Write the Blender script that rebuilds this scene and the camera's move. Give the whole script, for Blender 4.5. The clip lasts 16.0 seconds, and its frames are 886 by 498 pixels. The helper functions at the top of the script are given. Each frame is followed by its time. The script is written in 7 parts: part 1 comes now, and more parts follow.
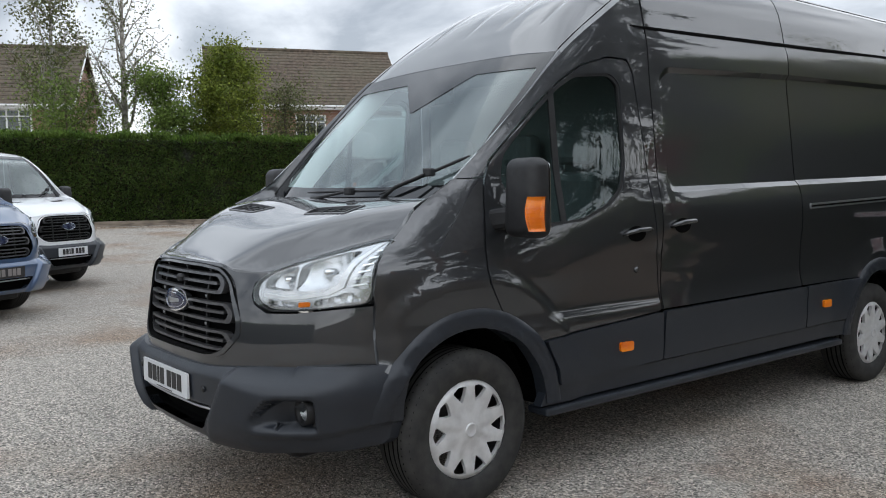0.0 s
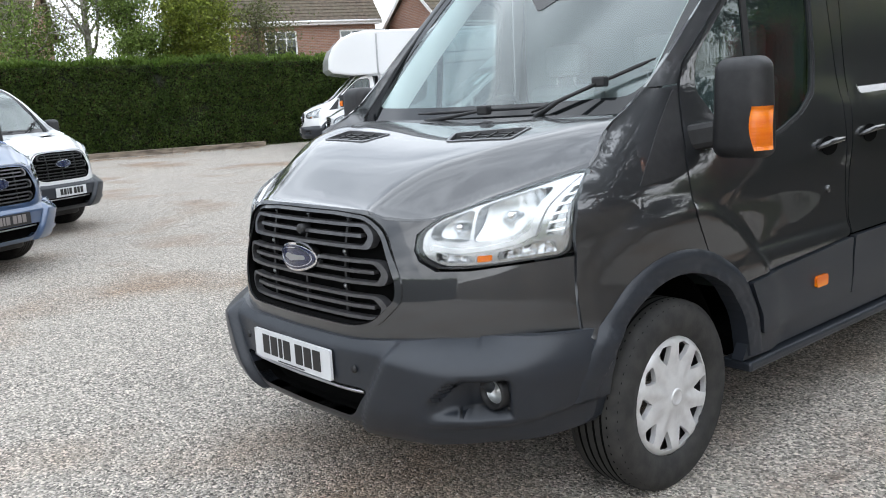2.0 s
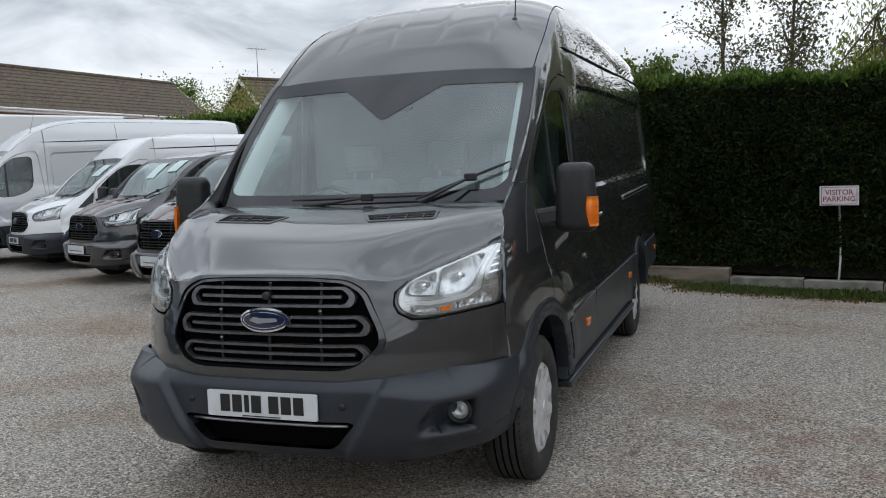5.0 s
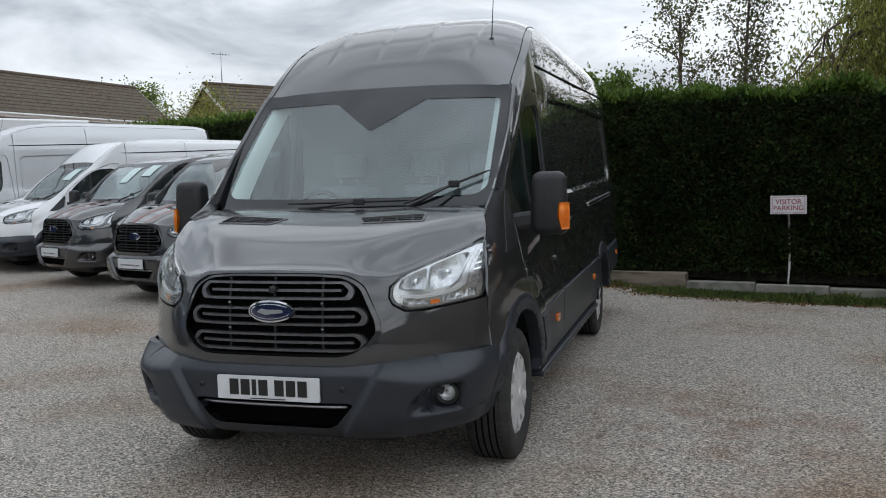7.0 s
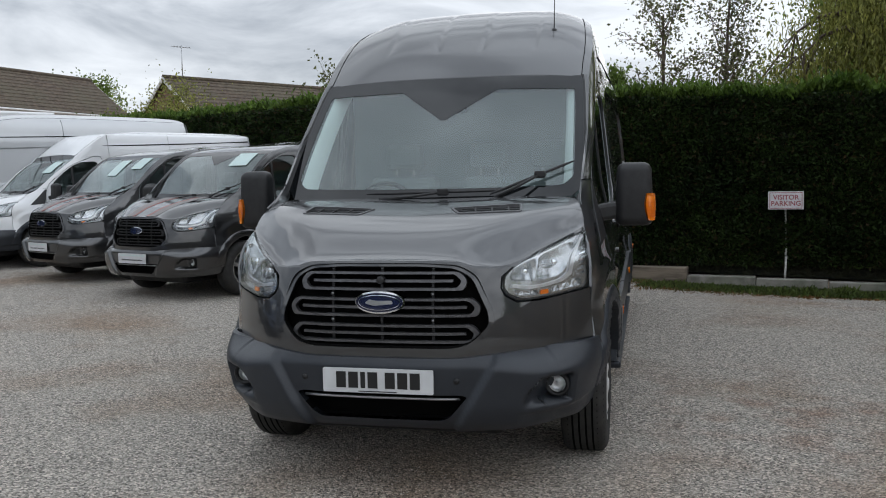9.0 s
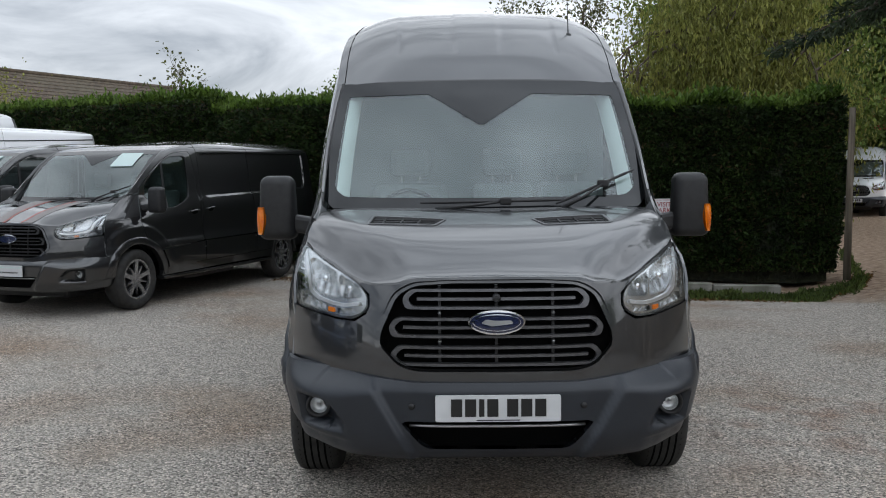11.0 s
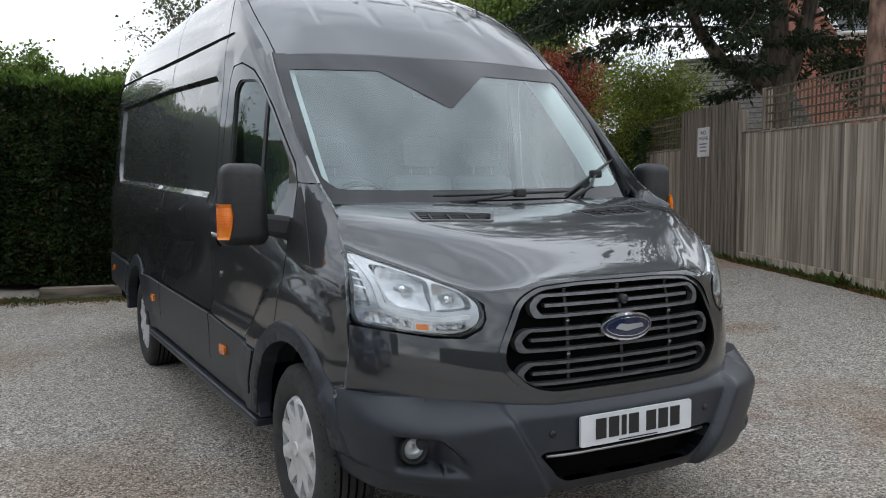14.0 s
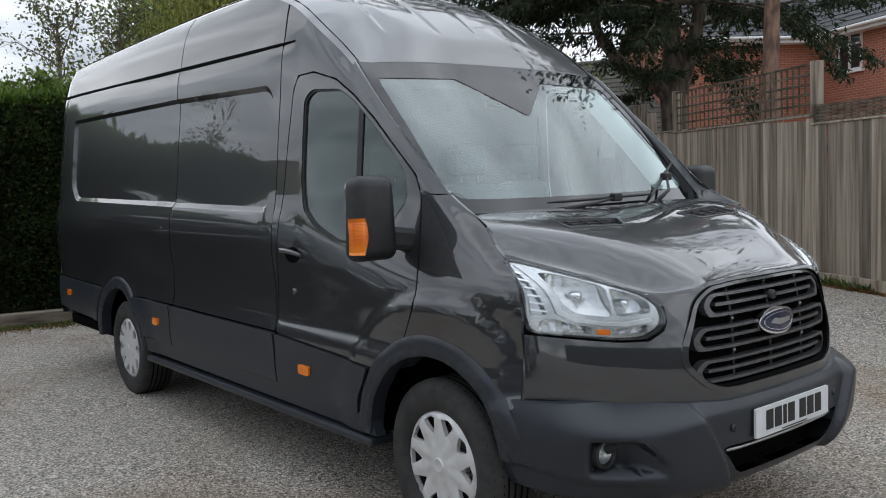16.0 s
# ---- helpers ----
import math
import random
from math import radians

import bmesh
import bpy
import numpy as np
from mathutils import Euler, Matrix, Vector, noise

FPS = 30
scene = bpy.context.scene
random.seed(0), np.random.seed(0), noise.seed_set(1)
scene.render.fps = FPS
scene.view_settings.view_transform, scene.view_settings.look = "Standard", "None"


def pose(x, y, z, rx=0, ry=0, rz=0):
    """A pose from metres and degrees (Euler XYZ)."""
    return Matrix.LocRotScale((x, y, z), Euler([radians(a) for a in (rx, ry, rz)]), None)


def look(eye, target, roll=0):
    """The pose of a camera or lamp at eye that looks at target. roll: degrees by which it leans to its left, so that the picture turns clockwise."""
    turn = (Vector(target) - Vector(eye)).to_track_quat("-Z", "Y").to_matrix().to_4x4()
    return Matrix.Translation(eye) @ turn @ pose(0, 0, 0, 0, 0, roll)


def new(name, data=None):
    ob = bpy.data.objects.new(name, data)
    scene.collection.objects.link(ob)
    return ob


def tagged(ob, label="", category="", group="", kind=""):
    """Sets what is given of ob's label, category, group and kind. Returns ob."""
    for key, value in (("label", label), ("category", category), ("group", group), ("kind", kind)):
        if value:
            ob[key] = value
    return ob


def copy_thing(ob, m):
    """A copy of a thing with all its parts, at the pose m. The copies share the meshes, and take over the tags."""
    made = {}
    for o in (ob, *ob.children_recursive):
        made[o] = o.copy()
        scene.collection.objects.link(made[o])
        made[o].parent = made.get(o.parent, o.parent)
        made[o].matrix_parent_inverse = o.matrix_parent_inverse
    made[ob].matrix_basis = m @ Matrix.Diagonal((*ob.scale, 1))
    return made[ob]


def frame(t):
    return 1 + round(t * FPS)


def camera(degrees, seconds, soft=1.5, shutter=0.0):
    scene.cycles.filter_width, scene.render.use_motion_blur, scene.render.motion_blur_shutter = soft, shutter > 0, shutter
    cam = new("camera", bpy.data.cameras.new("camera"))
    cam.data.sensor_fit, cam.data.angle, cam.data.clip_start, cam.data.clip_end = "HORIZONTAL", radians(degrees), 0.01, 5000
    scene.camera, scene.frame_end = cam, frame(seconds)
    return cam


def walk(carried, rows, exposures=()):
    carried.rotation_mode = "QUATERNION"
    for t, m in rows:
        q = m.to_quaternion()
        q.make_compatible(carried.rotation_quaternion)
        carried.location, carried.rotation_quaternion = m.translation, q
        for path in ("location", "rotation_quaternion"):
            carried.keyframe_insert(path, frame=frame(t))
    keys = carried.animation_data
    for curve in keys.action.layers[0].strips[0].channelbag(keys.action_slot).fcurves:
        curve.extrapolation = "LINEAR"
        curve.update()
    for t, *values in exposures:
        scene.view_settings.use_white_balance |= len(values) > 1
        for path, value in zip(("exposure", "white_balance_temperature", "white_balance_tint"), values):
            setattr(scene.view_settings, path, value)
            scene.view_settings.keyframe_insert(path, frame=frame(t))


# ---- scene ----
cam = camera(54.2, 16.0, 1.05)
PATH = [
    (0, (3.813, -2.419, 1.409), (2.257, -1.171, 1.265), -0.6),
    (0.5, (3.566, -2.367, 1.423), (2.02, -1.117, 1.207), -0.6),
    (1, (3.293, -2.395, 1.444), (1.76, -1.141, 1.162), -1.8),
    (1.5, (2.983, -2.45, 1.428), (1.46, -1.201, 1.085), -2.5),
    (2, (2.707, -2.546, 1.445), (1.211, -1.262, 1.104), -3.3),
    (2.5, (2.476, -2.751, 1.452), (1.28, -1.188, 1.096), -2.9),
    (3, (2.36, -3.04, 1.476), (1.294, -1.375, 1.172), -2.9),
    (3.5, (2.199, -3.301, 1.496), (1.245, -1.553, 1.314), -3.4),
    (3.7, (2.137, -3.416, 1.494), (1.274, -1.62, 1.317), -3.4),
    (5.8, (1.885, -4.362, 1.5), (1.254, -2.472, 1.329), -1.8),
    (6, (1.902, -4.415, 1.494), (1.282, -2.521, 1.325), -1.7),
    (6.5, (1.915, -4.486, 1.498), (1.321, -2.584, 1.335), -1.6),
    (7, (1.919, -4.514, 1.501), (1.347, -2.605, 1.341), -1.5),
    (7.5, (1.887, -4.526, 1.503), (1.335, -2.61, 1.344), -1.4),
    (8, (1.721, -4.586, 1.496), (1.191, -2.664, 1.336), -1.4),
    (8.5, (1.47, -4.655, 1.492), (0.962, -2.727, 1.332), -1.8),
    (8.7, (1.363, -4.662, 1.478), (0.865, -2.732, 1.314), -1.6),
    (10.8, (-0.075, -4.52, 1.537), (-0.104, -2.527, 1.362), -0.4),
    (11, (-0.219, -4.5, 1.524), (-0.221, -2.507, 1.355), -0.5),
    (11.5, (-0.551, -4.468, 1.537), (-0.364, -2.484, 1.365), -0.2),
    (12, (-0.832, -4.281, 1.521), (-0.545, -2.308, 1.356), -0.6),
    (12.5, (-1.166, -4.046, 1.493), (-0.602, -2.133, 1.344), 0.0),
    (13, (-1.489, -3.842, 1.487), (-0.77, -1.982, 1.331), -0.2),
    (13.5, (-1.758, -3.589, 1.484), (-0.975, -1.756, 1.322), -0.5),
    (14, (-2.093, -3.397, 1.463), (-1.154, -1.639, 1.299), -0.5),
    (14.5, (-2.364, -3.179, 1.456), (-1.356, -1.46, 1.292), -0.7),
    (15, (-2.576, -2.929, 1.484), (-1.524, -1.236, 1.318), -1.2),
    (15.5, (-2.848, -2.75, 1.495), (-1.695, -1.124, 1.337), -2.3),
    (16, (-3.076, -2.734, 1.502), (-1.84, -1.17, 1.343), -2.2),
]
walk(cam, [(t, look(eye, target, roll)) for t, eye, target, roll in PATH], [(0, 0.5), (0.5, 0.60), (1, 0.82), (1.5, 1.08), (2, 1.12), (2.5, 1.03), (3, 0.78), (3.7, 0.33), (6, 0.20), (8.7, 0.14), (11, 0.28), (12.5, 0.47), (13.5, 0.43), (14.5, 0.55), (15.2, 0.58), (16, 0.40)])

from mathutils import geometry

# ---------------------------------------------------------------- light
world = bpy.data.worlds.new("overcast_sky")
scene.world = world
world.use_nodes = True
wn, wl = world.node_tree.nodes, world.node_tree.links
wn.clear()
w_out, w_bg = wn.new("ShaderNodeOutputWorld"), wn.new("ShaderNodeBackground")
w_sky = wn.new("ShaderNodeTexSky")
w_sky.sky_type, w_sky.sun_disc = "NISHITA", False
w_sky.sun_elevation, w_sky.sun_rotation = radians(50), radians(80)
w_co, w_map = wn.new("ShaderNodeTexCoord"), wn.new("ShaderNodeMapping")
w_map.inputs["Scale"].default_value = (1.0, 1.0, 3.2)
w_n1, w_ramp = wn.new("ShaderNodeTexNoise"), wn.new("ShaderNodeValToRGB")
w_n1.inputs["Scale"].default_value, w_n1.inputs["Detail"].default_value = 3.2, 7
w_n1.inputs["Roughness"].default_value = 0.55
w_n1.inputs["Distortion"].default_value = 0.6
w_ramp.color_ramp.elements[0].position, w_ramp.color_ramp.elements[0].color = 0.36, (3.5, 3.8, 4.25, 1)
w_ramp.color_ramp.elements[1].position, w_ramp.color_ramp.elements[1].color = 0.62, (9.2, 9.5, 9.95, 1)
w_mix = wn.new("ShaderNodeMixRGB")
w_mix.inputs["Fac"].default_value = 0.9
wl.new(w_co.outputs["Generated"], w_map.inputs["Vector"])
wl.new(w_map.outputs["Vector"], w_n1.inputs["Vector"])
wl.new(w_n1.outputs["Fac"], w_ramp.inputs["Fac"])
wl.new(w_sky.outputs["Color"], w_mix.inputs["Color1"])
wl.new(w_ramp.outputs["Color"], w_mix.inputs["Color2"])
# the cloud thins and turns bluer overhead
w_sep, w_grad, w_tone, w_mul = wn.new("ShaderNodeSeparateXYZ"), wn.new("ShaderNodeMapRange"), wn.new("ShaderNodeMixRGB"), wn.new("ShaderNodeMixRGB")
wl.new(w_co.outputs["Generated"], w_sep.inputs["Vector"])
wl.new(w_sep.outputs["Z"], w_grad.inputs["Value"])
w_tone.inputs["Color1"].default_value, w_tone.inputs["Color2"].default_value = (0.80, 0.80, 0.80, 1), (0.815, 0.88, 0.945, 1)
wl.new(w_grad.outputs["Result"], w_tone.inputs["Fac"])
w_mul.blend_type = "MULTIPLY"
w_mul.inputs["Fac"].default_value = 1.0
wl.new(w_mix.outputs["Color"], w_mul.inputs["Color1"])
wl.new(w_tone.outputs["Color"], w_mul.inputs["Color2"])
# the hidden sun brightens the cloud round it
SUN_WAY = Vector((0.62, 0.12, 0.76)).normalized()
w_dot, w_max, w_pow, w_sc, w_add = wn.new("ShaderNodeVectorMath"), wn.new("ShaderNodeMath"), wn.new("ShaderNodeMath"), wn.new("ShaderNodeMath"), wn.new("ShaderNodeMixRGB")
w_dot.operation, w_max.operation, w_pow.operation, w_sc.operation, w_add.blend_type = "DOT_PRODUCT", "MAXIMUM", "POWER", "MULTIPLY", "MULTIPLY"
w_dot.inputs[1].default_value = SUN_WAY
wl.new(w_co.outputs["Generated"], w_dot.inputs[0])
wl.new(w_dot.outputs["Value"], w_max.inputs[0])
w_max.inputs[1].default_value = 0.0
wl.new(w_max.outputs[0], w_pow.inputs[0])
w_pow.inputs[1].default_value = 3.0
wl.new(w_pow.outputs[0], w_sc.inputs[0])
w_sc.inputs[1].default_value = 0.4
w_one = wn.new("ShaderNodeMath")
w_one.operation = "ADD"
wl.new(w_sc.outputs[0], w_one.inputs[0])
w_one.inputs[1].default_value = 1.0
w_add.inputs["Fac"].default_value = 1.0
wl.new(w_mul.outputs["Color"], w_add.inputs["Color1"])
wl.new(w_one.outputs[0], w_add.inputs["Color2"])
wl.new(w_add.outputs["Color"], w_bg.inputs["Color"])
w_bg.inputs["Strength"].default_value = 0.125
wl.new(w_bg.outputs["Background"], w_out.inputs["Surface"])
sun = new("sun", bpy.data.lights.new("sun", "SUN"))
sun.data.energy, sun.data.angle, sun.data.color = 0.9, radians(170), (1.0, 0.97, 0.93)
sun.matrix_world = look(tuple(SUN_WAY * 20), (0, 0, 0))


# ---------------------------------------------------------------- helpers
def curve(*knots):
    """A smooth monotone curve through (a, b) knots."""
    xs, ys = np.array([k[0] for k in knots], float), np.array([k[1] for k in knots], float)
    d = np.diff(ys) / np.diff(xs)
    m = np.zeros(len(xs))
    m[0], m[-1] = d[0], d[-1]
    for i in range(1, len(xs) - 1):
        m[i] = 0 if d[i - 1] * d[i] <= 0 else 2 * d[i - 1] * d[i] / (d[i - 1] + d[i])

    def value(x):
        x = min(max(x, xs[0]), xs[-1])
        i = min(int(np.searchsorted(xs, x, side="right")) - 1, len(xs) - 2)
        h = xs[i + 1] - xs[i]
        t = (x - xs[i]) / h
        return float(ys[i] * (2 * t**3 - 3 * t * t + 1) + ys[i + 1] * (3 * t * t - 2 * t**3) + h * m[i] * (t**3 - 2 * t * t + t) + h * m[i + 1] * (t**3 - t * t))
    return value


def rounded(pts, r=0.03, n=4):
    """A closed outline with its corners rounded."""
    out = []
    for i in range(len(pts)):
        a, b, c = (Vector(pts[(i + k) % len(pts)]) for k in (-1, 0, 1))
        u, v = a - b, c - b
        rr = min(r, 0.45 * u.length, 0.45 * v.length)
        p, q = b + u.normalized() * rr, b + v.normalized() * rr
        for k in range(n + 1):
            t = k / n
            out.append(tuple(p * (1 - t) ** 2 + b * 2 * t * (1 - t) + q * t * t))
    return out


def resample(pts, step, closed=True):
    out = []
    for i in range(len(pts) if closed else len(pts) - 1):
        a, b = Vector(pts[i]), Vector(pts[(i + 1) % len(pts)])
        k = max(1, int(math.ceil((b - a).length / step)))
        out += [tuple(a.lerp(b, j / k)) for j in range(k) if (b - a).length > 1e-6]
    return out if closed else out + [tuple(pts[-1])]


def inside(poly, p):
    """Which points p lie in the polygon."""
    q, x, y = np.array(poly), p[:, 0], p[:, 1]
    c = np.zeros(len(p), bool)
    for (x0, y0), (x1, y1) in zip(q, np.roll(q, -1, 0)):
        if y0 != y1:
            c ^= ((y0 > y) != (y1 > y)) & (x < (x1 - x0) * (y - y0) / (y1 - y0) + x0)
    return c


def mesh_ob(name, verts, faces, mat, parent=None, label="", smooth=True):
    me = bpy.data.meshes.new(name)
    me.from_pydata([tuple(v) for v in verts], [], faces)
    if smooth:
        me.polygons.foreach_set("use_smooth", [True] * len(me.polygons))
    me.materials.append(mat)
    ob = new(name, me)
    ob.parent = parent
    return tagged(ob, label)


def part(name, bm, mat, parent=None, label="", smooth=False):
    me = bpy.data.meshes.new(name)
    bm.to_mesh(me)
    bm.free()
    if smooth:
        me.polygons.foreach_set("use_smooth", [True] * len(me.polygons))
    me.materials.append(mat)
    ob = new(name, me)
    ob.parent = parent
    return tagged(ob, label)


def panel(name, outline, fmap, mat, parent, holes=(), step=0.06, thick=0.012, inward=(0, 1, 0), off=0.0, label="", soften=0.0):
    """A sheet cut to an outline, laid on the surface fmap, with its edges turned inward."""
    rings = [resample(outline, step)] + [resample(h, step) for h in holes]
    flat, edges = [], []
    for ring in rings:
        n0 = len(flat)
        flat += ring
        edges += [(n0 + i, n0 + (i + 1) % len(ring)) for i in range(len(ring))]
    bound = np.array(flat)
    lo, hi = bound.min(0), bound.max(0)
    grid = np.array([(a, b) for a in np.arange(lo[0] + step / 2, hi[0], step) for b in np.arange(lo[1] + step / 2, hi[1], step)]).reshape(-1, 2)
    if len(grid):
        ok = inside(rings[0], grid)
        for h in rings[1:]:
            ok &= ~inside(h, grid)
        grid = grid[ok]
        if len(grid):
            near = np.sqrt(((grid[:, None] - bound[None]) ** 2).sum(2)).min(1)
            flat += [tuple(g) for g in grid[near > 0.45 * step]]
    res = geometry.delaunay_2d_cdt([Vector(p) for p in flat], edges, [], 0, 1e-6)
    v2, tris = np.array([tuple(v) for v in res[0]]), [f for f in res[2]]
    cen = np.array([v2[list(f)].mean(0) for f in tris])
    ok = inside(rings[0], cen)
    for h in rings[1:]:
        ok &= ~inside(h, cen)
    inw = Vector(inward)
    v3 = [Vector(fmap(a, b)) + inw * off for a, b in v2]
    faces, used = [], {}
    for f, good in zip(tris, ok):
        if good:
            a, b, c = (v3[i] for i in f)
            f = tuple(f) if (b - a).cross(c - a).dot(inw) < 0 else tuple(f)[::-1]
            faces.append(f)
            for i in range(len(f)):
                e = (f[i], f[(i + 1) % len(f)])
                used[e] = 1
    walls = [e for e in used if (e[1], e[0]) not in used]
    n_front = len(faces)
    for a, b in walls:
        n0 = len(v3)
        v3 += [v3[a], v3[b], v3[b] + inw * thick, v3[a] + inw * thick]
        faces.append((n0 + 1, n0, n0 + 3, n0 + 2))
    ob = mesh_ob(name, v3, faces, mat, parent, label, smooth=False)
    ob.data.polygons.foreach_set("use_smooth", [i < n_front for i in range(len(faces))])
    if soften:
        # normals taken over a wider patch, so that reflections run evenly
        nrm = []
        for a, b in v2:
            q = (Vector(fmap(a + soften, b)) - Vector(fmap(a - soften, b))).cross(Vector(fmap(a, b + soften)) - Vector(fmap(a, b - soften))).normalized()
            nrm.append(q if q.dot(inw) < 0 else -q)
        nrm += [Vector((0, 0, 1))] * (len(v3) - len(nrm))
        ob.data.normals_split_custom_set_from_vertices(nrm)
    return ob


def box(bm, x0, y0, z0, x1, y1, z1, bevel=0.0, m=None):
    r = bmesh.ops.create_cube(bm, size=1, matrix=Matrix.Translation(((x0 + x1) / 2, (y0 + y1) / 2, (z0 + z1) / 2)) @ Matrix.Diagonal((abs(x1 - x0), abs(y1 - y0), abs(z1 - z0), 1)))
    vs = r["verts"]
    if bevel:
        es = list({e for v in vs for e in v.link_edges})
        r = bmesh.ops.bevel(bm, geom=es, offset=bevel, segments=2, profile=0.5, affect="EDGES")
        vs = list({v for f in r["faces"] for v in f.verts} | {v for v in vs if v.is_valid})
    if m is not None:
        bmesh.ops.transform(bm, matrix=m, verts=vs)
    return bm


def tube(name, pts, r, mat, parent=None, label="", sides=8, closed=False):
    """A round bar along points; r is one radius or one for each point."""
    pts = [Vector(p) for p in pts]
    rs = [r] * len(pts) if isinstance(r, (int, float)) else list(r)
    verts, faces = [], []
    for i, p in enumerate(pts):
        a, b = (pts[i - 1] if i or closed else p), (pts[(i + 1) % len(pts)] if i < len(pts) - 1 or closed else p)
        d = (b - a).normalized()
        u = d.cross(Vector((0, 0, 1)) if abs(d.z) < 0.9 else Vector((1, 0, 0))).normalized()
        w = d.cross(u)
        verts += [p + (u * math.cos(2 * math.pi * k / sides) + w * math.sin(2 * math.pi * k / sides)) * rs[i] for k in range(sides)]
    for i in range(len(pts) if closed else len(pts) - 1):
        j = (i + 1) % len(pts)
        faces += [(i * sides + k, i * sides + (k + 1) % sides, j * sides + (k + 1) % sides, j * sides + k) for k in range(sides)]
    if not closed:
        faces += [tuple(range(sides))[::-1], tuple((len(pts) - 1) * sides + k for k in range(sides))]
    return mesh_ob(name, verts, faces, mat, parent, label)


def lathe(name, prof, mat, parent=None, label="", n=48, axis="x", place=(0, 0, 0), sign=1):
    """A turned body: prof is rows of (along, radius)."""
    verts, faces = [], []
    for a, r in prof:
        for k in range(n):
            t = 2 * math.pi * k / n
            p = (a * sign, r * math.cos(t), r * math.sin(t)) if axis == "x" else (r * math.cos(t), a * sign, r * math.sin(t)) if axis == "y" else (r * math.cos(t), r * math.sin(t), a * sign)
            verts.append(Vector(p) + Vector(place))
    for i in range(len(prof) - 1):
        faces += [(i * n + k, i * n + (k + 1) % n, (i + 1) * n + (k + 1) % n, (i + 1) * n + k) for k in range(n)]
    return mesh_ob(name, verts, faces, mat, parent, label)


def empty(name, label, category, group="", place=(0, 0, 0), turn=0):
    ob = new(name)
    ob.empty_display_size = 0.2
    ob.matrix_basis = pose(*place, 0, 0, turn)
    return tagged(ob, label, category, group)


# ---------------------------------------------------------------- materials
def material(name, base, rough=0.5, metal=0.0, spec=0.5):
    m = bpy.data.materials.new(name)
    m.use_nodes = True
    b = m.node_tree.nodes["Principled BSDF"]
    b.inputs["Base Color"].default_value = (*base, 1)
    b.inputs["Roughness"].default_value, b.inputs["Metallic"].default_value = rough, metal
    b.inputs["Specular IOR Level"].default_value = spec
    return m


def grain(m, colours, scale, detail=4, bump=0.0, bump_scale=None, dist=0.01, kind="ShaderNodeTexNoise", big=None, stretch=None, lo=0.35, hi=0.65, random_piece=0.0):
    """Gives a material a colour that varies at two sizes, and relief."""
    nd, ln = m.node_tree.nodes, m.node_tree.links
    b = nd["Principled BSDF"]
    co, mp = nd.new("ShaderNodeTexCoord"), nd.new("ShaderNodeMapping")
    ln.new(co.outputs["Object"], mp.inputs["Vector"])
    if stretch:
        mp.inputs["Scale"].default_value = stretch
    n1, rp = nd.new(kind), nd.new("ShaderNodeValToRGB")
    n1.inputs["Scale"].default_value = scale
    if kind == "ShaderNodeTexNoise":
        n1.inputs["Detail"].default_value = detail
    ln.new(mp.outputs["Vector"], n1.inputs["Vector"])
    els = rp.color_ramp.elements
    while len(els) < len(colours):
        els.new(0.5)
    for i, c in enumerate(colours):
        els[i].position = lo + (hi - lo) * i / (len(colours) - 1)
        els[i].color = (*c, 1)
    ln.new(n1.outputs["Fac" if kind == "ShaderNodeTexNoise" else "Distance"], rp.inputs["Fac"])
    last = rp.outputs["Color"]
    if big:
        n2, mx, r2 = nd.new("ShaderNodeTexNoise"), nd.new("ShaderNodeMixRGB"), nd.new("ShaderNodeValToRGB")
        n2.inputs["Scale"].default_value, n2.inputs["Detail"].default_value = big[0], 5
        ln.new(co.outputs["Object"], n2.inputs["Vector"])
        r2.color_ramp.elements[0].position, r2.color_ramp.elements[1].position = 0.38, 0.66
        r2.color_ramp.elements[0].color, r2.color_ramp.elements[1].color = (0, 0, 0, 1), (1, 1, 1, 1)
        ln.new(n2.outputs["Fac"], r2.inputs["Fac"])
        mul = nd.new("ShaderNodeMath")
        mul.operation = "MULTIPLY"
        mul.inputs[1].default_value = big[2]
        ln.new(r2.outputs["Color"], mul.inputs[0])
        ln.new(mul.outputs[0], mx.inputs["Fac"])
        ln.new(last, mx.inputs["Color1"])
        mx.inputs["Color2"].default_value = (*big[1], 1)
        last = mx.outputs["Color"]
    if random_piece:
        # each piece has grain of its own
        of, ofs = nd.new("ShaderNodeObjectInfo"), nd.new("ShaderNodeVectorMath")
        ofs.operation = "SCALE"
        ofs.inputs[0].default_value = (37.0, 23.0, 11.0)
        ln.new(of.outputs["Random"], ofs.inputs["Scale"])
        ln.new(ofs.outputs["Vector"], mp.inputs["Location"])
        oi, hs = nd.new("ShaderNodeObjectInfo"), nd.new("ShaderNodeHueSaturation")
        rr = nd.new("ShaderNodeMapRange")
        rr.inputs["To Min"].default_value, rr.inputs["To Max"].default_value = 1 - random_piece, 1 + random_piece
        ln.new(oi.outputs["Random"], rr.inputs["Value"])
        ln.new(rr.outputs["Result"], hs.inputs["Value"])
        ln.new(last, hs.inputs["Color"])
        last = hs.outputs["Color"]
    ln.new(last, b.inputs["Base Color"])
    if bump:
        n3, bp = nd.new(kind), nd.new("ShaderNodeBump")
        n3.inputs["Scale"].default_value = bump_scale or scale
        ln.new(mp.outputs["Vector"], n3.inputs["Vector"])
        ln.new(n3.outputs["Fac" if kind == "ShaderNodeTexNoise" else "Distance"], bp.inputs["Height"])
        bp.inputs["Strength"].default_value, bp.inputs["Distance"].default_value = bump, dist
        ln.new(bp.outputs["Normal"], b.inputs["Normal"])
    return m


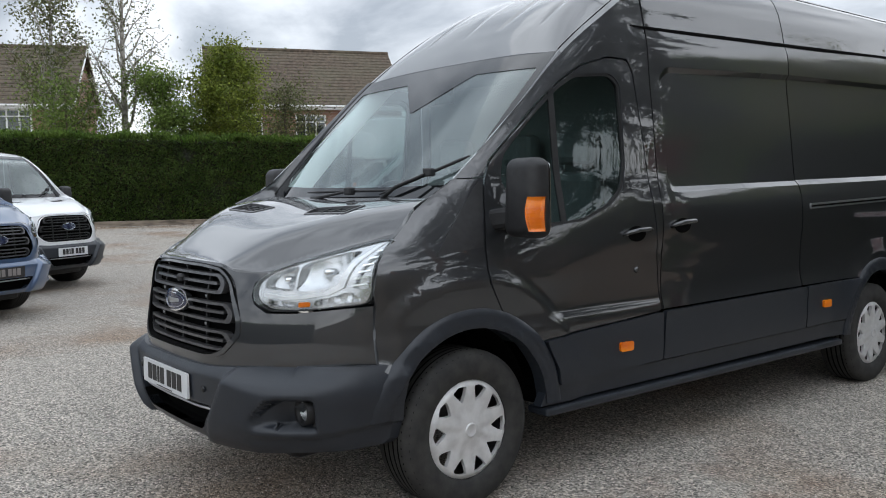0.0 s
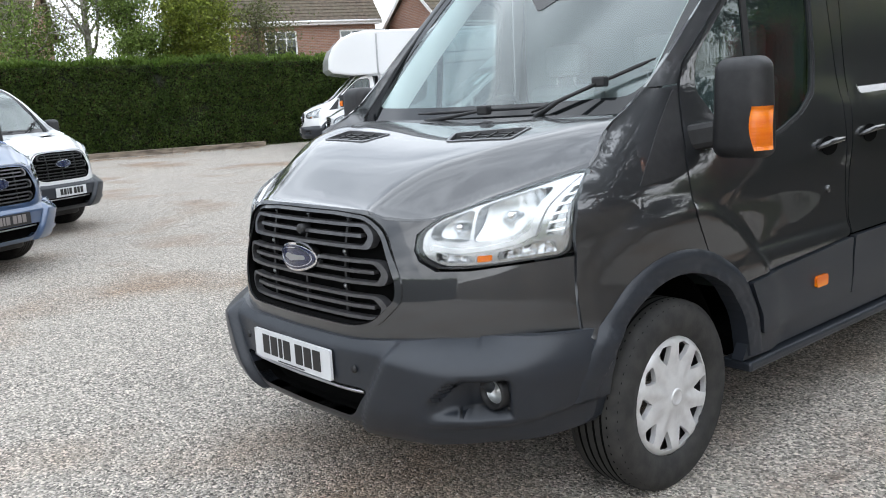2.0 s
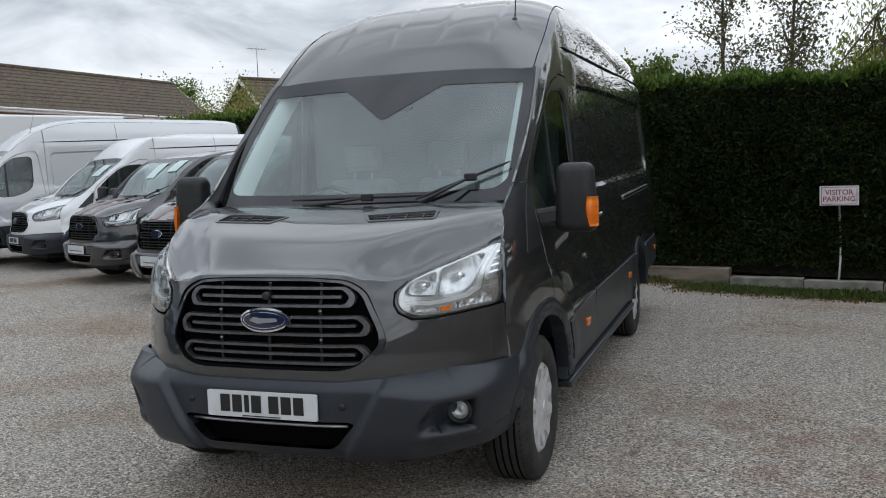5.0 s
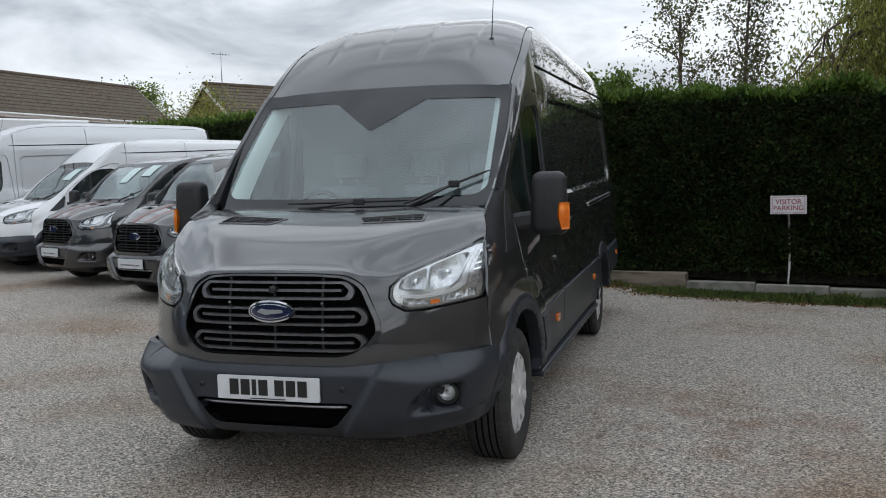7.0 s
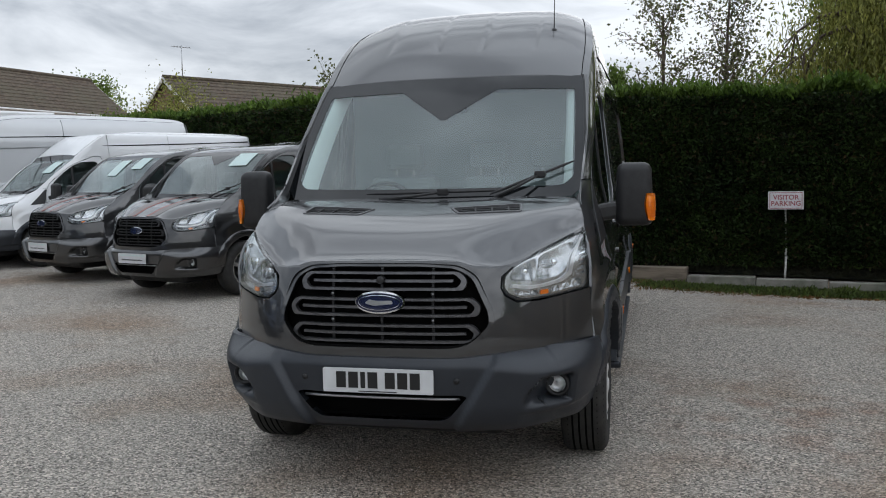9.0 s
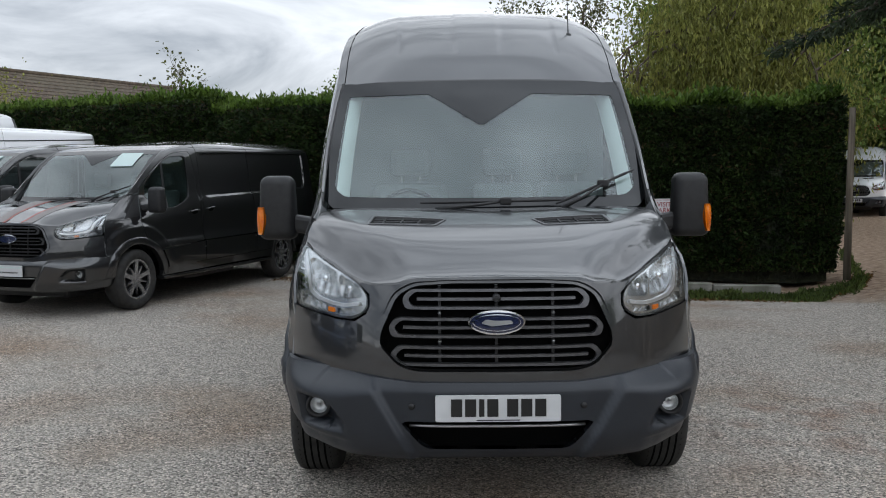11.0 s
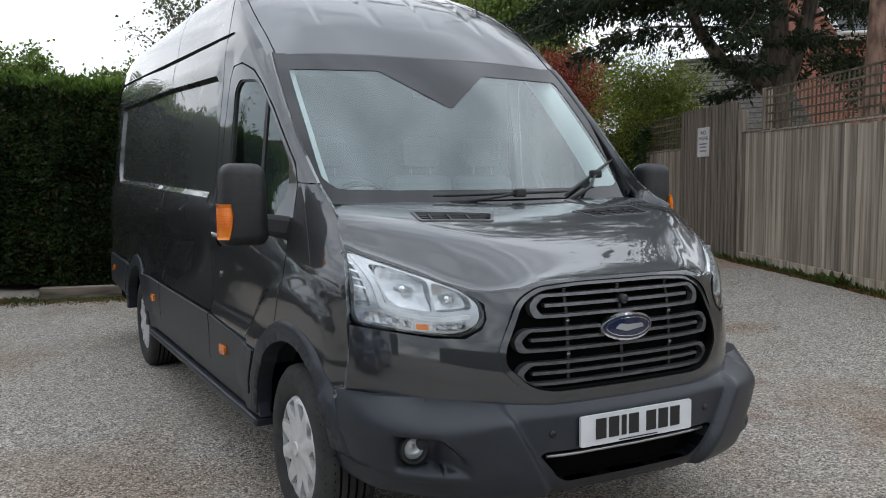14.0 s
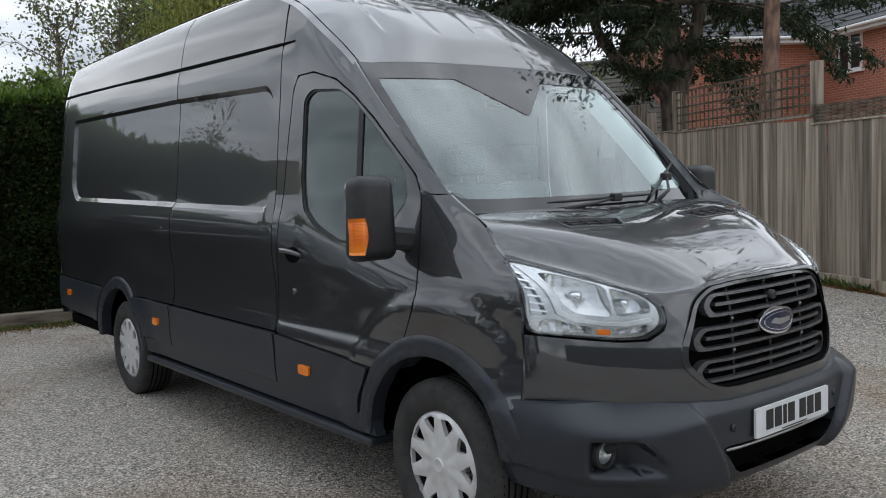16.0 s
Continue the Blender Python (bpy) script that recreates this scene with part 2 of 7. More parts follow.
def island_tint(m, lo=0.6, hi=1.4):
    """Varies a material's colour from loose piece to loose piece."""
    nd, ln = m.node_tree.nodes, m.node_tree.links
    b = nd["Principled BSDF"]
    src = b.inputs["Base Color"].links[0].from_socket if b.inputs["Base Color"].links else None
    ge, mr, hs = nd.new("ShaderNodeNewGeometry"), nd.new("ShaderNodeMapRange"), nd.new("ShaderNodeHueSaturation")
    mr.inputs["To Min"].default_value, mr.inputs["To Max"].default_value = lo, hi
    ln.new(ge.outputs["Random Per Island"], mr.inputs["Value"])
    ln.new(mr.outputs["Result"], hs.inputs["Value"])
    if src:
        ln.new(src, hs.inputs["Color"])
    else:
        hs.inputs["Color"].default_value = b.inputs["Base Color"].default_value
    ln.new(hs.outputs["Color"], b.inputs["Base Color"])
    return m


def paint(name, base, flake=0.35, dusty=0.12):
    m = material(name, base, 0.40, flake)
    b = m.node_tree.nodes["Principled BSDF"]
    b.inputs["Coat Weight"].default_value, b.inputs["Coat Roughness"].default_value = 1.0, 0.03
    b.inputs["Coat IOR"].default_value = 1.8
    nd, ln = m.node_tree.nodes, m.node_tree.links
    co, n1, mr = nd.new("ShaderNodeTexCoord"), nd.new("ShaderNodeTexNoise"), nd.new("ShaderNodeMapRange")
    n1.inputs["Scale"].default_value, n1.inputs["Detail"].default_value = 3.0, 6
    mr.inputs["To Min"].default_value, mr.inputs["To Max"].default_value = 0.1 * dusty, 0.45 * dusty
    ln.new(co.outputs["Object"], n1.inputs["Vector"])
    ln.new(n1.outputs["Fac"], mr.inputs["Value"])
    ln.new(mr.outputs["Result"], b.inputs["Coat Roughness"])
    return m


def glass(name, tint, gloss=1.0, dust_veil=0.0):
    """A pane: tinted and clear, with the mirror gloss of glass."""
    m = bpy.data.materials.new(name)
    m.use_nodes = True
    nd, ln = m.node_tree.nodes, m.node_tree.links
    nd.clear()
    out, mix, tr, gl, lw, pw, fr = (nd.new("ShaderNode" + k) for k in ("OutputMaterial", "MixShader", "BsdfTransparent", "BsdfGlossy", "LayerWeight", "Math", "Math"))
    tr.inputs["Color"].default_value = (*tint, 1)
    gl.inputs["Roughness"].default_value = 0.02
    gl.inputs["Color"].default_value = (0.90, 0.98, 0.98, 1)
    # two faces of glass: about 8 per cent straight on, rising towards the edge
    lw.inputs["Blend"].default_value = 0.5
    pw.operation, fr.operation = "POWER", "MULTIPLY_ADD"
    ln.new(lw.outputs["Facing"], pw.inputs[0])
    pw.inputs[1].default_value = 4.0
    ln.new(pw.outputs[0], fr.inputs[0])
    fr.inputs[1].default_value, fr.inputs[2].default_value = 1 - 0.08 * gloss, 0.08 * gloss
    ln.new(fr.outputs[0], mix.inputs["Fac"])
    ln.new(tr.outputs["BSDF"], mix.inputs[1])
    ln.new(gl.outputs["BSDF"], mix.inputs[2])
    last = mix.outputs["Shader"]
    if dust_veil:
        # a thin pale film: scattering dust, with the glare's haze put into it
        df, m2, n1, mr, co = (nd.new("ShaderNode" + k) for k in ("BsdfDiffuse", "MixShader", "TexNoise", "MapRange", "TexCoord"))
        df.inputs["Color"].default_value = (0.72, 0.76, 0.77, 1)
        n1.inputs["Scale"].default_value, n1.inputs["Detail"].default_value = 1.6, 4
        mr.inputs["To Min"].default_value, mr.inputs["To Max"].default_value = dust_veil * 0.6, dust_veil * 1.4
        ln.new(co.outputs["Object"], n1.inputs["Vector"])
        ln.new(n1.outputs["Fac"], mr.inputs["Value"])
        ln.new(mr.outputs["Result"], m2.inputs["Fac"])
        ln.new(last, m2.inputs[1])
        ln.new(df.outputs["BSDF"], m2.inputs[2])
        last = m2.outputs["Shader"]
    ln.new(last, out.inputs["Surface"])
    return m


M = {}
M["paint_grey"] = paint("dark_grey_metallic_paint", (0.0256, 0.0272, 0.0304), 0.5, 0.05)
M["paint_silver"] = paint("silver_paint", (0.50, 0.51, 0.52), 0.35)
M["paint_white"] = paint("white_paint", (0.76, 0.77, 0.78), 0.0)
M["paint_blue"] = paint("blue_paint", (0.035, 0.075, 0.16), 0.4)
M["paint_black"] = paint("charcoal_paint", (0.010, 0.0105, 0.012), 0.3)
M["paint_box"] = paint("box_white_paint", (0.74, 0.75, 0.76), 0.0, 0.4)
M["plastic"] = grain(material("grey_moulded_plastic", (0.028, 0.032, 0.038), 0.37, 0.0, 0.5), [(0.016, 0.0195, 0.026), (0.020, 0.024, 0.031)], 9, bump=0.12, bump_scale=700, dist=0.002)
M["black"] = grain(material("black_plastic", (0.012, 0.012, 0.013), 0.5), [(0.009, 0.009, 0.010), (0.016, 0.016, 0.017)], 30, bump=0.1, bump_scale=600, dist=0.001)
# near-black, hardly any gloss: the shade of gaps and recesses put into colour
M["shade_black"] = material("dark_cavity", (0.004, 0.004, 0.004), 0.95, 0.0, 0.05)
M["rubber"] = grain(material("tyre_rubber", (0.02, 0.02, 0.02), 0.8), [(0.016, 0.016, 0.016), (0.034, 0.033, 0.031)], 18, bump=0.2, bump_scale=120, dist=0.003, big=(5, (0.05, 0.046, 0.041), 0.18))
M["grille_bar"] = grain(material("grille_bar_grey", (0.11, 0.11, 0.115), 0.34, 0.6), [(0.095, 0.095, 0.10), (0.135, 0.135, 0.14)], 30)
M["cover"] = grain(material("wheel_cover_silver", (0.66, 0.66, 0.66), 0.36, 0.3), [(0.60, 0.60, 0.60), (0.70, 0.70, 0.70)], 25, big=(6, (0.50, 0.48, 0.46), 0.25))
M["chrome"] = material("chrome", (0.86, 0.87, 0.88), 0.08, 1.0)
M["lamp_silver"] = grain(material("satin_lamp_silver", (0.74, 0.75, 0.76), 0.30, 0.7), [(0.66, 0.67, 0.68), (0.80, 0.80, 0.80)], 22, bump=0.25, bump_scale=60, dist=0.003)
M["lamp_bowl"] = grain(material("faceted_lamp_bowl", (0.62, 0.63, 0.64), 0.24, 0.85), [(0.54, 0.55, 0.56), (0.72, 0.73, 0.73)], 16)
M["reflector"] = grain(material("lamp_reflector", (0.6, 0.6, 0.6), 0.22, 0.9), [(0.56, 0.57, 0.58), (0.70, 0.70, 0.70)], 14)
M["dark_chrome"] = grain(material("dark_chrome", (0.22, 0.22, 0.23), 0.14, 0.95), [(0.16, 0.16, 0.17), (0.27, 0.27, 0.28)], 14)
M["satin"] = material("satin_metal", (0.45, 0.46, 0.47), 0.3, 0.9)
M["amber"] = grain(material("amber_lens", (0.80, 0.19, 0.004), 0.14), [(0.68, 0.125, 0.002), (0.88, 0.24, 0.005)], 3, bump=0.6, bump_scale=30, dist=0.004, stretch=(0.5, 0.5, 6.0))
M["amber"].node_tree.nodes["Principled BSDF"].inputs["Coat Weight"].default_value = 0.4
M["red"] = material("red_lens", (0.5, 0.01, 0.01), 0.15)
M["badge"] = material("badge_blue", (0.010, 0.016, 0.05), 0.15)
M["badge"].node_tree.nodes["Principled BSDF"].inputs["Coat Weight"].default_value = 1.0
M["plate"] = grain(material("plate_white", (0.62, 0.63, 0.64), 0.35), [(0.58, 0.59, 0.60), (0.66, 0.67, 0.68)], 9)
M["plate_blue"] = material("plate_blue_band", (0.02, 0.12, 0.45), 0.4)
M["ink"] = material("black_print", (0.01, 0.01, 0.01), 0.5)
M["windscreen"] = glass("windscreen_glass", (0.70, 0.80, 0.79), 1.5, 0.03)
M["lens"] = glass("clear_lens", (0.95, 0.96, 0.97))
M["side_glass"] = glass("side_glass", (0.27, 0.34, 0.33), 1.0, 0.004)
M["frit"] = material("black_glass_border", (0.008, 0.009, 0.010), 0.03)
M["seat"] = grain(material("seat_cloth", (0.26, 0.28, 0.285), 0.9), [(0.21, 0.235, 0.24), (0.24, 0.265, 0.27)], 60, bump=0.05, bump_scale=300, dist=0.003)
M["dash"] = grain(material("dash_plastic", (0.05, 0.052, 0.055), 0.7), [(0.04, 0.042, 0.045), (0.06, 0.062, 0.065)], 20, bump=0.1, bump_scale=300, dist=0.002)
M["bulkhead"] = grain(material("bulkhead_grey", (0.36, 0.40, 0.41), 0.6), [(0.23, 0.265, 0.27), (0.26, 0.295, 0.30)], 3)
M["paper"] = material("paper_card", (0.75, 0.78, 0.76), 0.6)
M["card_green"] = material("pale_green_card", (0.55, 0.68, 0.66), 0.5)
M["stripe_red"] = material("red_stripe_decal", (0.30, 0.045, 0.03), 0.35)
M["stripe_grey"] = material("silver_stripe_decal", (0.20, 0.18, 0.175), 0.45)


# ---------------------------------------------------------------- the large van: its surfaces
# local axes: the nose points to -y, the front axle is at y = 0, the ground at z = 0
YR = 5.45
width_z = curve((0.25, 0.985), (0.36, 0.998), (0.46, 1.006), (0.60, 1.015), (0.74, 1.012), (0.82, 1.000), (1.0, 1.004), (1.2, 1.000), (1.36, 0.985), (1.45, 0.968), (1.75, 0.935), (2.05, 0.898), (2.25, 0.868), (2.45, 0.825), (2.56, 0.775), (2.64, 0.70))
nose_low = curve((-0.80, 0.36), (-0.68, 0.245), (-0.58, 0.150), (-0.476, 0.083), (-0.38, 0.055), (-0.25, 0.036), (0.0, 0.016), (0.3, 0.004), (0.6, 0.0))
nose_bump = curve((-0.80, 0.36), (-0.72, 0.25), (-0.64, 0.162), (-0.56, 0.085), (-0.48, 0.050), (-0.40, 0.037), (-0.3, 0.033), (0.0, 0.028), (0.3, 0.014), (0.6, 0.0))
nose_high = curve((-0.60, 0.26), (-0.317, 0.150), (-0.15, 0.122), (0.0, 0.098), (0.3, 0.060), (0.7, 0.030), (1.1, 0.006), (1.35, 0.0))
tail = curve((4.9, 0.0), (5.3, 0.012), (5.46, 0.03))


def W(y, z):
    """Half the van's width."""
    k = min(max((z - 1.0) / 0.42, 0), 1)
    k = k * k * (3 - 2 * k)
    low = min(max((z - 0.645) / 0.05, 0), 1)
    w = width_z(z) - (nose_bump(y) + (nose_low(y) - nose_bump(y)) * low) * (1 - k) - nose_high(y) * k - tail(y)
    d = math.hypot(y, z - 0.36)
    if z > 0.36 and d < 0.70:
        k = min(1, (0.70 - d) / 0.055) * min(1, max(0, (y + 0.47) / 0.12))
        w += 0.019 * k * k * (3 - 2 * k)
    d = math.hypot(y - 3.75, z - 0.36)
    if z > 0.36 and d < 0.70:
        k = min(1, (0.70 - d) / 0.15)
        w += 0.018 * k * k * (3 - 2 * k)
    # ledge under the gutter
    zg = 2.215 + 0.115 * (y - 1.2) / 4.0
    if zg - 0.25 < z < zg and y > 1.15:
        k = min(1, (zg - z) / 0.03)
        w += 0.012 * k * k * (3 - 2 * k) * min(1, (z - zg + 0.25) / 0.15) * min(1, (y - 1.15) / 0.3)
    # shoulder crease below the blank windows
    if 1.05 < z < 1.37 and y > 1.1:
        k = min(1, (1.37 - z) / 0.035)
        w += 0.011 * k * k * (3 - 2 * k) * min(1, (z - 1.05) / 0.12) * min(1, (y - 1.1) / 0.25)
    # swage above the cladding: the sill bulges, with a narrow ledge on top
    if 0.70 < z < 0.86 and 0.40 < y < 3.30:
        k = min(max((0.815 - z) / 0.022, 0), 1) * min(1, (z - 0.70) / 0.04)
        e = min(1, (y - 0.40) / 0.16) * min(1, (3.30 - y) / 0.16)
        w += 0.008 * k * k * (3 - 2 * k) * e
    # shallow hollow along the doors
    if 0.815 < z < 1.12 and 0.30 < y < 5.2:
        w -= 0.007 * math.sin(math.pi * (z - 0.815) / 0.305) * min(1, (y - 0.30) / 0.4)
    # the flank rolls over towards the glass
    if y < 1.2 and z > 1.15:
        k = min(max((z - edge_z(y) + 0.10) / 0.10, 0), 1.0) * min(1, (1.2 - y) / 0.4)
        w -= 0.020 * k * k
    return w


centre_y = curve((0.26, -0.84), (0.32, -0.90), (0.37, -0.945), (0.46, -0.972), (0.62, -0.978), (0.675, -0.955), (0.70, -0.925), (0.90, -0.918), (1.05, -0.893), (1.10, -0.868), (1.16, -0.80), (1.21, -0.727), (1.30, -0.60))
plan = curve((0, 0), (0.26, 0.010), (0.40, 0.036), (0.50, 0.074), (0.61, 0.137), (0.75, 0.252), (0.85, 0.357), (0.915, 0.447), (0.96, 0.54), (1.0, 0.68), (1.03, 0.84))


plan_low = curve((0, 0), (0.26, 0.008), (0.40, 0.029), (0.50, 0.049), (0.58, 0.070), (0.645, 0.092), (0.72, 0.129), (0.80, 0.183), (0.85, 0.226), (0.915, 0.31), (0.96, 0.43), (1.0, 0.60), (1.03, 0.74))


def F(x, z):
    """The nose: y over x and z; the bumper's corners are squarer."""
    k = 1 if z < 0.652 else 0
    return centre_y(z) + plan(abs(x)) * (1 - k) + plan_low(abs(x)) * k


bonnet_fit = np.polyfit((-0.86, -0.80, -0.60, -0.41, -0.304, -0.03, 0.2), (1.112, 1.140, 1.217, 1.283, 1.312, 1.354, 1.372), 3)


def bonnet_mid(y):
    return float(np.polyval(bonnet_fit, y))


bonnet_edge_y = curve((0, -0.872), (0.20, -0.868), (0.34, -0.855), (0.42, -0.835), (0.50, -0.785), (0.57, -0.740), (0.66, -0.650), (0.76, -0.525), (0.84, -0.405), (0.885, -0.325), (0.90, -0.285))
bonnet_edge_z = curve((0, 1.098), (0.34, 1.092), (0.43, 1.070), (0.54, 1.060), (0.60, 1.074), (0.70, 1.124), (0.83, 1.186), (0.895, 1.216), (0.93, 1.225))


bonnet_crease = curve((-0.95, 0.42), (-0.78, 0.50), (-0.5, 0.665), (-0.25, 0.795), (-0.1, 0.86), (0.2, 0.95))


def HB(x, y):
    """The bonnet: z over x and y."""
    a = abs(x)
    u = a - bonnet_crease(y)
    z = bonnet_mid(y) + 0.012 * (1 - math.exp(-5 * a * a)) - 0.21 * (u + math.sqrt(u * u + 0.007))
    ze = bonnet_edge_z(a)
    q = min(1, max(0, (a - 0.62) / 0.28))
    t = min(max((y - bonnet_edge_y(a)) / (0.32 - 0.16 * q * q * (3 - 2 * q)), 0), 1)
    return ze + (z - ze) * (1 - (1 - t) ** 2.6)


screen_mid = curve((1.30, -0.085), (1.345, -0.035), (1.72, 0.335), (2.09, 0.735), (2.2, 0.87))


def WS(x, z):
    """The windscreen: y over x and z."""
    k = min(max((2.09 - z) / 0.72, 0), 1)
    return screen_mid(z) + (0.045 * k + 0.02) * x * x


edge_z = curve((-0.34, 1.200), (-0.285, 1.232), (-0.20, 1.310), (-0.10, 1.372), (0.0, 1.430), (0.10, 1.512), (0.20, 1.600), (0.33, 1.715), (0.47, 1.835), (0.70, 2.045), (1.0, 2.262), (1.3, 2.435), (1.7, 2.545), (2.2, 2.59), (3.0, 2.60), (5.6, 2.585))
roof_mid = curve((0.735, 2.09), (0.95, 2.285), (1.165, 2.445), (1.40, 2.570), (1.70, 2.660), (2.1, 2.710), (2.8, 2.735), (4.0, 2.735), (5.6, 2.715))


def arc(cy, cz, r, a0, a1, n=14):
    return [(cy + r * math.cos(radians(a0 + (a1 - a0) * i / n)), cz + r * math.sin(radians(a0 + (a1 - a0) * i / n))) for i in range(n + 1)]


def lerp_line(pts, n):
    """n + 1 points evenly along an open line."""
    p = [Vector(q) for q in pts]
    ln = [0]
    for a, b in zip(p, p[1:]):
        ln.append(ln[-1] + (b - a).length)
    out = []
    for i in range(n + 1):
        s = ln[-1] * i / n
        k = max(j for j in range(len(p) - 1) if ln[j] <= s + 1e-9)
        out.append(p[k].lerp(p[k + 1], min(1, (s - ln[k]) / max(1e-9, ln[k + 1] - ln[k]))))
    return out


WINDOW = rounded([(0.242, 1.42), (0.34, 1.295), (0.51, 1.222), (0.73, 1.235), (0.92, 1.305), (1.028, 1.385), (1.066, 1.51), (1.072, 1.925), (1.01, 1.968), (0.77, 1.948), (0.645, 1.880), (0.465, 1.735), (0.268, 1.545)], 0.04)


def side_parts(van, s, P, sliding):
    """One flank: wing, door, cargo panels, cladding."""
    def on(y, z):
        return (s * W(y, z), y, z)
    inw = (-s, 0, 0)
    kw = dict(inward=inw)
    # wing
    wing = [(-0.322, 1.205)] + [(y, edge_z(y)) for y in (-0.285, -0.25, -0.20, -0.15, -0.10, -0.05, 0.0, 0.015)] + [(0.080, 1.440), (0.158, 1.447), (0.130, 1.30), (0.094, 1.14), (0.088, 0.99), (0.165, 0.845)] + arc(0, 0.36, 0.512, 70, 146, 18) + [(-0.450, 0.668), (-0.455, 0.692), (-0.462, 0.80), (-0.456, 0.932), (-0.462, 0.985), (-0.456, 1.03), (-0.434, 1.10), (-0.390, 1.155)]
    panel("wing", wing, on, P, van, step=0.03, soften=0.035, **kw)
    # black triangle before the door
    sail = rounded([(-0.165, 1.118), (0.085, 1.142), (0.122, 1.30), (0.150, 1.425), (0.128, 1.432)], 0.010)
    panel("sail_trim", sail, on, M["black"], van, step=0.05, thick=0.006, off=-0.003, **kw)
    # door and its glass
    door = [(0.171, 0.845), (0.096, 0.99), (0.102, 1.14), (0.138, 1.30), (0.166, 1.445), (0.205, 1.525), (0.34, 1.645), (0.50, 1.785), (0.66, 1.905), (0.81, 1.993), (1.0, 2.048), (1.14, 2.045), (1.175, 1.98), (1.215, 1.6), (1.235, 1.35), (1.268, 1.0), (1.292, 0.752), (0.41, 0.702)] + arc(0, 0.36, 0.512, 41, 70, 8)
    d = panel("door", rounded(door, 0.03, 3), on, P, van, holes=[WINDOW], step=0.03, soften=0.012, **kw)
    rim = rounded([(y + (y - 0.66) * 0.04, z + (z - 1.6) * 0.035) for y, z in WINDOW], 0.03, 2)
    panel("window_seal", rim, on, M["black"], d, holes=[[(y - (y - 0.66) * 0.03, z - (z - 1.6) * 0.03) for y, z in WINDOW]], step=0.05, thick=0.02, off=0.006, **kw)
    panel("window_pane", WINDOW, on, M["side_glass"], d, step=0.08, thick=0.004, off=0.014, **kw).visible_shadow = False
    panel("window_bar", [(0.585, 1.235), (0.620, 1.235), (0.620, 1.885), (0.585, 1.86)], on, M["black"], d, step=0.06, thick=0.01, off=0.008, **kw)
    # pillar and cargo sides
    pillar_top = [(y, edge_z(y)) for y in np.linspace(1.30, 0.022, 20)]
    pil = [(1.30, 0.755), (1.276, 1.0), (1.243, 1.35), (1.223, 1.6), (1.183, 1.985), (1.145, 2.053), (1.0, 2.056), (0.805, 2.001), (0.654, 1.913), (0.494, 1.793), (0.334, 1.653), (0.198, 1.532), (0.160, 1.453), (0.080, 1.446)] + [p for p in pillar_top[::-1]] + [(1.308, 2.2), (1.306, 1.5)]
    panel("door_pillar", pil, on, P, van, step=0.03, soften=0.03, **kw)
    # blank windows: pressed panels that run across the seam between the two body halves
    arc_a = [p for p in rounded([(3.2, 2.10), (1.45, 2.035), (1.385, 1.97), (1.40, 1.365), (3.2, 1.407)], 0.05) if p[0] < 2.6]
    arc_b = [p for p in rounded([(2.2, 1.383), (4.86, 1.445), (5.00, 1.56), (5.02, 2.12), (2.2, 2.073)], 0.05) if p[0] > 2.8]
    edge_a, edge_b = [(2.70, 2.082)] + arc_a + [(2.70, 1.395)], [(2.71, 1.395)] + arc_b + [(2.71, 2.0824)]
    a = [(1.308, 0.757), (2.70, 0.768), (2.70, 1.2)] + edge_a[::-1] + [(y, edge_z(y)) for y in np.linspace(2.70, 1.318, 12)] + [(1.316, 2.2), (1.314, 1.5)]
    b = [(2.71, 0.768)] + [(3.75 - 0.512 * math.cos(math.asin(0.41 / 0.512)), 0.77)] + arc(3.75, 0.36, 0.512, 126.8, 52, 16) + [(4.08, 0.78), (5.30, 0.795), (YR - 0.01, 0.795), (YR - 0.01, 1.6), (YR - 0.06, edge_z(5.3))] + [(y, edge_z(y)) for y in np.linspace(5.2, 2.71, 16)] + edge_b[::-1]
    body_a = panel("sliding_door" if sliding else "cargo_panel", a, on, P, van, step=0.07, **kw)
    body_b = panel("rear_quarter_panel", b, on, P, van, step=0.07, **kw)
    for edge, under, (ky, kz) in ((edge_a, body_a, (2.70, 1.72)), (edge_b, body_b, (2.71, 1.77))):
        ring = np.array(resample(edge, 0.03, False))
        hy, hz = (ring.max(0) - ring.min(0)) / (1, 2)
        inner = [(ky + (y - ky) * (1 - 0.03 / hy), kz + (z - kz) * (1 - 0.03 / hz)) for y, z in edge]

        def sunk(y, z, ring=ring):
            return (s * (W(y, z) - 0.020 * min(1, np.sqrt(((ring - (y, z)) ** 2).sum(1)).min() / 0.028)), y, z)
        panel("pressed_lip", edge + inner[::-1], sunk, P, under, step=0.03, thick=0.004, **kw)
        panel("blank_window", inner, on, P, under, step=0.08, thick=0.004, off=0.020, **kw)
    # gutter: a near-black strip on the flank paints the shadow of its gap
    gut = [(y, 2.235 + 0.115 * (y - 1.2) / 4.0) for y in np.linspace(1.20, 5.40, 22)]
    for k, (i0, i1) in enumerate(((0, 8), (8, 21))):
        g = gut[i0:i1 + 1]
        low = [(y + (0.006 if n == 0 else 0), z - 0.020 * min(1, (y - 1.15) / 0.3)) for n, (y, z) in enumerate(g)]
        panel("gutter", g + low[::-1], on, M["shade_black"], body_a if k == 0 else body_b, step=0.04, thick=0.012, off=-0.007, **kw)
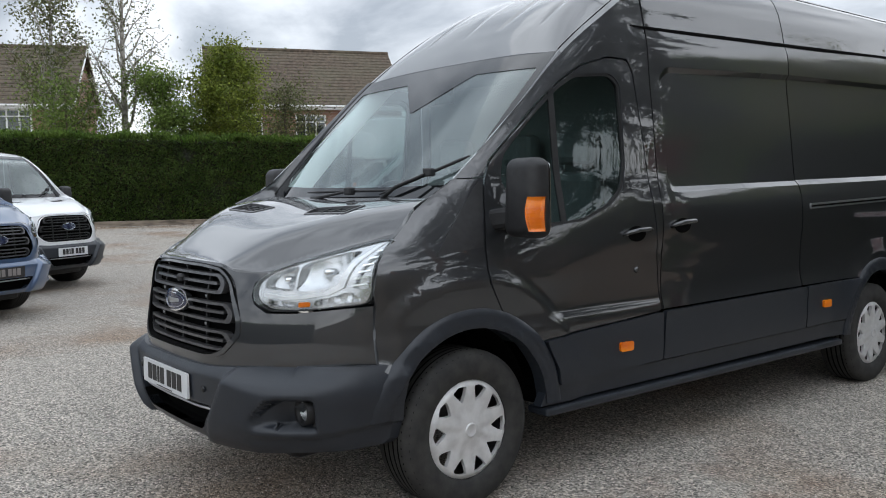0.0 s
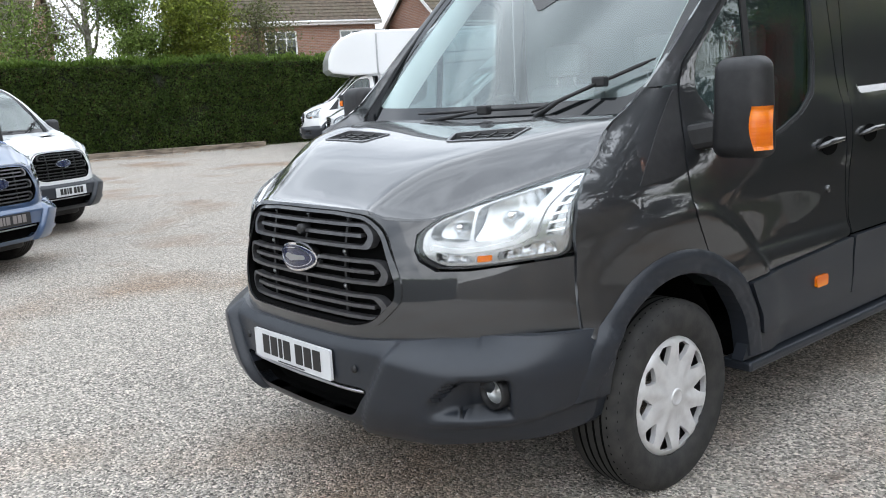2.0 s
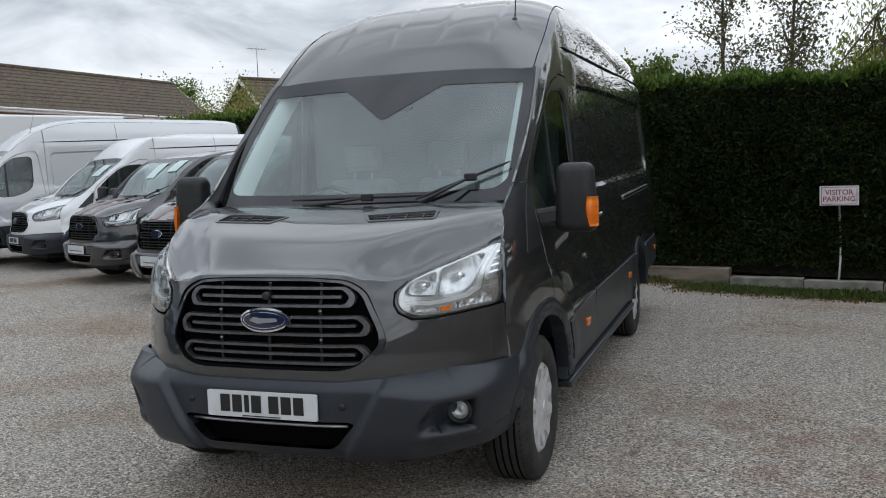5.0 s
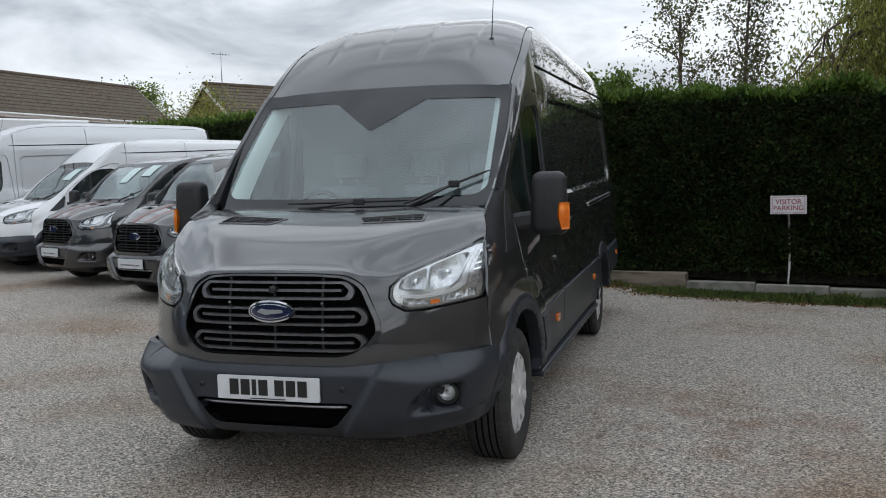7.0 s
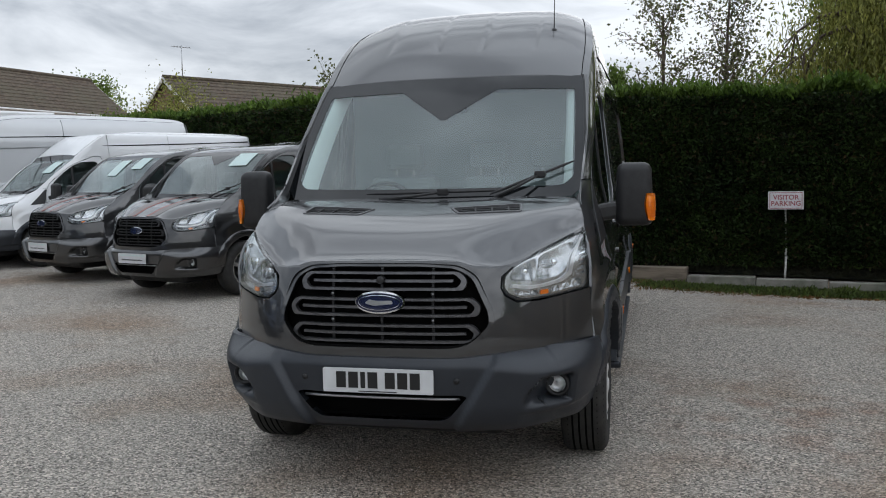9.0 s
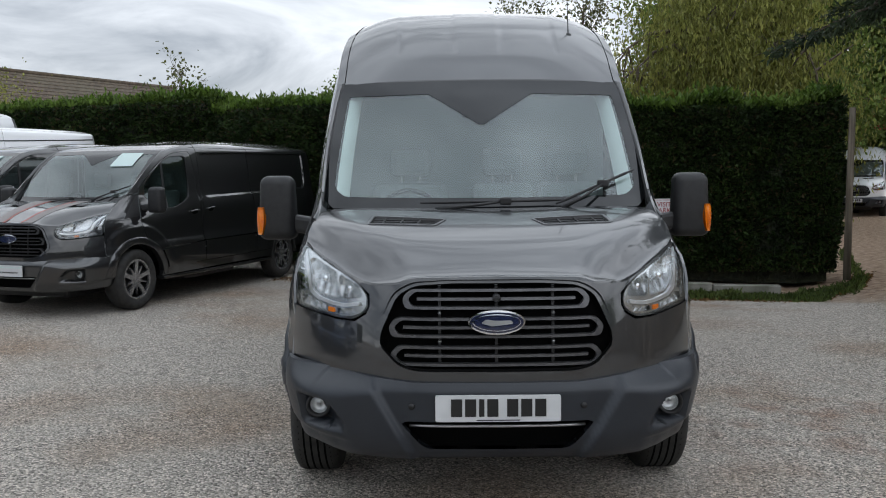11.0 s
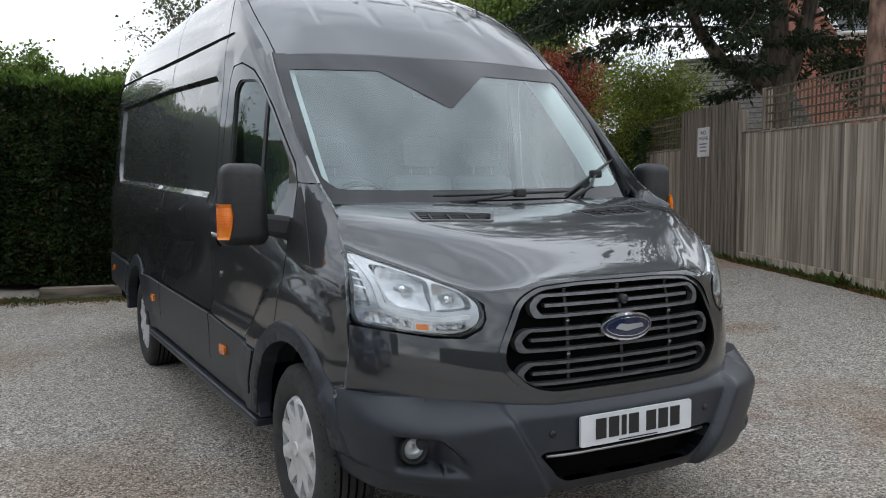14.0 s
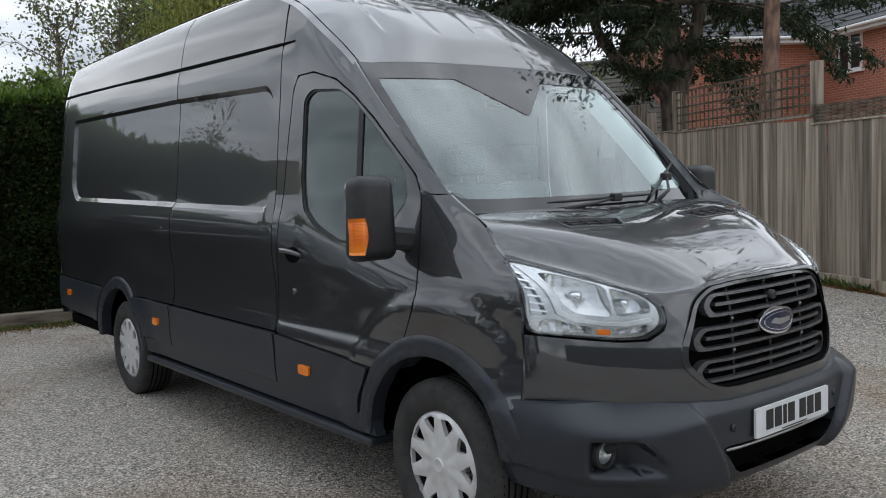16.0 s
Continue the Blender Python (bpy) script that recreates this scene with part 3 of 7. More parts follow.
    # belt moulding and sliding rail
    if sliding:
        panel("door_rail", rounded([(2.80, 1.245), (4.62, 1.295), (4.62, 1.330), (2.80, 1.280)], 0.008), on, M["satin"], body_b, step=0.15, thick=0.01, off=-0.008, **kw)
        # near-black strip laid on the rail: the slot's shade as colour
        panel("rail_slot", [(2.80, 1.256), (4.60, 1.306), (4.60, 1.318), (2.80, 1.268)], on, M["shade_black"], body_b, step=0.15, thick=0.003, off=-0.0105, **kw)
    else:
        panel("pressed_crease", rounded([(2.85, 1.245), (4.25, 1.290), (4.25, 1.312), (2.85, 1.267)], 0.01), on, P, body_b, step=0.15, thick=0.01, off=-0.007, **kw)
    # cladding
    strips = [[(0.415, 0.694), (1.288, 0.743), (1.296, 0.49), (0.515, 0.47), (0.498, 0.55)],
              [(1.312, 0.744), (2.745, 0.756), (2.745, 0.497), (1.304, 0.49)],
              [(2.757, 0.756), (3.43, 0.762), (3.28, 0.62), (3.225, 0.505), (2.757, 0.497)],
              [(4.075, 0.77), (5.42, 0.785), (5.40, 0.53), (4.262, 0.50), (4.225, 0.60)]]
    for q in strips:
        panel("cladding", rounded(q, 0.012, 2), on, M["plastic"], van, step=0.08, thick=0.03, off=-0.014, **kw)
    for cy, lo_a, hi_a in ((0, 5, 172), (3.75, 5, 176)):
        ring = arc(cy, 0.36, 0.522, lo_a, hi_a, 30) + arc(cy, 0.36, 0.436, hi_a, lo_a, 30)
        if cy == 0:
            ring = arc(cy, 0.36, 0.522, lo_a, 170, 29) + arc(cy, 0.36, 0.436, 167, lo_a, 30)

        def lipmap(y, z, cy=cy):
            r = math.hypot(y - cy, z - 0.36)
            k = max(0, min(1, (0.522 - r) / 0.086))
            lip = 0.002 + 0.012 * min(1, k / 0.18) - 0.010 * max(0, k - 0.25) / 0.75 + (0.010 * math.sin((k - 0.72) / 0.28 * math.pi) if k > 0.72 else 0)
            draw = 0.16 * max(0, 0.56 - z) * min(1, max(0, (-0.25 - y) / 0.12)) if cy == 0 else 0
            return (s * (W(y, max(z, 0.47)) + lip - draw), y, z)
        panel("wheel_arch_trim", ring, lipmap, M["plastic"], van, step=0.02, thick=0.07, **kw)
        # liner
        v, f = [], []
        for i in range(19):
            t = radians(6 + 168 * i / 18)
            for xx in (0.87, 0.58):
                v.append((s * xx, cy + 0.445 * math.cos(t), 0.36 + 0.445 * math.sin(t)))
        f = [(2 * i, 2 * i + 1, 2 * i + 3, 2 * i + 2) for i in range(18)]
        mesh_ob("wheel_housing", v, f, M["shade_black"], van)
    # sill and step bar
    sill = [(0.44, 0.475), (3.27, 0.495), (3.25, 0.40), (0.40, 0.385)]
    panel("sill", sill, on, M["plastic"], van, step=0.1, thick=0.05, off=0.0, **kw)
    bm = bmesh.new()
    box(bm, s * 0.90, 0.42, 0.335, s * 1.035, 3.20, 0.375, 0.012)
    part("side_step", bm, M["plastic"], van, "ribbed grey plastic side step")
    # markers and handles
    for y, z in ((0.985, 0.600), (2.985, 0.632), (5.02, 0.672)):
        panel("side_marker", rounded([(y - 0.05, z - 0.024), (y + 0.05, z - 0.024), (y + 0.05, z + 0.024), (y - 0.05, z + 0.024)], 0.015), on, M["amber"], van, step=0.04, thick=0.02, off=-0.026, label="amber side marker lens", **kw)
    spots = [(1.10, 1.165)] + ([(1.47, 1.195)] if sliding else [])
    for y, z in spots:
        # flat near-black oval: painted shade of the hollow behind the handle
        panel("handle_cup", [(y + 0.068 * math.cos(t), z - 0.006 + 0.040 * math.sin(t)) for t in np.linspace(0, 6.1, 16)], on, M["shade_black"], d if y < 1.3 else body_a, step=0.05, thick=0.003, off=-0.004, **kw)
        tube("door_handle", [(s * (W(y, z) - 0.004), y - 0.10, z - 0.012), (s * (W(y, z) + 0.022), y - 0.085, z + 0.002), (s * (W(y, z) + 0.034), y - 0.02, z + 0.014), (s * (W(y, z) + 0.034), y + 0.06, z + 0.018), (s * (W(y, z) + 0.02), y + 0.10, z + 0.014), (s * (W(y, z) - 0.004), y + 0.108, z + 0.008)], [0.008, 0.011, 0.012, 0.012, 0.011, 0.008], P, d if y < 1.3 else body_a)
    lathe("lock_barrel", [(0.0, 0.016), (0.008, 0.016), (0.012, 0.010), (0.012, 0.0)], P, d, n=14, place=(s * W(1.1, 0.975), 1.10, 0.975), sign=s)


def mirror_parts(van, s):
    """A long two-part door mirror."""
    bm = bmesh.new()
    box(bm, s * 0.895, 0.145, 1.205, s * 1.06, 0.245, 1.300, 0.022)
    for v in bm.verts:
        v.co.z += 0.03 * (abs(v.co.x) - 0.9) / 0.2
        v.co.y += 0.05 * (abs(v.co.x) - 0.9) / 0.2
    part("mirror_arm", bm, M["black"], van)
    # shell: a rounded box, a little wider below
    cx, cz = 1.118, 1.357
    bm = bmesh.new()
    bmesh.ops.create_cube(bm, size=2)
    for v in bm.verts:
        front = v.co.y < 0
        k = 0.92 if front else 1.0
        v.co = (s * (cx + v.co.x * 0.102 * k * (1 - 0.07 * v.co.z)), 0.148 if front else 0.272, cz + v.co.z * 0.176 * (0.96 if front else 1.0))
    bmesh.ops.recalc_face_normals(bm, faces=bm.faces)
    bmesh.ops.bevel(bm, geom=list(bm.edges), offset=0.045, segments=5, profile=0.5, affect="EDGES")
    bmesh.ops.recalc_face_normals(bm, faces=bm.faces)
    m = part("door_mirror", bm, M["black"], van, "black plastic door mirror with amber indicator", smooth=True)
    panel("mirror_glass", rounded([(cx - 0.08, cz - 0.155), (cx + 0.08, cz - 0.155), (cx + 0.075, cz + 0.155), (cx - 0.075, cz + 0.155)], 0.03), lambda x, z: (s * x, 0.278, z), M["chrome"], m, step=0.2, thick=0.004, inward=(0, -1, 0))
    # amber indicator wrapping the outer lower corner
    prof = [(1.185, 0.149), (1.194, 0.149), (1.204, 0.154), (1.215, 0.166), (1.223, 0.186), (1.228, 0.215)]
    v, f = [], []
    zs = np.linspace(1.215, 1.362, 9)
    for z in zs:
        q = (z - 1.215) / 0.147
        sh = 0.010 * math.sin(q * math.pi) + 0.004
        for n, (x, y) in enumerate(prof):
            v.append((s * (x + 0.3 * sh - 0.012 * math.sin(q * math.pi) * (n == 0) + 0.010 * (1 - q) * (n < 2)), y - sh, z))
    k = len(prof)
    f = [(i * k + j, i * k + j + 1, (i + 1) * k + j + 1, (i + 1) * k + j) for i in range(len(zs) - 1) for j in range(k - 1)]
    v += [(x - s * 0.02, y + 0.03, z) for x, y, z in v]
    o = len(zs) * k
    rim = [i for i in range(k)] + [i * k + k - 1 for i in range(1, len(zs))] + [(len(zs) - 1) * k + i for i in range(k - 2, -1, -1)] + [i * k for i in range(len(zs) - 2, 0, -1)]
    f += [(rim[i], rim[(i + 1) % len(rim)], o + rim[(i + 1) % len(rim)], o + rim[i]) for i in range(len(rim))]
    mesh_ob("indicator", v, f, M["amber"], m, "amber mirror indicator lens", smooth=True)


def lamp_parts(van, s):
    """A headlamp: reflector bowl, bulbs, trim and clear cover."""
    LAMP = rounded([(0.565, 0.935), (0.615, 0.905), (0.70, 0.905), (0.905, 0.935), (0.915, 0.98), (0.906, 1.10), (0.895, 1.207), (0.83, 1.175), (0.70, 1.115), (0.60, 1.065), (0.55, 1.015), (0.548, 0.965)], 0.035)

    def on(x, z):
        return (s * x, F(x, z), z)
    def ring(k):
        return [(0.735 + (x - 0.735) * (1 - k / 0.19), 1.03 + (z - 1.03) * (1 - k / 0.14)) for x, z in LAMP]
    bowl = panel("headlamp", LAMP, lambda x, z: (s * x, F(x, z) + 0.11, z), M["reflector"], van, step=0.04, thick=-0.105, label="clear headlamp with chrome reflectors")
    panel("lamp_rim", LAMP, on, M["black"], bowl, holes=[ring(0.005)], step=0.05, thick=0.02, off=0.004)
    panel("lens_cover", LAMP, on, M["lens"], bowl, step=0.05, thick=0.01, off=0.0).visible_shadow = False
    # chrome mask with the two main chambers, the lower strip and the ribbed outer corner cut out
    inner = rounded([(0.574, 0.996), (0.684, 0.984), (0.687, 1.092), (0.645, 1.076), (0.584, 1.044)], 0.022)
    outer = rounded([(0.692, 0.985), (0.780, 1.000), (0.812, 1.030), (0.830, 1.100), (0.842, 1.150), (0.800, 1.143), (0.694, 1.097)], 0.018)
    strip_a = rounded([(0.600, 0.926), (0.694, 0.920), (0.694, 0.943), (0.650, 0.945), (0.596, 0.956)], 0.008)
    strip_b = rounded([(0.752, 0.928), (0.882, 0.947), (0.874, 0.980), (0.840, 0.984), (0.800, 0.964), (0.752, 0.952)], 0.008)
    corner = rounded([(0.856, 1.000), (0.894, 0.998), (0.892, 1.168), (0.887, 1.170), (0.870, 1.085)], 0.006)
    panel("lamp_mask", ring(0.008), on, M["reflector"], bowl, holes=[inner, outer, strip_a, strip_b, corner], step=0.02, thick=0.05, off=0.020)
    for q, cx, czz in ((inner, 0.632, 1.030), (outer, 0.755, 1.062)):
        panel("lamp_bowl", q, lambda x, z: (s * x, F(x, z) + 0.092 - 8 * ((x - cx) ** 2 + (z - czz) ** 2) + 0.0035 * abs(math.sin(85 * x + 20 * z)), z), M["lamp_bowl"], bowl, step=0.008, thick=-0.01)
        lathe("bulb_shield", [(0.05, 0.015), (0.0, 0.017), (-0.012, 0.012), (-0.014, 0.0)], M["chrome"], bowl, n=14, axis="y", place=(s * cx, F(cx, czz) + 0.055, czz))
    for q in (strip_a, strip_b):
        panel("strip_reflector", q, lambda x, z: (s * x, F(x, z) + 0.05 + 0.012 * math.sin(190 * x) * math.cos(110 * z), z), M["lamp_bowl"], bowl, step=0.010, thick=-0.01)
    panel("corner_reflector", corner, lambda x, z: (s * x, F(x, z) + 0.045, z), M["lamp_bowl"], bowl, step=0.03, thick=-0.01)
    # the hooked running-light bar and the ribs of the corner
    panel("running_light", rounded([(0.588, 0.966), (0.660, 0.953), (0.720, 0.957), (0.800, 0.974), (0.838, 1.002), (0.852, 1.085), (0.880, 1.178), (0.868, 1.174), (0.838, 1.090), (0.823, 1.016), (0.790, 0.988), (0.715, 0.970), (0.660, 0.967), (0.588, 0.980)], 0.004), on, M["lamp_silver"], bowl, step=0.03, thick=0.02, off=0.008)
    for k in range(6):
        z = 1.008 + 0.027 * k
        panel("side_rib", [(0.858 + 0.004 * k, z), (0.894, z + 0.008), (0.894, z + 0.015), (0.858 + 0.004 * k, z + 0.007)], on, M["chrome"], bowl, step=0.05, thick=0.012, off=0.014)
    panel("lamp_indicator", rounded([(0.706, 0.922), (0.740, 0.925), (0.740, 0.945), (0.706, 0.943)], 0.006), on, M["amber"], bowl, step=0.05, thick=0.02, off=0.016)


def nose_parts(van, P, plate_text=True, badge=True):
    def on(x, z):
        return (x, F(x, z), z)
    kw = dict(inward=(0, 1, 0))
    # bonnet
    right = [(0.0, -0.872), (0.20, -0.868), (0.34, -0.855), (0.42, -0.835), (0.50, -0.785), (0.57, -0.735), (0.66, -0.650), (0.76, -0.525), (0.84, -0.405), (0.880, -0.330), (0.878, -0.285), (0.853, -0.21), (0.836, -0.13), (0.78, -0.075), (0.5, -0.055), (0.0, -0.045)]
    out = right + [(-x, y) for x, y in right[-2:0:-1]]
    vents = []
    for s in (1, -1):
        vents.append(rounded([(s * 0.20, -0.300), (s * 0.565, -0.250), (s * 0.585, -0.385), (s * 0.26, -0.405)], 0.02))
    bn = panel("bonnet", out, lambda x, y: (x, y, HB(x, y)), P, van, holes=vents, step=0.02, thick=0.02, inward=(0, 0.3, -1), soften=0.035)
    for s, v in zip((1, -1), vents):
        c = (sum(p[0] for p in v) / len(v), sum(p[1] for p in v) / len(v))
        g = panel("bonnet_vent", v, lambda x, y: (x, y, HB(x, y)), M["grille_bar"], bn, holes=[[(c[0] + (x - c[0]) * 0.93, c[1] + (y - c[1]) * 0.84) for x, y in v]], step=0.05, thick=0.02, off=-0.004, inward=(0, 0, -1))
        # the shade inside the vent is a near-black sheet
        panel("vent_floor", v, lambda x, y: (x, y, HB(x, y) - 0.02), M["shade_black"], g, step=0.1, thick=0.0, inward=(0, 0, -1))
        for k in range(4):
            yy = -0.385 + 0.028 * k
            panel("vent_slat", [(s * 0.262, yy), (s * 0.575, yy + 0.012), (s * 0.575, yy + 0.022), (s * 0.262, yy + 0.010)], lambda x, y: (x, y, HB(x, y) - 0.006), M["black"], g, step=0.1, thick=0.008, inward=(0, 0, -1))
        for k in range(1, 4):
            x = 0.25 + 0.085 * k
            panel("vent_rib", [(s * (x + 0.012), -0.395), (s * (x + 0.020), -0.395), (s * (x - 0.002), -0.285), (s * (x - 0.010), -0.285)], lambda x, y: (x, y, HB(x, y) - 0.002), M["black"], g, step=0.1, thick=0.01, inward=(0, 0, -1))
    # painted mask round the grille, between the lamps and the bumper
    GR = rounded([(-0.36, 1.075), (-0.20, 1.085), (0.20, 1.085), (0.36, 1.075), (0.44, 1.03), (0.475, 0.95), (0.515, 0.86), (0.52, 0.80), (0.44, 0.715), (0.36, 0.692), (-0.36, 0.692), (-0.44, 0.715), (-0.52, 0.80), (-0.515, 0.86), (-0.475, 0.95), (-0.44, 1.03)], 0.04)
    half = [(0.0, 1.092), (0.34, 1.084), (0.43, 1.060), (0.47, 1.057), (0.54, 1.056), (0.578, 1.063), (0.588, 1.059), (0.541, 1.017), (0.540, 0.965), (0.558, 0.930), (0.610, 0.897), (0.70, 0.897), (0.918, 0.928), (0.926, 0.80), (0.934, 0.690), (0.80, 0.680), (0.62, 0.672), (0.44, 0.660), (0.36, 0.655), (0.0, 0.655)]
    mask = half + [(-x, z) for x, z in half[-2:0:-1]]
    nose_fit = np.polyfit((0.60, 0.70, 0.79, 0.84, 0.90, 1.05, 1.10), (-0.944, -0.943, -0.938, -0.931, -0.919, -0.881, -0.864), 3)

    def nose_y(z):
        return float(np.polyval(nose_fit, z))

    def onn(x, z):
        return (x, nose_y(z) + plan(abs(x)), z)
    panel("nose_panel", mask, lambda x, z: (x, nose_y(z) + plan(abs(x)), z), P, van, holes=[GR], step=0.03, thick=0.02, soften=0.025, **kw)
    # grille, with near-black sheets behind it for the shade of the opening
    g = panel("grille", GR, lambda x, z: (x, F(x, z) + 0.05, z), M["shade_black"], van, step=0.08, thick=-0.055, label="dark slatted grille with three framed bars", **kw)
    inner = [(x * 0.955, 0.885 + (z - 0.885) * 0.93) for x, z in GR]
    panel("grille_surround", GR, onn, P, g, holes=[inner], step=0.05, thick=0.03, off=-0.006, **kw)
    panel("grille_gap", inner, onn, M["shade_black"], g, holes=[[(x * 0.95, 0.885 + (z - 0.885) * 0.90) for x, z in GR]], step=0.05, thick=0.03, off=0.002, **kw)
    for z, w in ((1.005, 0.385), (0.885, 0.445), (0.765, 0.44)):
        frame_out = rounded([(-w, z - 0.042), (w, z - 0.042), (w + 0.015, z), (w - 0.02, z + 0.042), (-w + 0.02, z + 0.042), (-w - 0.015, z)], 0.025)
        frame_in = rounded([(-w + 0.030, z - 0.031), (w - 0.030, z - 0.031), (w - 0.010, z), (w - 0.042, z + 0.031), (-w + 0.042, z + 0.031), (-w + 0.010, z)], 0.014)
        b = panel("grille_bar", frame_out, on, M["grille_bar"], g, holes=[frame_in], step=0.05, thick=0.03, off=0.004, **kw)
        panel("slat", [(-w + 0.05, z - 0.006), (w - 0.05, z - 0.006), (w - 0.05, z + 0.006), (-w + 0.05, z + 0.006)], on, M["grille_bar"], b, step=0.1, thick=0.02, off=0.012, **kw)
    for x in (-0.24, 0.0, 0.24):
        panel("grille_stay", [(x - 0.006, 0.72), (x + 0.006, 0.72), (x + 0.006, 1.06), (x - 0.006, 1.06)], on, M["black"], g, step=0.1, thick=0.012, off=0.03, **kw)
    for x, y0 in ((-0.24, 1.062), (0.0, 1.064), (0.24, 1.062), (-0.24, 0.945), (0.24, 0.945), (-0.24, 0.825), (0.24, 0.825)):
        lathe("grille_clip", [(0.0, 0.008), (-0.004, 0.008), (-0.006, 0.0)], M["satin"], g, n=8, axis="y", place=(x, F(x, y0) + 0.028, y0))
    lathe("camera_boss", [(0.03, 0.018), (-0.006, 0.018), (-0.012, 0.012), (-0.010, 0.0)], M["black"], g, n=16, axis="y", place=(0, F(0, 1.01) + 0.004, 1.01))
    if badge:
        def oval(a, b, z, n=36):
            return [(a * math.cos(2 * math.pi * i / n), z + b * math.sin(2 * math.pi * i / n)) for i in range(n)]
        e = panel("badge", oval(0.120, 0.051, 0.912), lambda x, z: (x, F(x, z) - 0.020 + 1.2 * x * x, z), M["chrome"], g, step=0.03, thick=0.03, label="oval badge with chrome rim", **kw)
        panel("badge_face", oval(0.112, 0.0435, 0.912), lambda x, z: (x, F(x, z) - 0.0235 + 1.2 * x * x, z), M["badge"], e, step=0.03, thick=0.004, **kw)
        panel("badge_line", oval(0.101, 0.035, 0.912), lambda x, z: (x, F(x, z) - 0.0250 + 1.2 * x * x, z), M["chrome"], e, holes=[oval(0.098, 0.0325, 0.912)], step=0.03, thick=0.002, **kw)
        panel("badge_mark", rounded([(-0.068, 0.909), (-0.045, 0.926), (-0.01, 0.921), (0.062, 0.921), (0.068, 0.906), (0.02, 0.902), (-0.02, 0.897)], 0.008), lambda x, z: (x, F(x, z) - 0.0250 + 1.2 * x * x, z), M["satin"], e, step=0.03, thick=0.002, **kw)
    # bumper: one skin from wheel arch to wheel arch; u runs along its plan
    px = np.linspace(0, 0.80, 81)
    py = np.array([plan_low(q) for q in px])
    pu = np.concatenate([[0], np.cumsum(np.hypot(np.diff(px), np.diff(py)))])
    U1 = float(pu[-1])
    U2, Y2 = U1 + 0.415, -0.43

    def u_of(x):
        return math.copysign(float(np.interp(abs(x), px, pu)), x)

    def smooth_step(q):
        q = min(max(q, 0), 1)
        return q * q * (3 - 2 * q)

    def base(u, z):
        """Plan point of the bumper's skin."""
        if u <= U1:
            x = float(np.interp(u, pu, px))
            return Vector((x, F(x, min(z, 0.645))))
        zz = min(z, 0.64)
        if u >= U2:
            y = Y2 + (u - U2)
            return Vector((W(y, zz), y))
        a, d = Vector((0.80, F(0.80, zz))), Vector((W(Y2, zz), Y2))
        b, c = a + Vector((0.112, 0.100)), d + Vector((-0.022, -0.155))
        t = (u - U1) / (U2 - U1)
        return a * (1 - t) ** 3 + b * 3 * t * (1 - t) ** 2 + c * 3 * t * t * (1 - t) + d * t ** 3

    def onb(u, z):
        """Bumper face: raised blades beside the plate, lamp scoops, a chin below a ledge, a round shoulder."""
        sg, w = (1 if u >= 0 else -1), abs(u)
        p, q = base(w, z), base(w + 0.004, z)
        n = Vector((q.y - p.y, p.x - q.x)).normalized()
        x, end = p.x, smooth_step((w - U1) / (U2 - U1))
        a = x - (0.355 + 0.565 * (z - 0.38))
        blade = smooth_step(a / 0.028) * max(0, 1 - max(0, a - 0.05) / 0.40)
        out = 0.036 * blade
        # scoop round the fog lamp, open towards the middle of the nose
        hh = 0.030 + 0.038 * smooth_step((x - 0.64) / 0.12)
        zc = 0.440 + 0.064 * smooth_step((x - 0.60) / 0.14)
        out -= 0.095 * min(1, max(0, (x - 0.640) / 0.13)) * smooth_step((hh - abs(z - zc)) / 0.016) * smooth_step((0.872 - x) / 0.016)
        # chin below the ledge that runs on to the wheel
        zl = 0.412 + 0.035 * end
        out -= 0.020 * smooth_step((zl - z) / 0.012) * smooth_step((x - 0.60) / 0.10)
        # the corner draws in a little towards the ground
        out -= 0.16 * max(0, 0.56 - z) * smooth_step((x - 0.66) / 0.2)
        zs = 0.625 - 0.045 * smooth_step((x - 0.45) / 0.3)
        t = min(max((z - zs) / (0.690 - zs), 0), 1) ** 1.8
        tuck = (nose_y(0.68) + plan(min(x, 0.80)) + 0.006 - F(min(x, 0.80), 0.645)) * -n.y
        tuck = tuck + (0.022 - tuck) * end if w > U1 else tuck
        out = out * (1 - t) - tuck * t
        p = p + n * out
        return (sg * p.x, p.y, z)
    bh = [(0.0, 0.662), (u_of(0.36), 0.662), (u_of(0.44), 0.668), (u_of(0.62), 0.680), (u_of(0.78), 0.688), (U2 - 0.16, 0.694), (U2 - 0.02, 0.690), (U2 + 0.052, 0.682), (U2 + 0.050, 0.640), (U2 + 0.030, 0.58), (U2 + 0.022, 0.52), (U2 + 0.024, 0.46), (U2 + 0.024, 0.40), (U2 + 0.012, 0.348), (U1 + 0.04, 0.336), (u_of(0.55), 0.328), (0.0, 0.332)]
    bump = bh + [(-x, z) for x, z in bh[-2:0:-1]]
    slot = rounded([(-0.405, 0.490), (-0.38, 0.500), (0.38, 0.500), (0.405, 0.490), (0.325, 0.397), (0.29, 0.377), (-0.29, 0.377), (-0.325, 0.397)], 0.015)
    bp = panel("bumper", bump, onb, M["plastic"], van, holes=[[(u_of(x), z) for x, z in slot]], step=0.013, thick=0.05, label="grey moulded plastic front bumper", **kw)
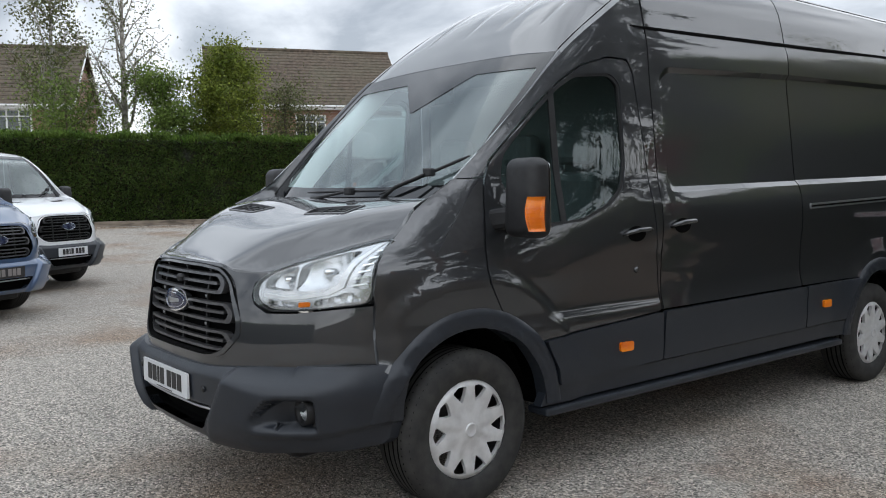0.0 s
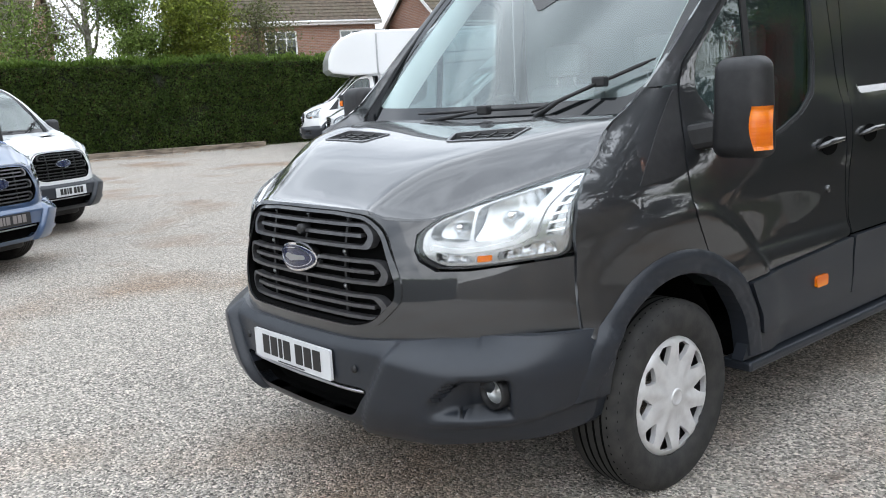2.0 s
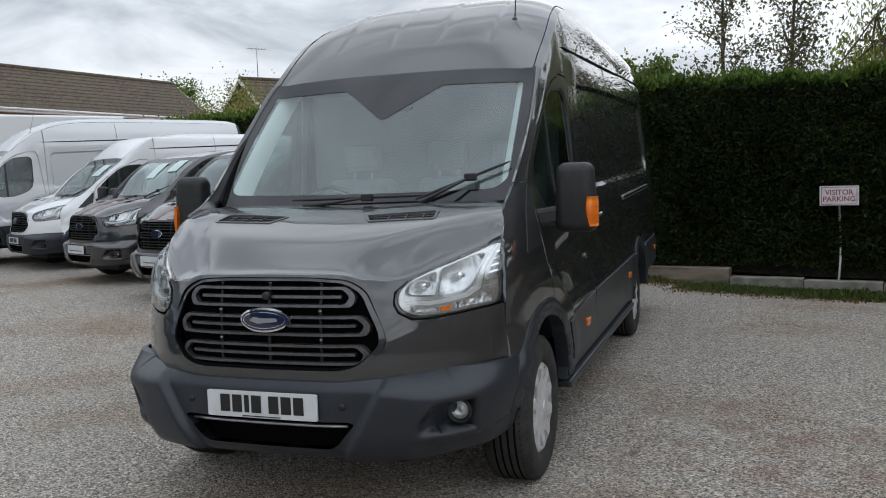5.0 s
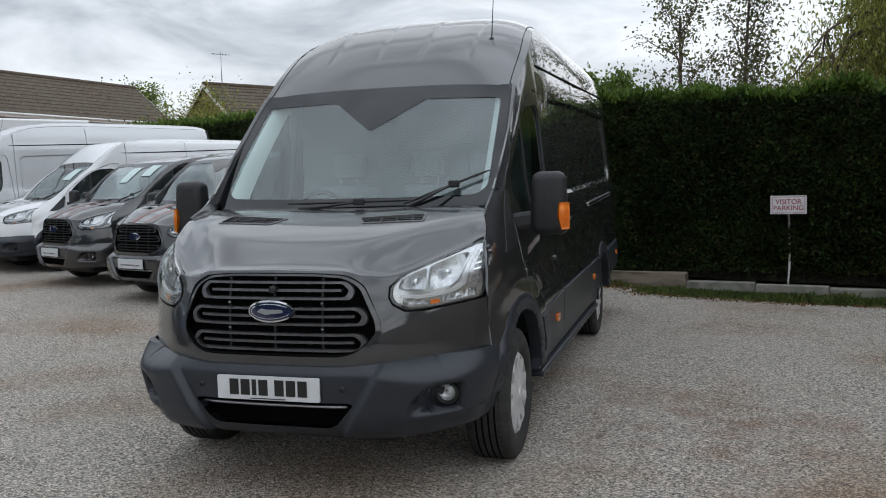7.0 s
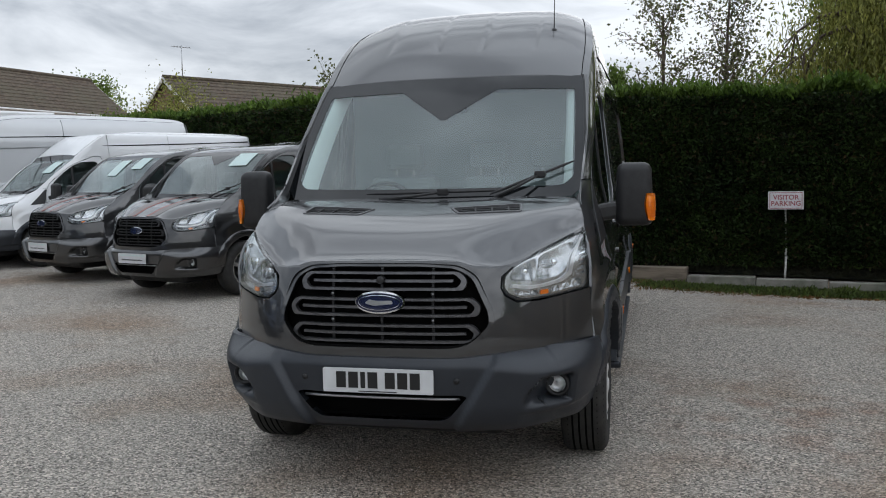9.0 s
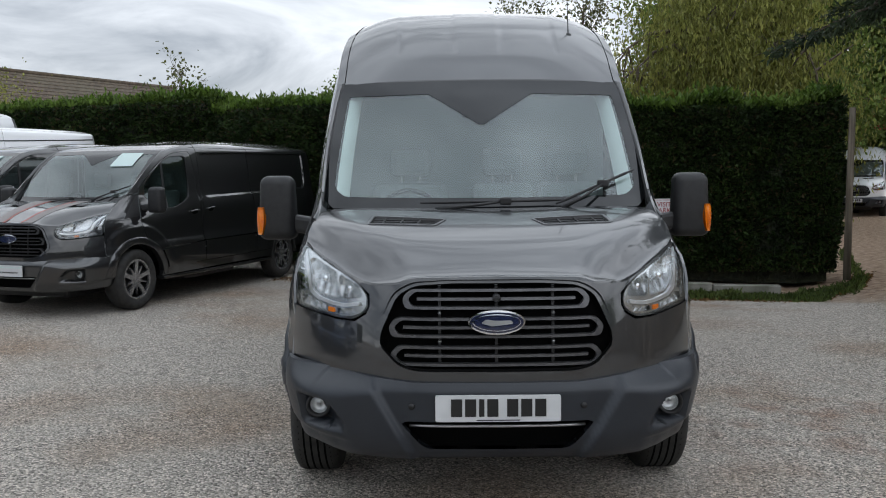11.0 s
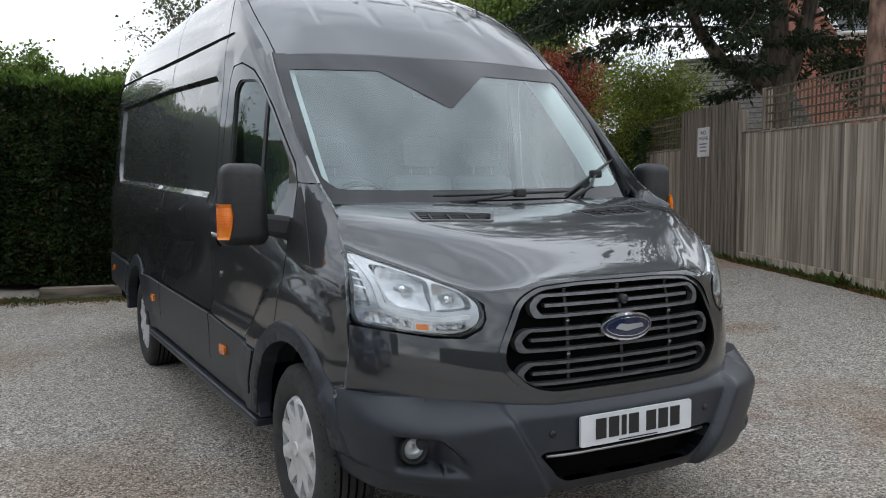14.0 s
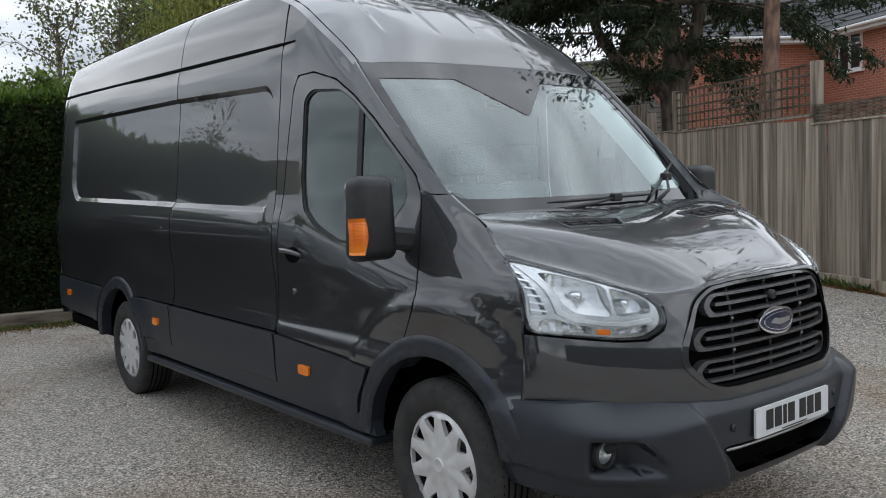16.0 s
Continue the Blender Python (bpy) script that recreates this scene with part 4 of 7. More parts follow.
    for s in (1, -1):
        lx, ly, lz = 0.782, -0.712, 0.512
        for k in range(6):
            zf = lz - 0.058 + 0.021 * k
            panel("fog_fin", [(s * 0.822, zf), (s * 0.868, zf), (s * 0.868, zf + 0.012), (s * 0.822, zf + 0.012)], lambda x, z: (x, ly - 0.025 + 1.05 * (abs(x) - lx), z), M["black"], bp, step=0.05, thick=0.05, **kw)
        panel("fog_bezel", rounded([(s * 0.712, lz - 0.055), (s * 0.872, lz - 0.060), (s * 0.878, lz + 0.062), (s * 0.722, lz + 0.056)], 0.03), lambda x, z: (x, ly + 0.042 + 0.9 * (abs(x) - lx), z), M["black"], bp, step=0.03, thick=0.05, **kw)
        f = lathe("fog_lamp", [(0.06, 0.056), (-0.012, 0.056), (-0.018, 0.050), (-0.006, 0.040), (0.008, 0.037)], M["black"], bp, n=28, axis="y", place=(s * lx, ly, lz))
        lathe("fog_reflector", [(-0.004, 0.039), (0.008, 0.034), (0.016, 0.020), (0.012, 0.008), (0.002, 0.0)], M["lamp_silver"], f, n=24, axis="y", place=(s * lx, ly + 0.004, lz))
        lathe("fog_lens", [(0.0, 0.037), (-0.006, 0.022), (-0.008, 0.0)], M["lens"], f, n=24, axis="y", place=(s * lx, ly + 0.002, lz))
        lathe("parking_sensor", [(0.0, 0.014), (-0.004, 0.013), (-0.004, 0.0)], M["black"], bp, n=16, axis="y", place=(s * 0.36, F(0.36, 0.565) - 0.002, 0.565))
    # near-black sheet that paints the shade in the lower opening
    panel("lower_grille", slot, lambda x, z: (x, F(x, z) + 0.09, z), M["shade_black"], bp, step=0.08, thick=-0.09, **kw)
    tube("lower_grille_bar", [(x, F(x, 0.478) + 0.02, 0.478) for x in np.linspace(-0.37, 0.37, 11)], 0.007, M["satin"], bp)
    # number plate
    pl = panel("number_plate", rounded([(-0.26, 0.506), (0.26, 0.506), (0.26, 0.617), (-0.26, 0.617)], 0.008), lambda x, z: (x, -0.988 + 0.02 * x * x, z), M["plate"], bp, step=0.1, thick=0.01, label="white front number plate with dark bars", **kw)
    x = -0.195
    for k in range(7):
        w = 0.022 if k == 2 else 0.046
        panel("plate_bar", [(x, 0.528), (x + w, 0.528), (x + w, 0.602), (x, 0.602)], lambda x, z: (x, -0.9905 + 0.02 * x * x, z), M["ink"], pl, step=0.2, thick=0.002, **kw)
        x += w + (0.012 if k != 3 else 0.036)
    panel("maker_bar", [(-0.09, 0.511), (0.09, 0.511), (0.09, 0.515), (-0.09, 0.515)], lambda x, z: (x, -0.9905 + 0.02 * x * x, z), M["ink"], pl, step=0.2, thick=0.002, **kw)


def screen_parts(van, P):
    """Windscreen, wipers, scuttle, pillars and roof."""
    halfw = curve((1.33, 0.845), (1.45, 0.850), (1.75, 0.838), (2.0, 0.818), (2.09, 0.80))

    def on(x, z):
        return (x, WS(x, z), z)
    def outline(m, z0, z1, rise=0.018):
        side = [(halfw(z) - m, z) for z in np.linspace(z0 + 0.06, z1 - 0.05, 12)]
        bot = [(x, z0 + 0.014 * (abs(x) / 0.85) ** 2.5) for x in np.linspace(-halfw(z0) + m + 0.05, halfw(z0) - m - 0.05, 17)]
        top = [(x, z1 - rise * (abs(x) / 0.8) ** 2) for x in np.linspace(halfw(z1) - m, -halfw(z1) + m, 17)]
        return bot + side + top + [(-x, z) for x, z in side[::-1]]
    full, clear = outline(0.0, 1.345, 2.085), outline(0.052, 1.405, 2.00)
    clear = rounded(clear, 0.05, 3)
    # dip of the dark border round the mirror
    dip = []
    for x, z in clear:
        if z > 1.9 and abs(x) < 0.30:
            z -= 0.20 * max(0, 1 - abs(x) / 0.30)
        dip.append((x, z))
    ws = panel("windscreen", full, on, M["windscreen"], van, step=0.08, thick=0.006, label="raked windscreen with dark border", inward=(0, 0.7, -0.7))
    ws.visible_shadow = False
    panel("dark_border", full, on, M["frit"], ws, holes=[dip], step=0.05, thick=0.002, off=-0.003, inward=(0, 0.7, -0.7))
    # scuttle
    panel("scuttle", [(-0.86, -0.14), (-0.5, -0.085), (0.0, -0.07), (0.5, -0.085), (0.86, -0.14), (0.84, 0.06), (0.4, 0.0), (0, -0.01), (-0.4, 0.0), (-0.84, 0.06)], lambda x, y: (x, y, HB(x, y) - 0.018), M["black"], van, step=0.08, thick=0.03, inward=(0, 0, -1))
    # wipers
    for x0, a, b, c in ((0.10, (0.10, 1.375), (-0.34, 1.372), (0.42, 1.382)), (0.62, (0.62, 1.46), (0.36, 1.362), (0.80, 1.535))):
        w = tube("wiper_blade", [(x, WS(x, z) - 0.028, z + 0.012) for x, z in (tuple(Vector(b).lerp(Vector(c), k / 8)) for k in range(9))], [0.004] + [0.008] * 7 + [0.004], M["black"], van, sides=6)
        piv = (x0 - 0.36 if x0 < 0.5 else x0 - 0.235, 1.350)
        tube("wiper_arm", [(piv[0], WS(*piv) - 0.03, piv[1]), ((piv[0] + a[0]) / 2, WS((piv[0] + a[0]) / 2, 1.37) - 0.05, (piv[1] + a[1]) / 2 + 0.006), (a[0], WS(*a) - 0.045, a[1] + 0.015)], [0.012, 0.008, 0.006], M["black"], w, sides=8)
        bm = bmesh.new()
        box(bm, a[0] - 0.03, WS(*a) - 0.058, a[1] - 0.004, a[0] + 0.03, WS(*a) - 0.022, a[1] + 0.035, 0.008)
        part("wiper_joint", bm, M["black"], w)
    # screen pillars: from the glass edge round to the flank
    for s in (1, -1):
        zs = np.linspace(1.372, 2.072, 16)
        glass_edge = [(s * halfw(z), WS(halfw(z), z), z) for z in zs]
        corner = [(0.855, -0.207), (0.845, -0.16), (0.834, -0.115), (0.822, -0.07), (0.826, -0.025)]
        inner = [(s * x, y, HB(x, y) + 0.004) for x, y in corner] + glass_edge
        outer_y = [-0.204, -0.165, -0.135, -0.105, -0.07] + list(np.linspace(-0.035, 0.705, 16))
        outer = [(s * W(y, edge_z(y)), y, edge_z(y)) for y in outer_y]
        v, cols = [], 7
        for (a, b) in zip(inner, outer):
            a, b = Vector(a), Vector(b)
            for k in range(cols):
                t = k / (cols - 1)
                bulge = math.sin(t * math.pi) * 0.014
                q = a.lerp(b, t) + Vector((s * 0.5, -0.6, 0.6)) * bulge
                if k == 0:
                    q += Vector((-s * 0.004, 0.012, -0.010))
                v.append(q)
        f = [(i * cols + j, i * cols + j + 1, (i + 1) * cols + j + 1, (i + 1) * cols + j) for i in range(len(inner) - 1) for j in range(cols - 1)]
        mesh_ob("screen_pillar", v, [q if s > 0 else q[::-1] for q in f], P, van)
        strip = []
        for z in np.linspace(1.40, 2.02, 12):
            for dx, dy in ((0.062, 0.020), (0.100, 0.060), (0.120, 0.160)):
                strip.append((s * (halfw(z) - dx), WS(halfw(z) - dx, z) + dy, z))
        mesh_ob("pillar_trim", strip, [(3 * i + j, 3 * i + j + 1, 3 * i + j + 4, 3 * i + j + 3) for i in range(11) for j in range(2)], M["paper"], van)
        tube("screen_seal", [Vector(p) + Vector((s * 0.004, 0.0, 0.0)) for p in glass_edge], 0.007, M["black"], van, sides=6)
    # roof shell, with two wide shallow sunk fields
    ys = [0.0, 0.003, 0.007, 0.014, 0.03, 0.08, 0.15, 0.19, 0.205, 0.22, 0.235, 0.25, 0.30, 0.35, 0.40, 0.45, 0.55, 0.68, 0.82, 1.0, 1.3, 1.7, 2.2, 2.8, 3.4, 4.0, 4.35, 4.55, 4.65, YR - 0.735]
    cols = 141

    def roof_point(u, d):
        yc = 0.735 + d
        ye = 0.705 + d
        y = yc + (ye - yc) * abs(u) ** 2
        ze, xe = edge_z(y), W(y, edge_z(y))
        zc = roof_mid(yc)
        if yc > 5.2:
            zc -= 0.5 * (yc - 5.2) ** 2
        return Vector((u * xe, y, zc + (ze - zc) * abs(u) ** (2.3 + 2.0 * min(1, d / 0.9))))

    def step(a, b, q):
        q = min(max((q - a) / (b - a), 0), 1)
        return q * q * (3 - 2 * q)
    v = []
    for d in ys:
        for j in range(cols):
            q = -1 + 2 * j / (cols - 1)
            u = math.copysign(1 - (1 - abs(q)) ** 1.35, q)
            p = roof_point(u, d)
            a = abs(p.x)
            # the fields' long edges are sharp, their front ends fade out between the corners
            edge = 1 - min(1, min(abs(a - 0.145), abs(a - 0.495)) / 0.10)
            sink = step(0.135, 0.150, a) * (1 - step(0.490, 0.505, a)) * step(0.195, 0.225 + 0.6 * (1 - edge), d) * (1 - step(3.5, 4.2, d))
            tuck = 0.014 if d == 0 else 0.0
            v.append(p + Vector((0, tuck * 0.6, -tuck - 0.005 * sink)))
    f = [(i * cols + j, i * cols + j + 1, (i + 1) * cols + j + 1, (i + 1) * cols + j) for i in range(len(ys) - 1) for j in range(cols - 1)]
    roof = mesh_ob("roof", v, f, P, van)
    # seams between the cap and the flanks, and across the roof
    for s in (1, -1):
        tube("roof_seam", [roof_point(s * 0.945, d) + Vector((0, 0, 0.0005)) for d in np.linspace(0.02, 4.5, 40)], 0.0028, M["shade_black"], roof, sides=6)
    # aerial
    ab = lathe("aerial", [(0.0, 0.026), (0.008, 0.026), (0.020, 0.016), (0.028, 0.008), (0.03, 0.0)], M["black"], roof, n=16, axis="z", place=(0.592, 1.165, 2.405))
    tube("aerial_rod", [(0.592, 1.165, 2.42), (0.592, 1.21, 2.60), (0.592, 1.27, 2.84)], [0.004, 0.003, 0.002], M["black"], ab, sides=6)


def body_rest(van, P):
    """Rear wall, floor and the dark inside."""
    bm = bmesh.new()
    rows = [(z, W(YR - 0.02, z)) for z in np.linspace(0.45, 2.585, 16)]
    vs = [bm.verts.new((x, YR, z)) for z, x in rows] + [bm.verts.new((-x, YR, z)) for z, x in rows[::-1]]
    bm.faces.new(vs)
    part("rear_doors", bm, P, van)
    bm = bmesh.new()
    box(bm, -0.94, 0.50, 0.36, 0.94, 3.25, 0.44)
    box(bm, -0.56, -0.60, 0.36, 0.56, 0.499, 0.44)
    box(bm, -0.60, 3.251, 0.36, 0.60, 4.249, 0.44)
    box(bm, -0.92, 4.25, 0.36, 0.92, YR - 0.05, 0.44)
    part("underbody", bm, M["shade_black"], van)
    # what hangs below the floor
    for nm, x0, y0, z0, x1, y1, z1 in (("engine_tray", -0.52, -0.62, 0.22, 0.52, 0.42, 0.40), ("gearbox_cover", -0.22, 0.42, 0.25, 0.22, 1.25, 0.40), ("fuel_tank", 0.18, 1.15, 0.23, 0.78, 2.45, 0.40), ("exhaust_box", -0.72, 1.55, 0.24, -0.32, 2.35, 0.38), ("rear_axle", -0.80, 3.68, 0.27, 0.80, 3.82, 0.41), ("spare_wheel", -0.34, 4.45, 0.24, 0.34, 5.15, 0.40)):
        bm = bmesh.new()
        box(bm, x0, y0, z0, x1, y1, z1, 0.04)
        part(nm, bm, M["black"], van)
    bm = bmesh.new()
    box(bm, -0.93, YR - 0.1, 0.44, 0.93, YR + 0.10, 0.60, 0.02)
    part("rear_bumper", bm, M["plastic"], van)
    # backing behind the panel gaps
    for s in (1, -1):
        v, f = [], []
        for y, z0, z1 in ((1.24, 0.5, 2.3), (1.38, 0.5, 2.3), (2.64, 0.5, 2.5), (2.78, 0.5, 2.5)):
            v += [(s * (W(y, z) - 0.04), y, z) for z in np.linspace(z0, z1, 12)]
        for a in (0, 24):
            mesh_ob("inner_frame", v[a:a + 24], [(i, i + 1, 13 + i, 12 + i) for i in range(11)], M["shade_black"], van)
        v = [(s * (W(y, z) - 0.02), y, z) for y, z in ((0.02, 0.85), (0.16, 0.85), (0.06, 1.43), (0.20, 1.43))]
        mesh_ob("inner_frame", v, [(0, 1, 3, 2)], M["shade_black"], van)


def cab_parts(van):
    """What shows through the glass."""
    bm = bmesh.new()
    box(bm, -0.86, -0.02, 0.95, 0.86, 0.42, 1.29, 0.06)
    dash = part("dashboard", bm, M["dash"], van, smooth=False)
    bm = bmesh.new()
    box(bm, -0.80, -0.06, 1.2, 0.80, 0.30, 1.325, 0.03)
    part("dash_top", bm, M["dash"], dash)
    bm = bmesh.new()
    box(bm, -0.16, 0.30, 0.95, 0.16, 0.46, 1.32, 0.03)
    part("console", bm, M["black"], dash)
    bm = bmesh.new()
    box(bm, 0.02, 0.10, 1.326, 0.30, 0.22, 1.330)
    part("sticker_card", bm, M["paper"], dash)
    c = Vector((-0.42, 0.52, 1.27))
    tilt = Matrix.Rotation(radians(-28), 3, "X")
    w = tube("steering_wheel", [c + tilt @ Vector((0.19 * math.cos(t), 0, 0.19 * math.sin(t))) for t in np.linspace(0, 2 * math.pi, 29)[:-1]], 0.014, M["black"], van, closed=True)
    for t in (-0.2, math.pi + 0.2, -math.pi / 2):
        tube("wheel_spoke", [c + tilt @ Vector((0.0, -0.02, 0.0)), c + tilt @ Vector((0.19 * math.cos(t), 0, 0.19 * math.sin(t)))], 0.016, M["black"], w, sides=6)
    lathe("wheel_hub", [(-0.03, 0.0), (-0.03, 0.05), (0.02, 0.065), (0.03, 0.0)], M["black"], w, n=16, axis="y", place=tuple(c))
    for x0, x1, n in ((-0.68, -0.18, 1), (-0.05, 0.78, 2)):
        bm = bmesh.new()
        box(bm, x0, 0.62, 0.75, x1, 1.14, 0.95, 0.05)
        seat = part("cab_seat", bm, M["seat"], van)
        wd = (x1 - x0) / n
        for k in range(n):
            bm = bmesh.new()
            box(bm, x0 + wd * k + 0.01, 1.03, 0.92, x0 + wd * (k + 1) - 0.01, 1.15, 1.48, 0.05)
            part("seat_back", bm, M["seat"], seat)
            bm = bmesh.new()
            box(bm, x0 + wd * (k + 0.5) - 0.13, 1.05, 1.52, x0 + wd * (k + 0.5) + 0.13, 1.15, 1.70, 0.04)
            part("headrest", bm, M["seat"], seat)
            for dx in (-0.06, 0.06):
                tube("headrest_post", [(x0 + wd * (k + 0.5) + dx, 1.09, 1.44), (x0 + wd * (k + 0.5) + dx, 1.09, 1.56)], 0.007, M["satin"], seat, sides=6)
    bm = bmesh.new()
    box(bm, -0.83, 1.21, 0.45, 0.83, 1.235, 2.15)
    part("bulkhead", bm, M["bulkhead"], van)
    bm = bmesh.new()
    box(bm, -0.80, 0.80, 2.03, 0.80, 1.25, 2.06)
    part("headlining", bm, M["bulkhead"], van)
    bm = bmesh.new()
    box(bm, -0.11, 0.60, 1.86, 0.11, 0.64, 1.95, 0.012)
    part("interior_mirror", bm, M["black"], van)


COVER_HOLES = []
for k in range(10):
    a = 2 * math.pi * (k + 0.5) / 10
    hw = 0.19 if k % 2 else 0.21
    COVER_HOLES.append(rounded([(0.196 * math.cos(a - hw), 0.196 * math.sin(a - hw)), (0.203 * math.cos(a), 0.203 * math.sin(a)), (0.196 * math.cos(a + hw), 0.196 * math.sin(a + hw)), (0.165 * math.cos(a + 0.15), 0.165 * math.sin(a + 0.15)), (0.126 * math.cos(a), 0.126 * math.sin(a)), (0.165 * math.cos(a - 0.15), 0.165 * math.sin(a - 0.15))], 0.008, 2))


def spoke(a, b):
    """Folded relief of the wheel cover: a ridge along each spoke, a valley towards each window."""
    r, k = math.hypot(a, b), (math.atan2(b, a) * 10 / (2 * math.pi)) % 1
    k = abs(2 * k - 1)
    return 0.009 * (k - 0.5) * min(1, max(0, (r - 0.035) / 0.05)) * min(1, max(0, (0.212 - r) / 0.012))


dish = curve((0, 0.030), (0.03, 0.030), (0.05, 0.026), (0.12, 0.020), (0.19, 0.022), (0.21, 0.018), (0.225, 0.0))


def wheel(van, s, y, x=0.985, R=0.352, turn=0.3, name="wheel"):
    c = (s * (x - 0.118), y, R - 0.008)
    n = 72
    prof = [(-0.105, 0.225), (-0.112, 0.26), (-0.115, 0.30), (-0.108, R - 0.022), (-0.092, R - 0.004), (-0.07, R), (0.07, R), (0.092, R - 0.004), (0.108, R - 0.022), (0.117, 0.31), (0.119, 0.27), (0.112, 0.235), (0.100, 0.222)]
    t = lathe(name, prof, M["rubber"], van, "black tyre on a steel wheel with silver cover", n=n, place=c, sign=s)
    # grooves and cuts are near-black bands on the tread, their shade as colour
    for gx in (-0.05, -0.017, 0.017, 0.05):
        lathe("tread_groove", [(gx - 0.005, R + 0.0006), (gx + 0.005, R + 0.0006)], M["shade_black"], t, n=n, place=c)
    v, f = [], []
    for k in range(64):
        for sd in (-1, 1):
            a0 = 2 * math.pi * (k + (0.5 if sd > 0 else 0)) / 64
            n0 = len(v)
            for (xx, rr, da) in ((0.072, R + 0.0008, 0.0), (0.106, R - 0.020, 0.03), (0.106, R - 0.020, 0.055), (0.072, R + 0.0008, 0.025)):
                v.append((c[0] + sd * (xx + 0.0008), c[1] + rr * math.cos(a0 + da), c[2] + rr * math.sin(a0 + da)))
            f.append((n0, n0 + 1, n0 + 2, n0 + 3))
    tagged(mesh_ob("shoulder_cuts", v, f, M["shade_black"], t, smooth=False), kind="stuff")
    lathe("rim", [(-0.09, 0.222), (0.03, 0.205), (0.07, 0.205), (0.095, 0.220), (0.102, 0.228)], M["black"], t, n=n, place=c, sign=s)
    cs, sn = math.cos(turn), math.sin(turn)
    cov = panel("wheel_cover", [(0.222 * math.cos(a), 0.222 * math.sin(a)) for a in np.linspace(0, 2 * math.pi, 49)[:-1]], lambda a, b: (c[0] + s * (0.085 + dish(math.hypot(a, b)) + spoke(a, b)), c[1] + a * cs - b * sn, c[2] + a * sn + b * cs), M["cover"], t, holes=COVER_HOLES, step=0.016, thick=0.02, inward=(-s, 0, 0), label="silver ten-window wheel cover")
    lathe("cover_cap", [(0.112, 0.033), (0.118, 0.032), (0.120, 0.026), (0.117, 0.022), (0.117, 0.0)], M["cover"], cov, n=20, place=c, sign=s)
    return t


def build_van(P, sliding_side=1):
    van = empty("delivery_van", "dark grey high-roof long panel van parked on gravel", "van", "parked vans")
    nose_parts(van, P)
    screen_parts(van, P)
    for s in (1, -1):
        side_parts(van, s, P, s == sliding_side)
        mirror_parts(van, s)
        lamp_parts(van, s)
        for y, a in ((0.0, 0.3), (3.75, 0.9)):
            wheel(van, s, y, turn=a)
    body_rest(van, P)
    cab_parts(van)
    return van


van = build_van(M["paint_grey"])


# ---------------------------------------------------------------- other vehicles, of the same family as the van
def swapped(mesh, swap):
    for i, m in enumerate(mesh.materials):
        if m in swap:
            mesh.materials[i] = swap[m]


def variant(name, label, category, warp, swap, skip, place, turn, keep=None):
    """A vehicle whose panels are those of the van, reshaped by warp and repainted."""
    top = empty(name, label, category, "parked vans", place, turn)
    made = {van: top}
    for o in van.children_recursive:
        base = o.name.split(".")[0]
        if o.parent not in made or base in skip or (keep and o.parent == van and base not in keep):
            continue
        me = o.data.copy()
        swapped(me, swap)
        co = np.empty(len(me.vertices) * 3)
        me.vertices.foreach_get("co", co)
        co = np.array([warp(*p) for p in co.reshape(-1, 3)])
        me.vertices.foreach_set("co", co.ravel())
        ob = new(base, me)
        ob.parent = made[o.parent]
        if "label" in o:
            ob["label"] = o["label"]
        ob.visible_shadow = o.visible_shadow
        made[o] = ob
    return top


FINE = {"grille_clip", "camera_boss", "tread_groove", "shoulder_cuts", "lock_barrel", "parking_sensor", "strip_reflector", "bulb_shield", "badge_line", "badge_mark", "maker_bar", "headrest_post", "wheel_spoke", "side_rib", "interior_mirror", "sticker_card", "inner_frame", "pillar_trim"}
cz = curve((0, 0), (0.29, 0.25), (0.66, 0.61), (1.09, 1.01), (1.345, 1.215), (1.90, 1.715), (2.09, 1.825), (2.35, 1.89), (2.60, 1.93), (2.74, 2.0))
cy = curve((-1.0, -0.98), (0.0, 0.0), (1.3, 1.28), (3.75, 3.30), (5.46, 4.36))


def custom(x, y, z):
    return (x * 0.965, cy(y), cz(z))


M["alloy"] = grain(material("two_tone_alloy", (0.40, 0.40, 0.41), 0.25, 0.8), [(0.32, 0.32, 0.33), (0.46, 0.46, 0.47)], 30)


def alloy(parent, s, y, x, R):
    """A dark tyre on a two-tone five-spoke alloy wheel."""
    c = (s * (x - 0.11), y, R - 0.006)
    prof = [(-0.10, 0.22), (-0.108, 0.29), (-0.10, R - 0.02), (-0.07, R), (0.07, R), (0.10, R - 0.02), (0.110, 0.29), (0.104, 0.238), (0.095, 0.232)]
    t = lathe("wheel", prof, M["rubber"], parent, "black tyre on a two-tone alloy wheel", n=48, place=c, sign=s)
    lathe("barrel", [(-0.08, 0.228), (0.0, 0.215), (0.095, 0.230)], M["black"], t, n=40, place=c, sign=s)
    lathe("brake_disc", [(-0.02, 0.15), (0.0, 0.15), (0.0, 0.0)], M["black"], t, n=24, place=c, sign=s)
    holes = []
    for k in range(10):
        a = 2 * math.pi * k / 10 + (0.07 if k % 2 else -0.07)
        hw = 0.29 if k % 2 else 0.24
        holes.append(rounded([(0.214 * math.cos(a - hw), 0.214 * math.sin(a - hw)), (0.214 * math.cos(a + hw), 0.214 * math.sin(a + hw)), (0.066 * math.cos(a), 0.066 * math.sin(a))], 0.010, 2))
    panel("spokes", [(0.230 * math.cos(a), 0.230 * math.sin(a)) for a in np.linspace(0, 2 * math.pi, 41)[:-1]], lambda a, b: (c[0] + s * (0.075 + 0.02 * math.hypot(a, b) / 0.23), c[1] + a, c[2] + b), M["alloy"], t, holes=holes, step=0.04, thick=0.03, inward=(-s, 0, 0))
    return t


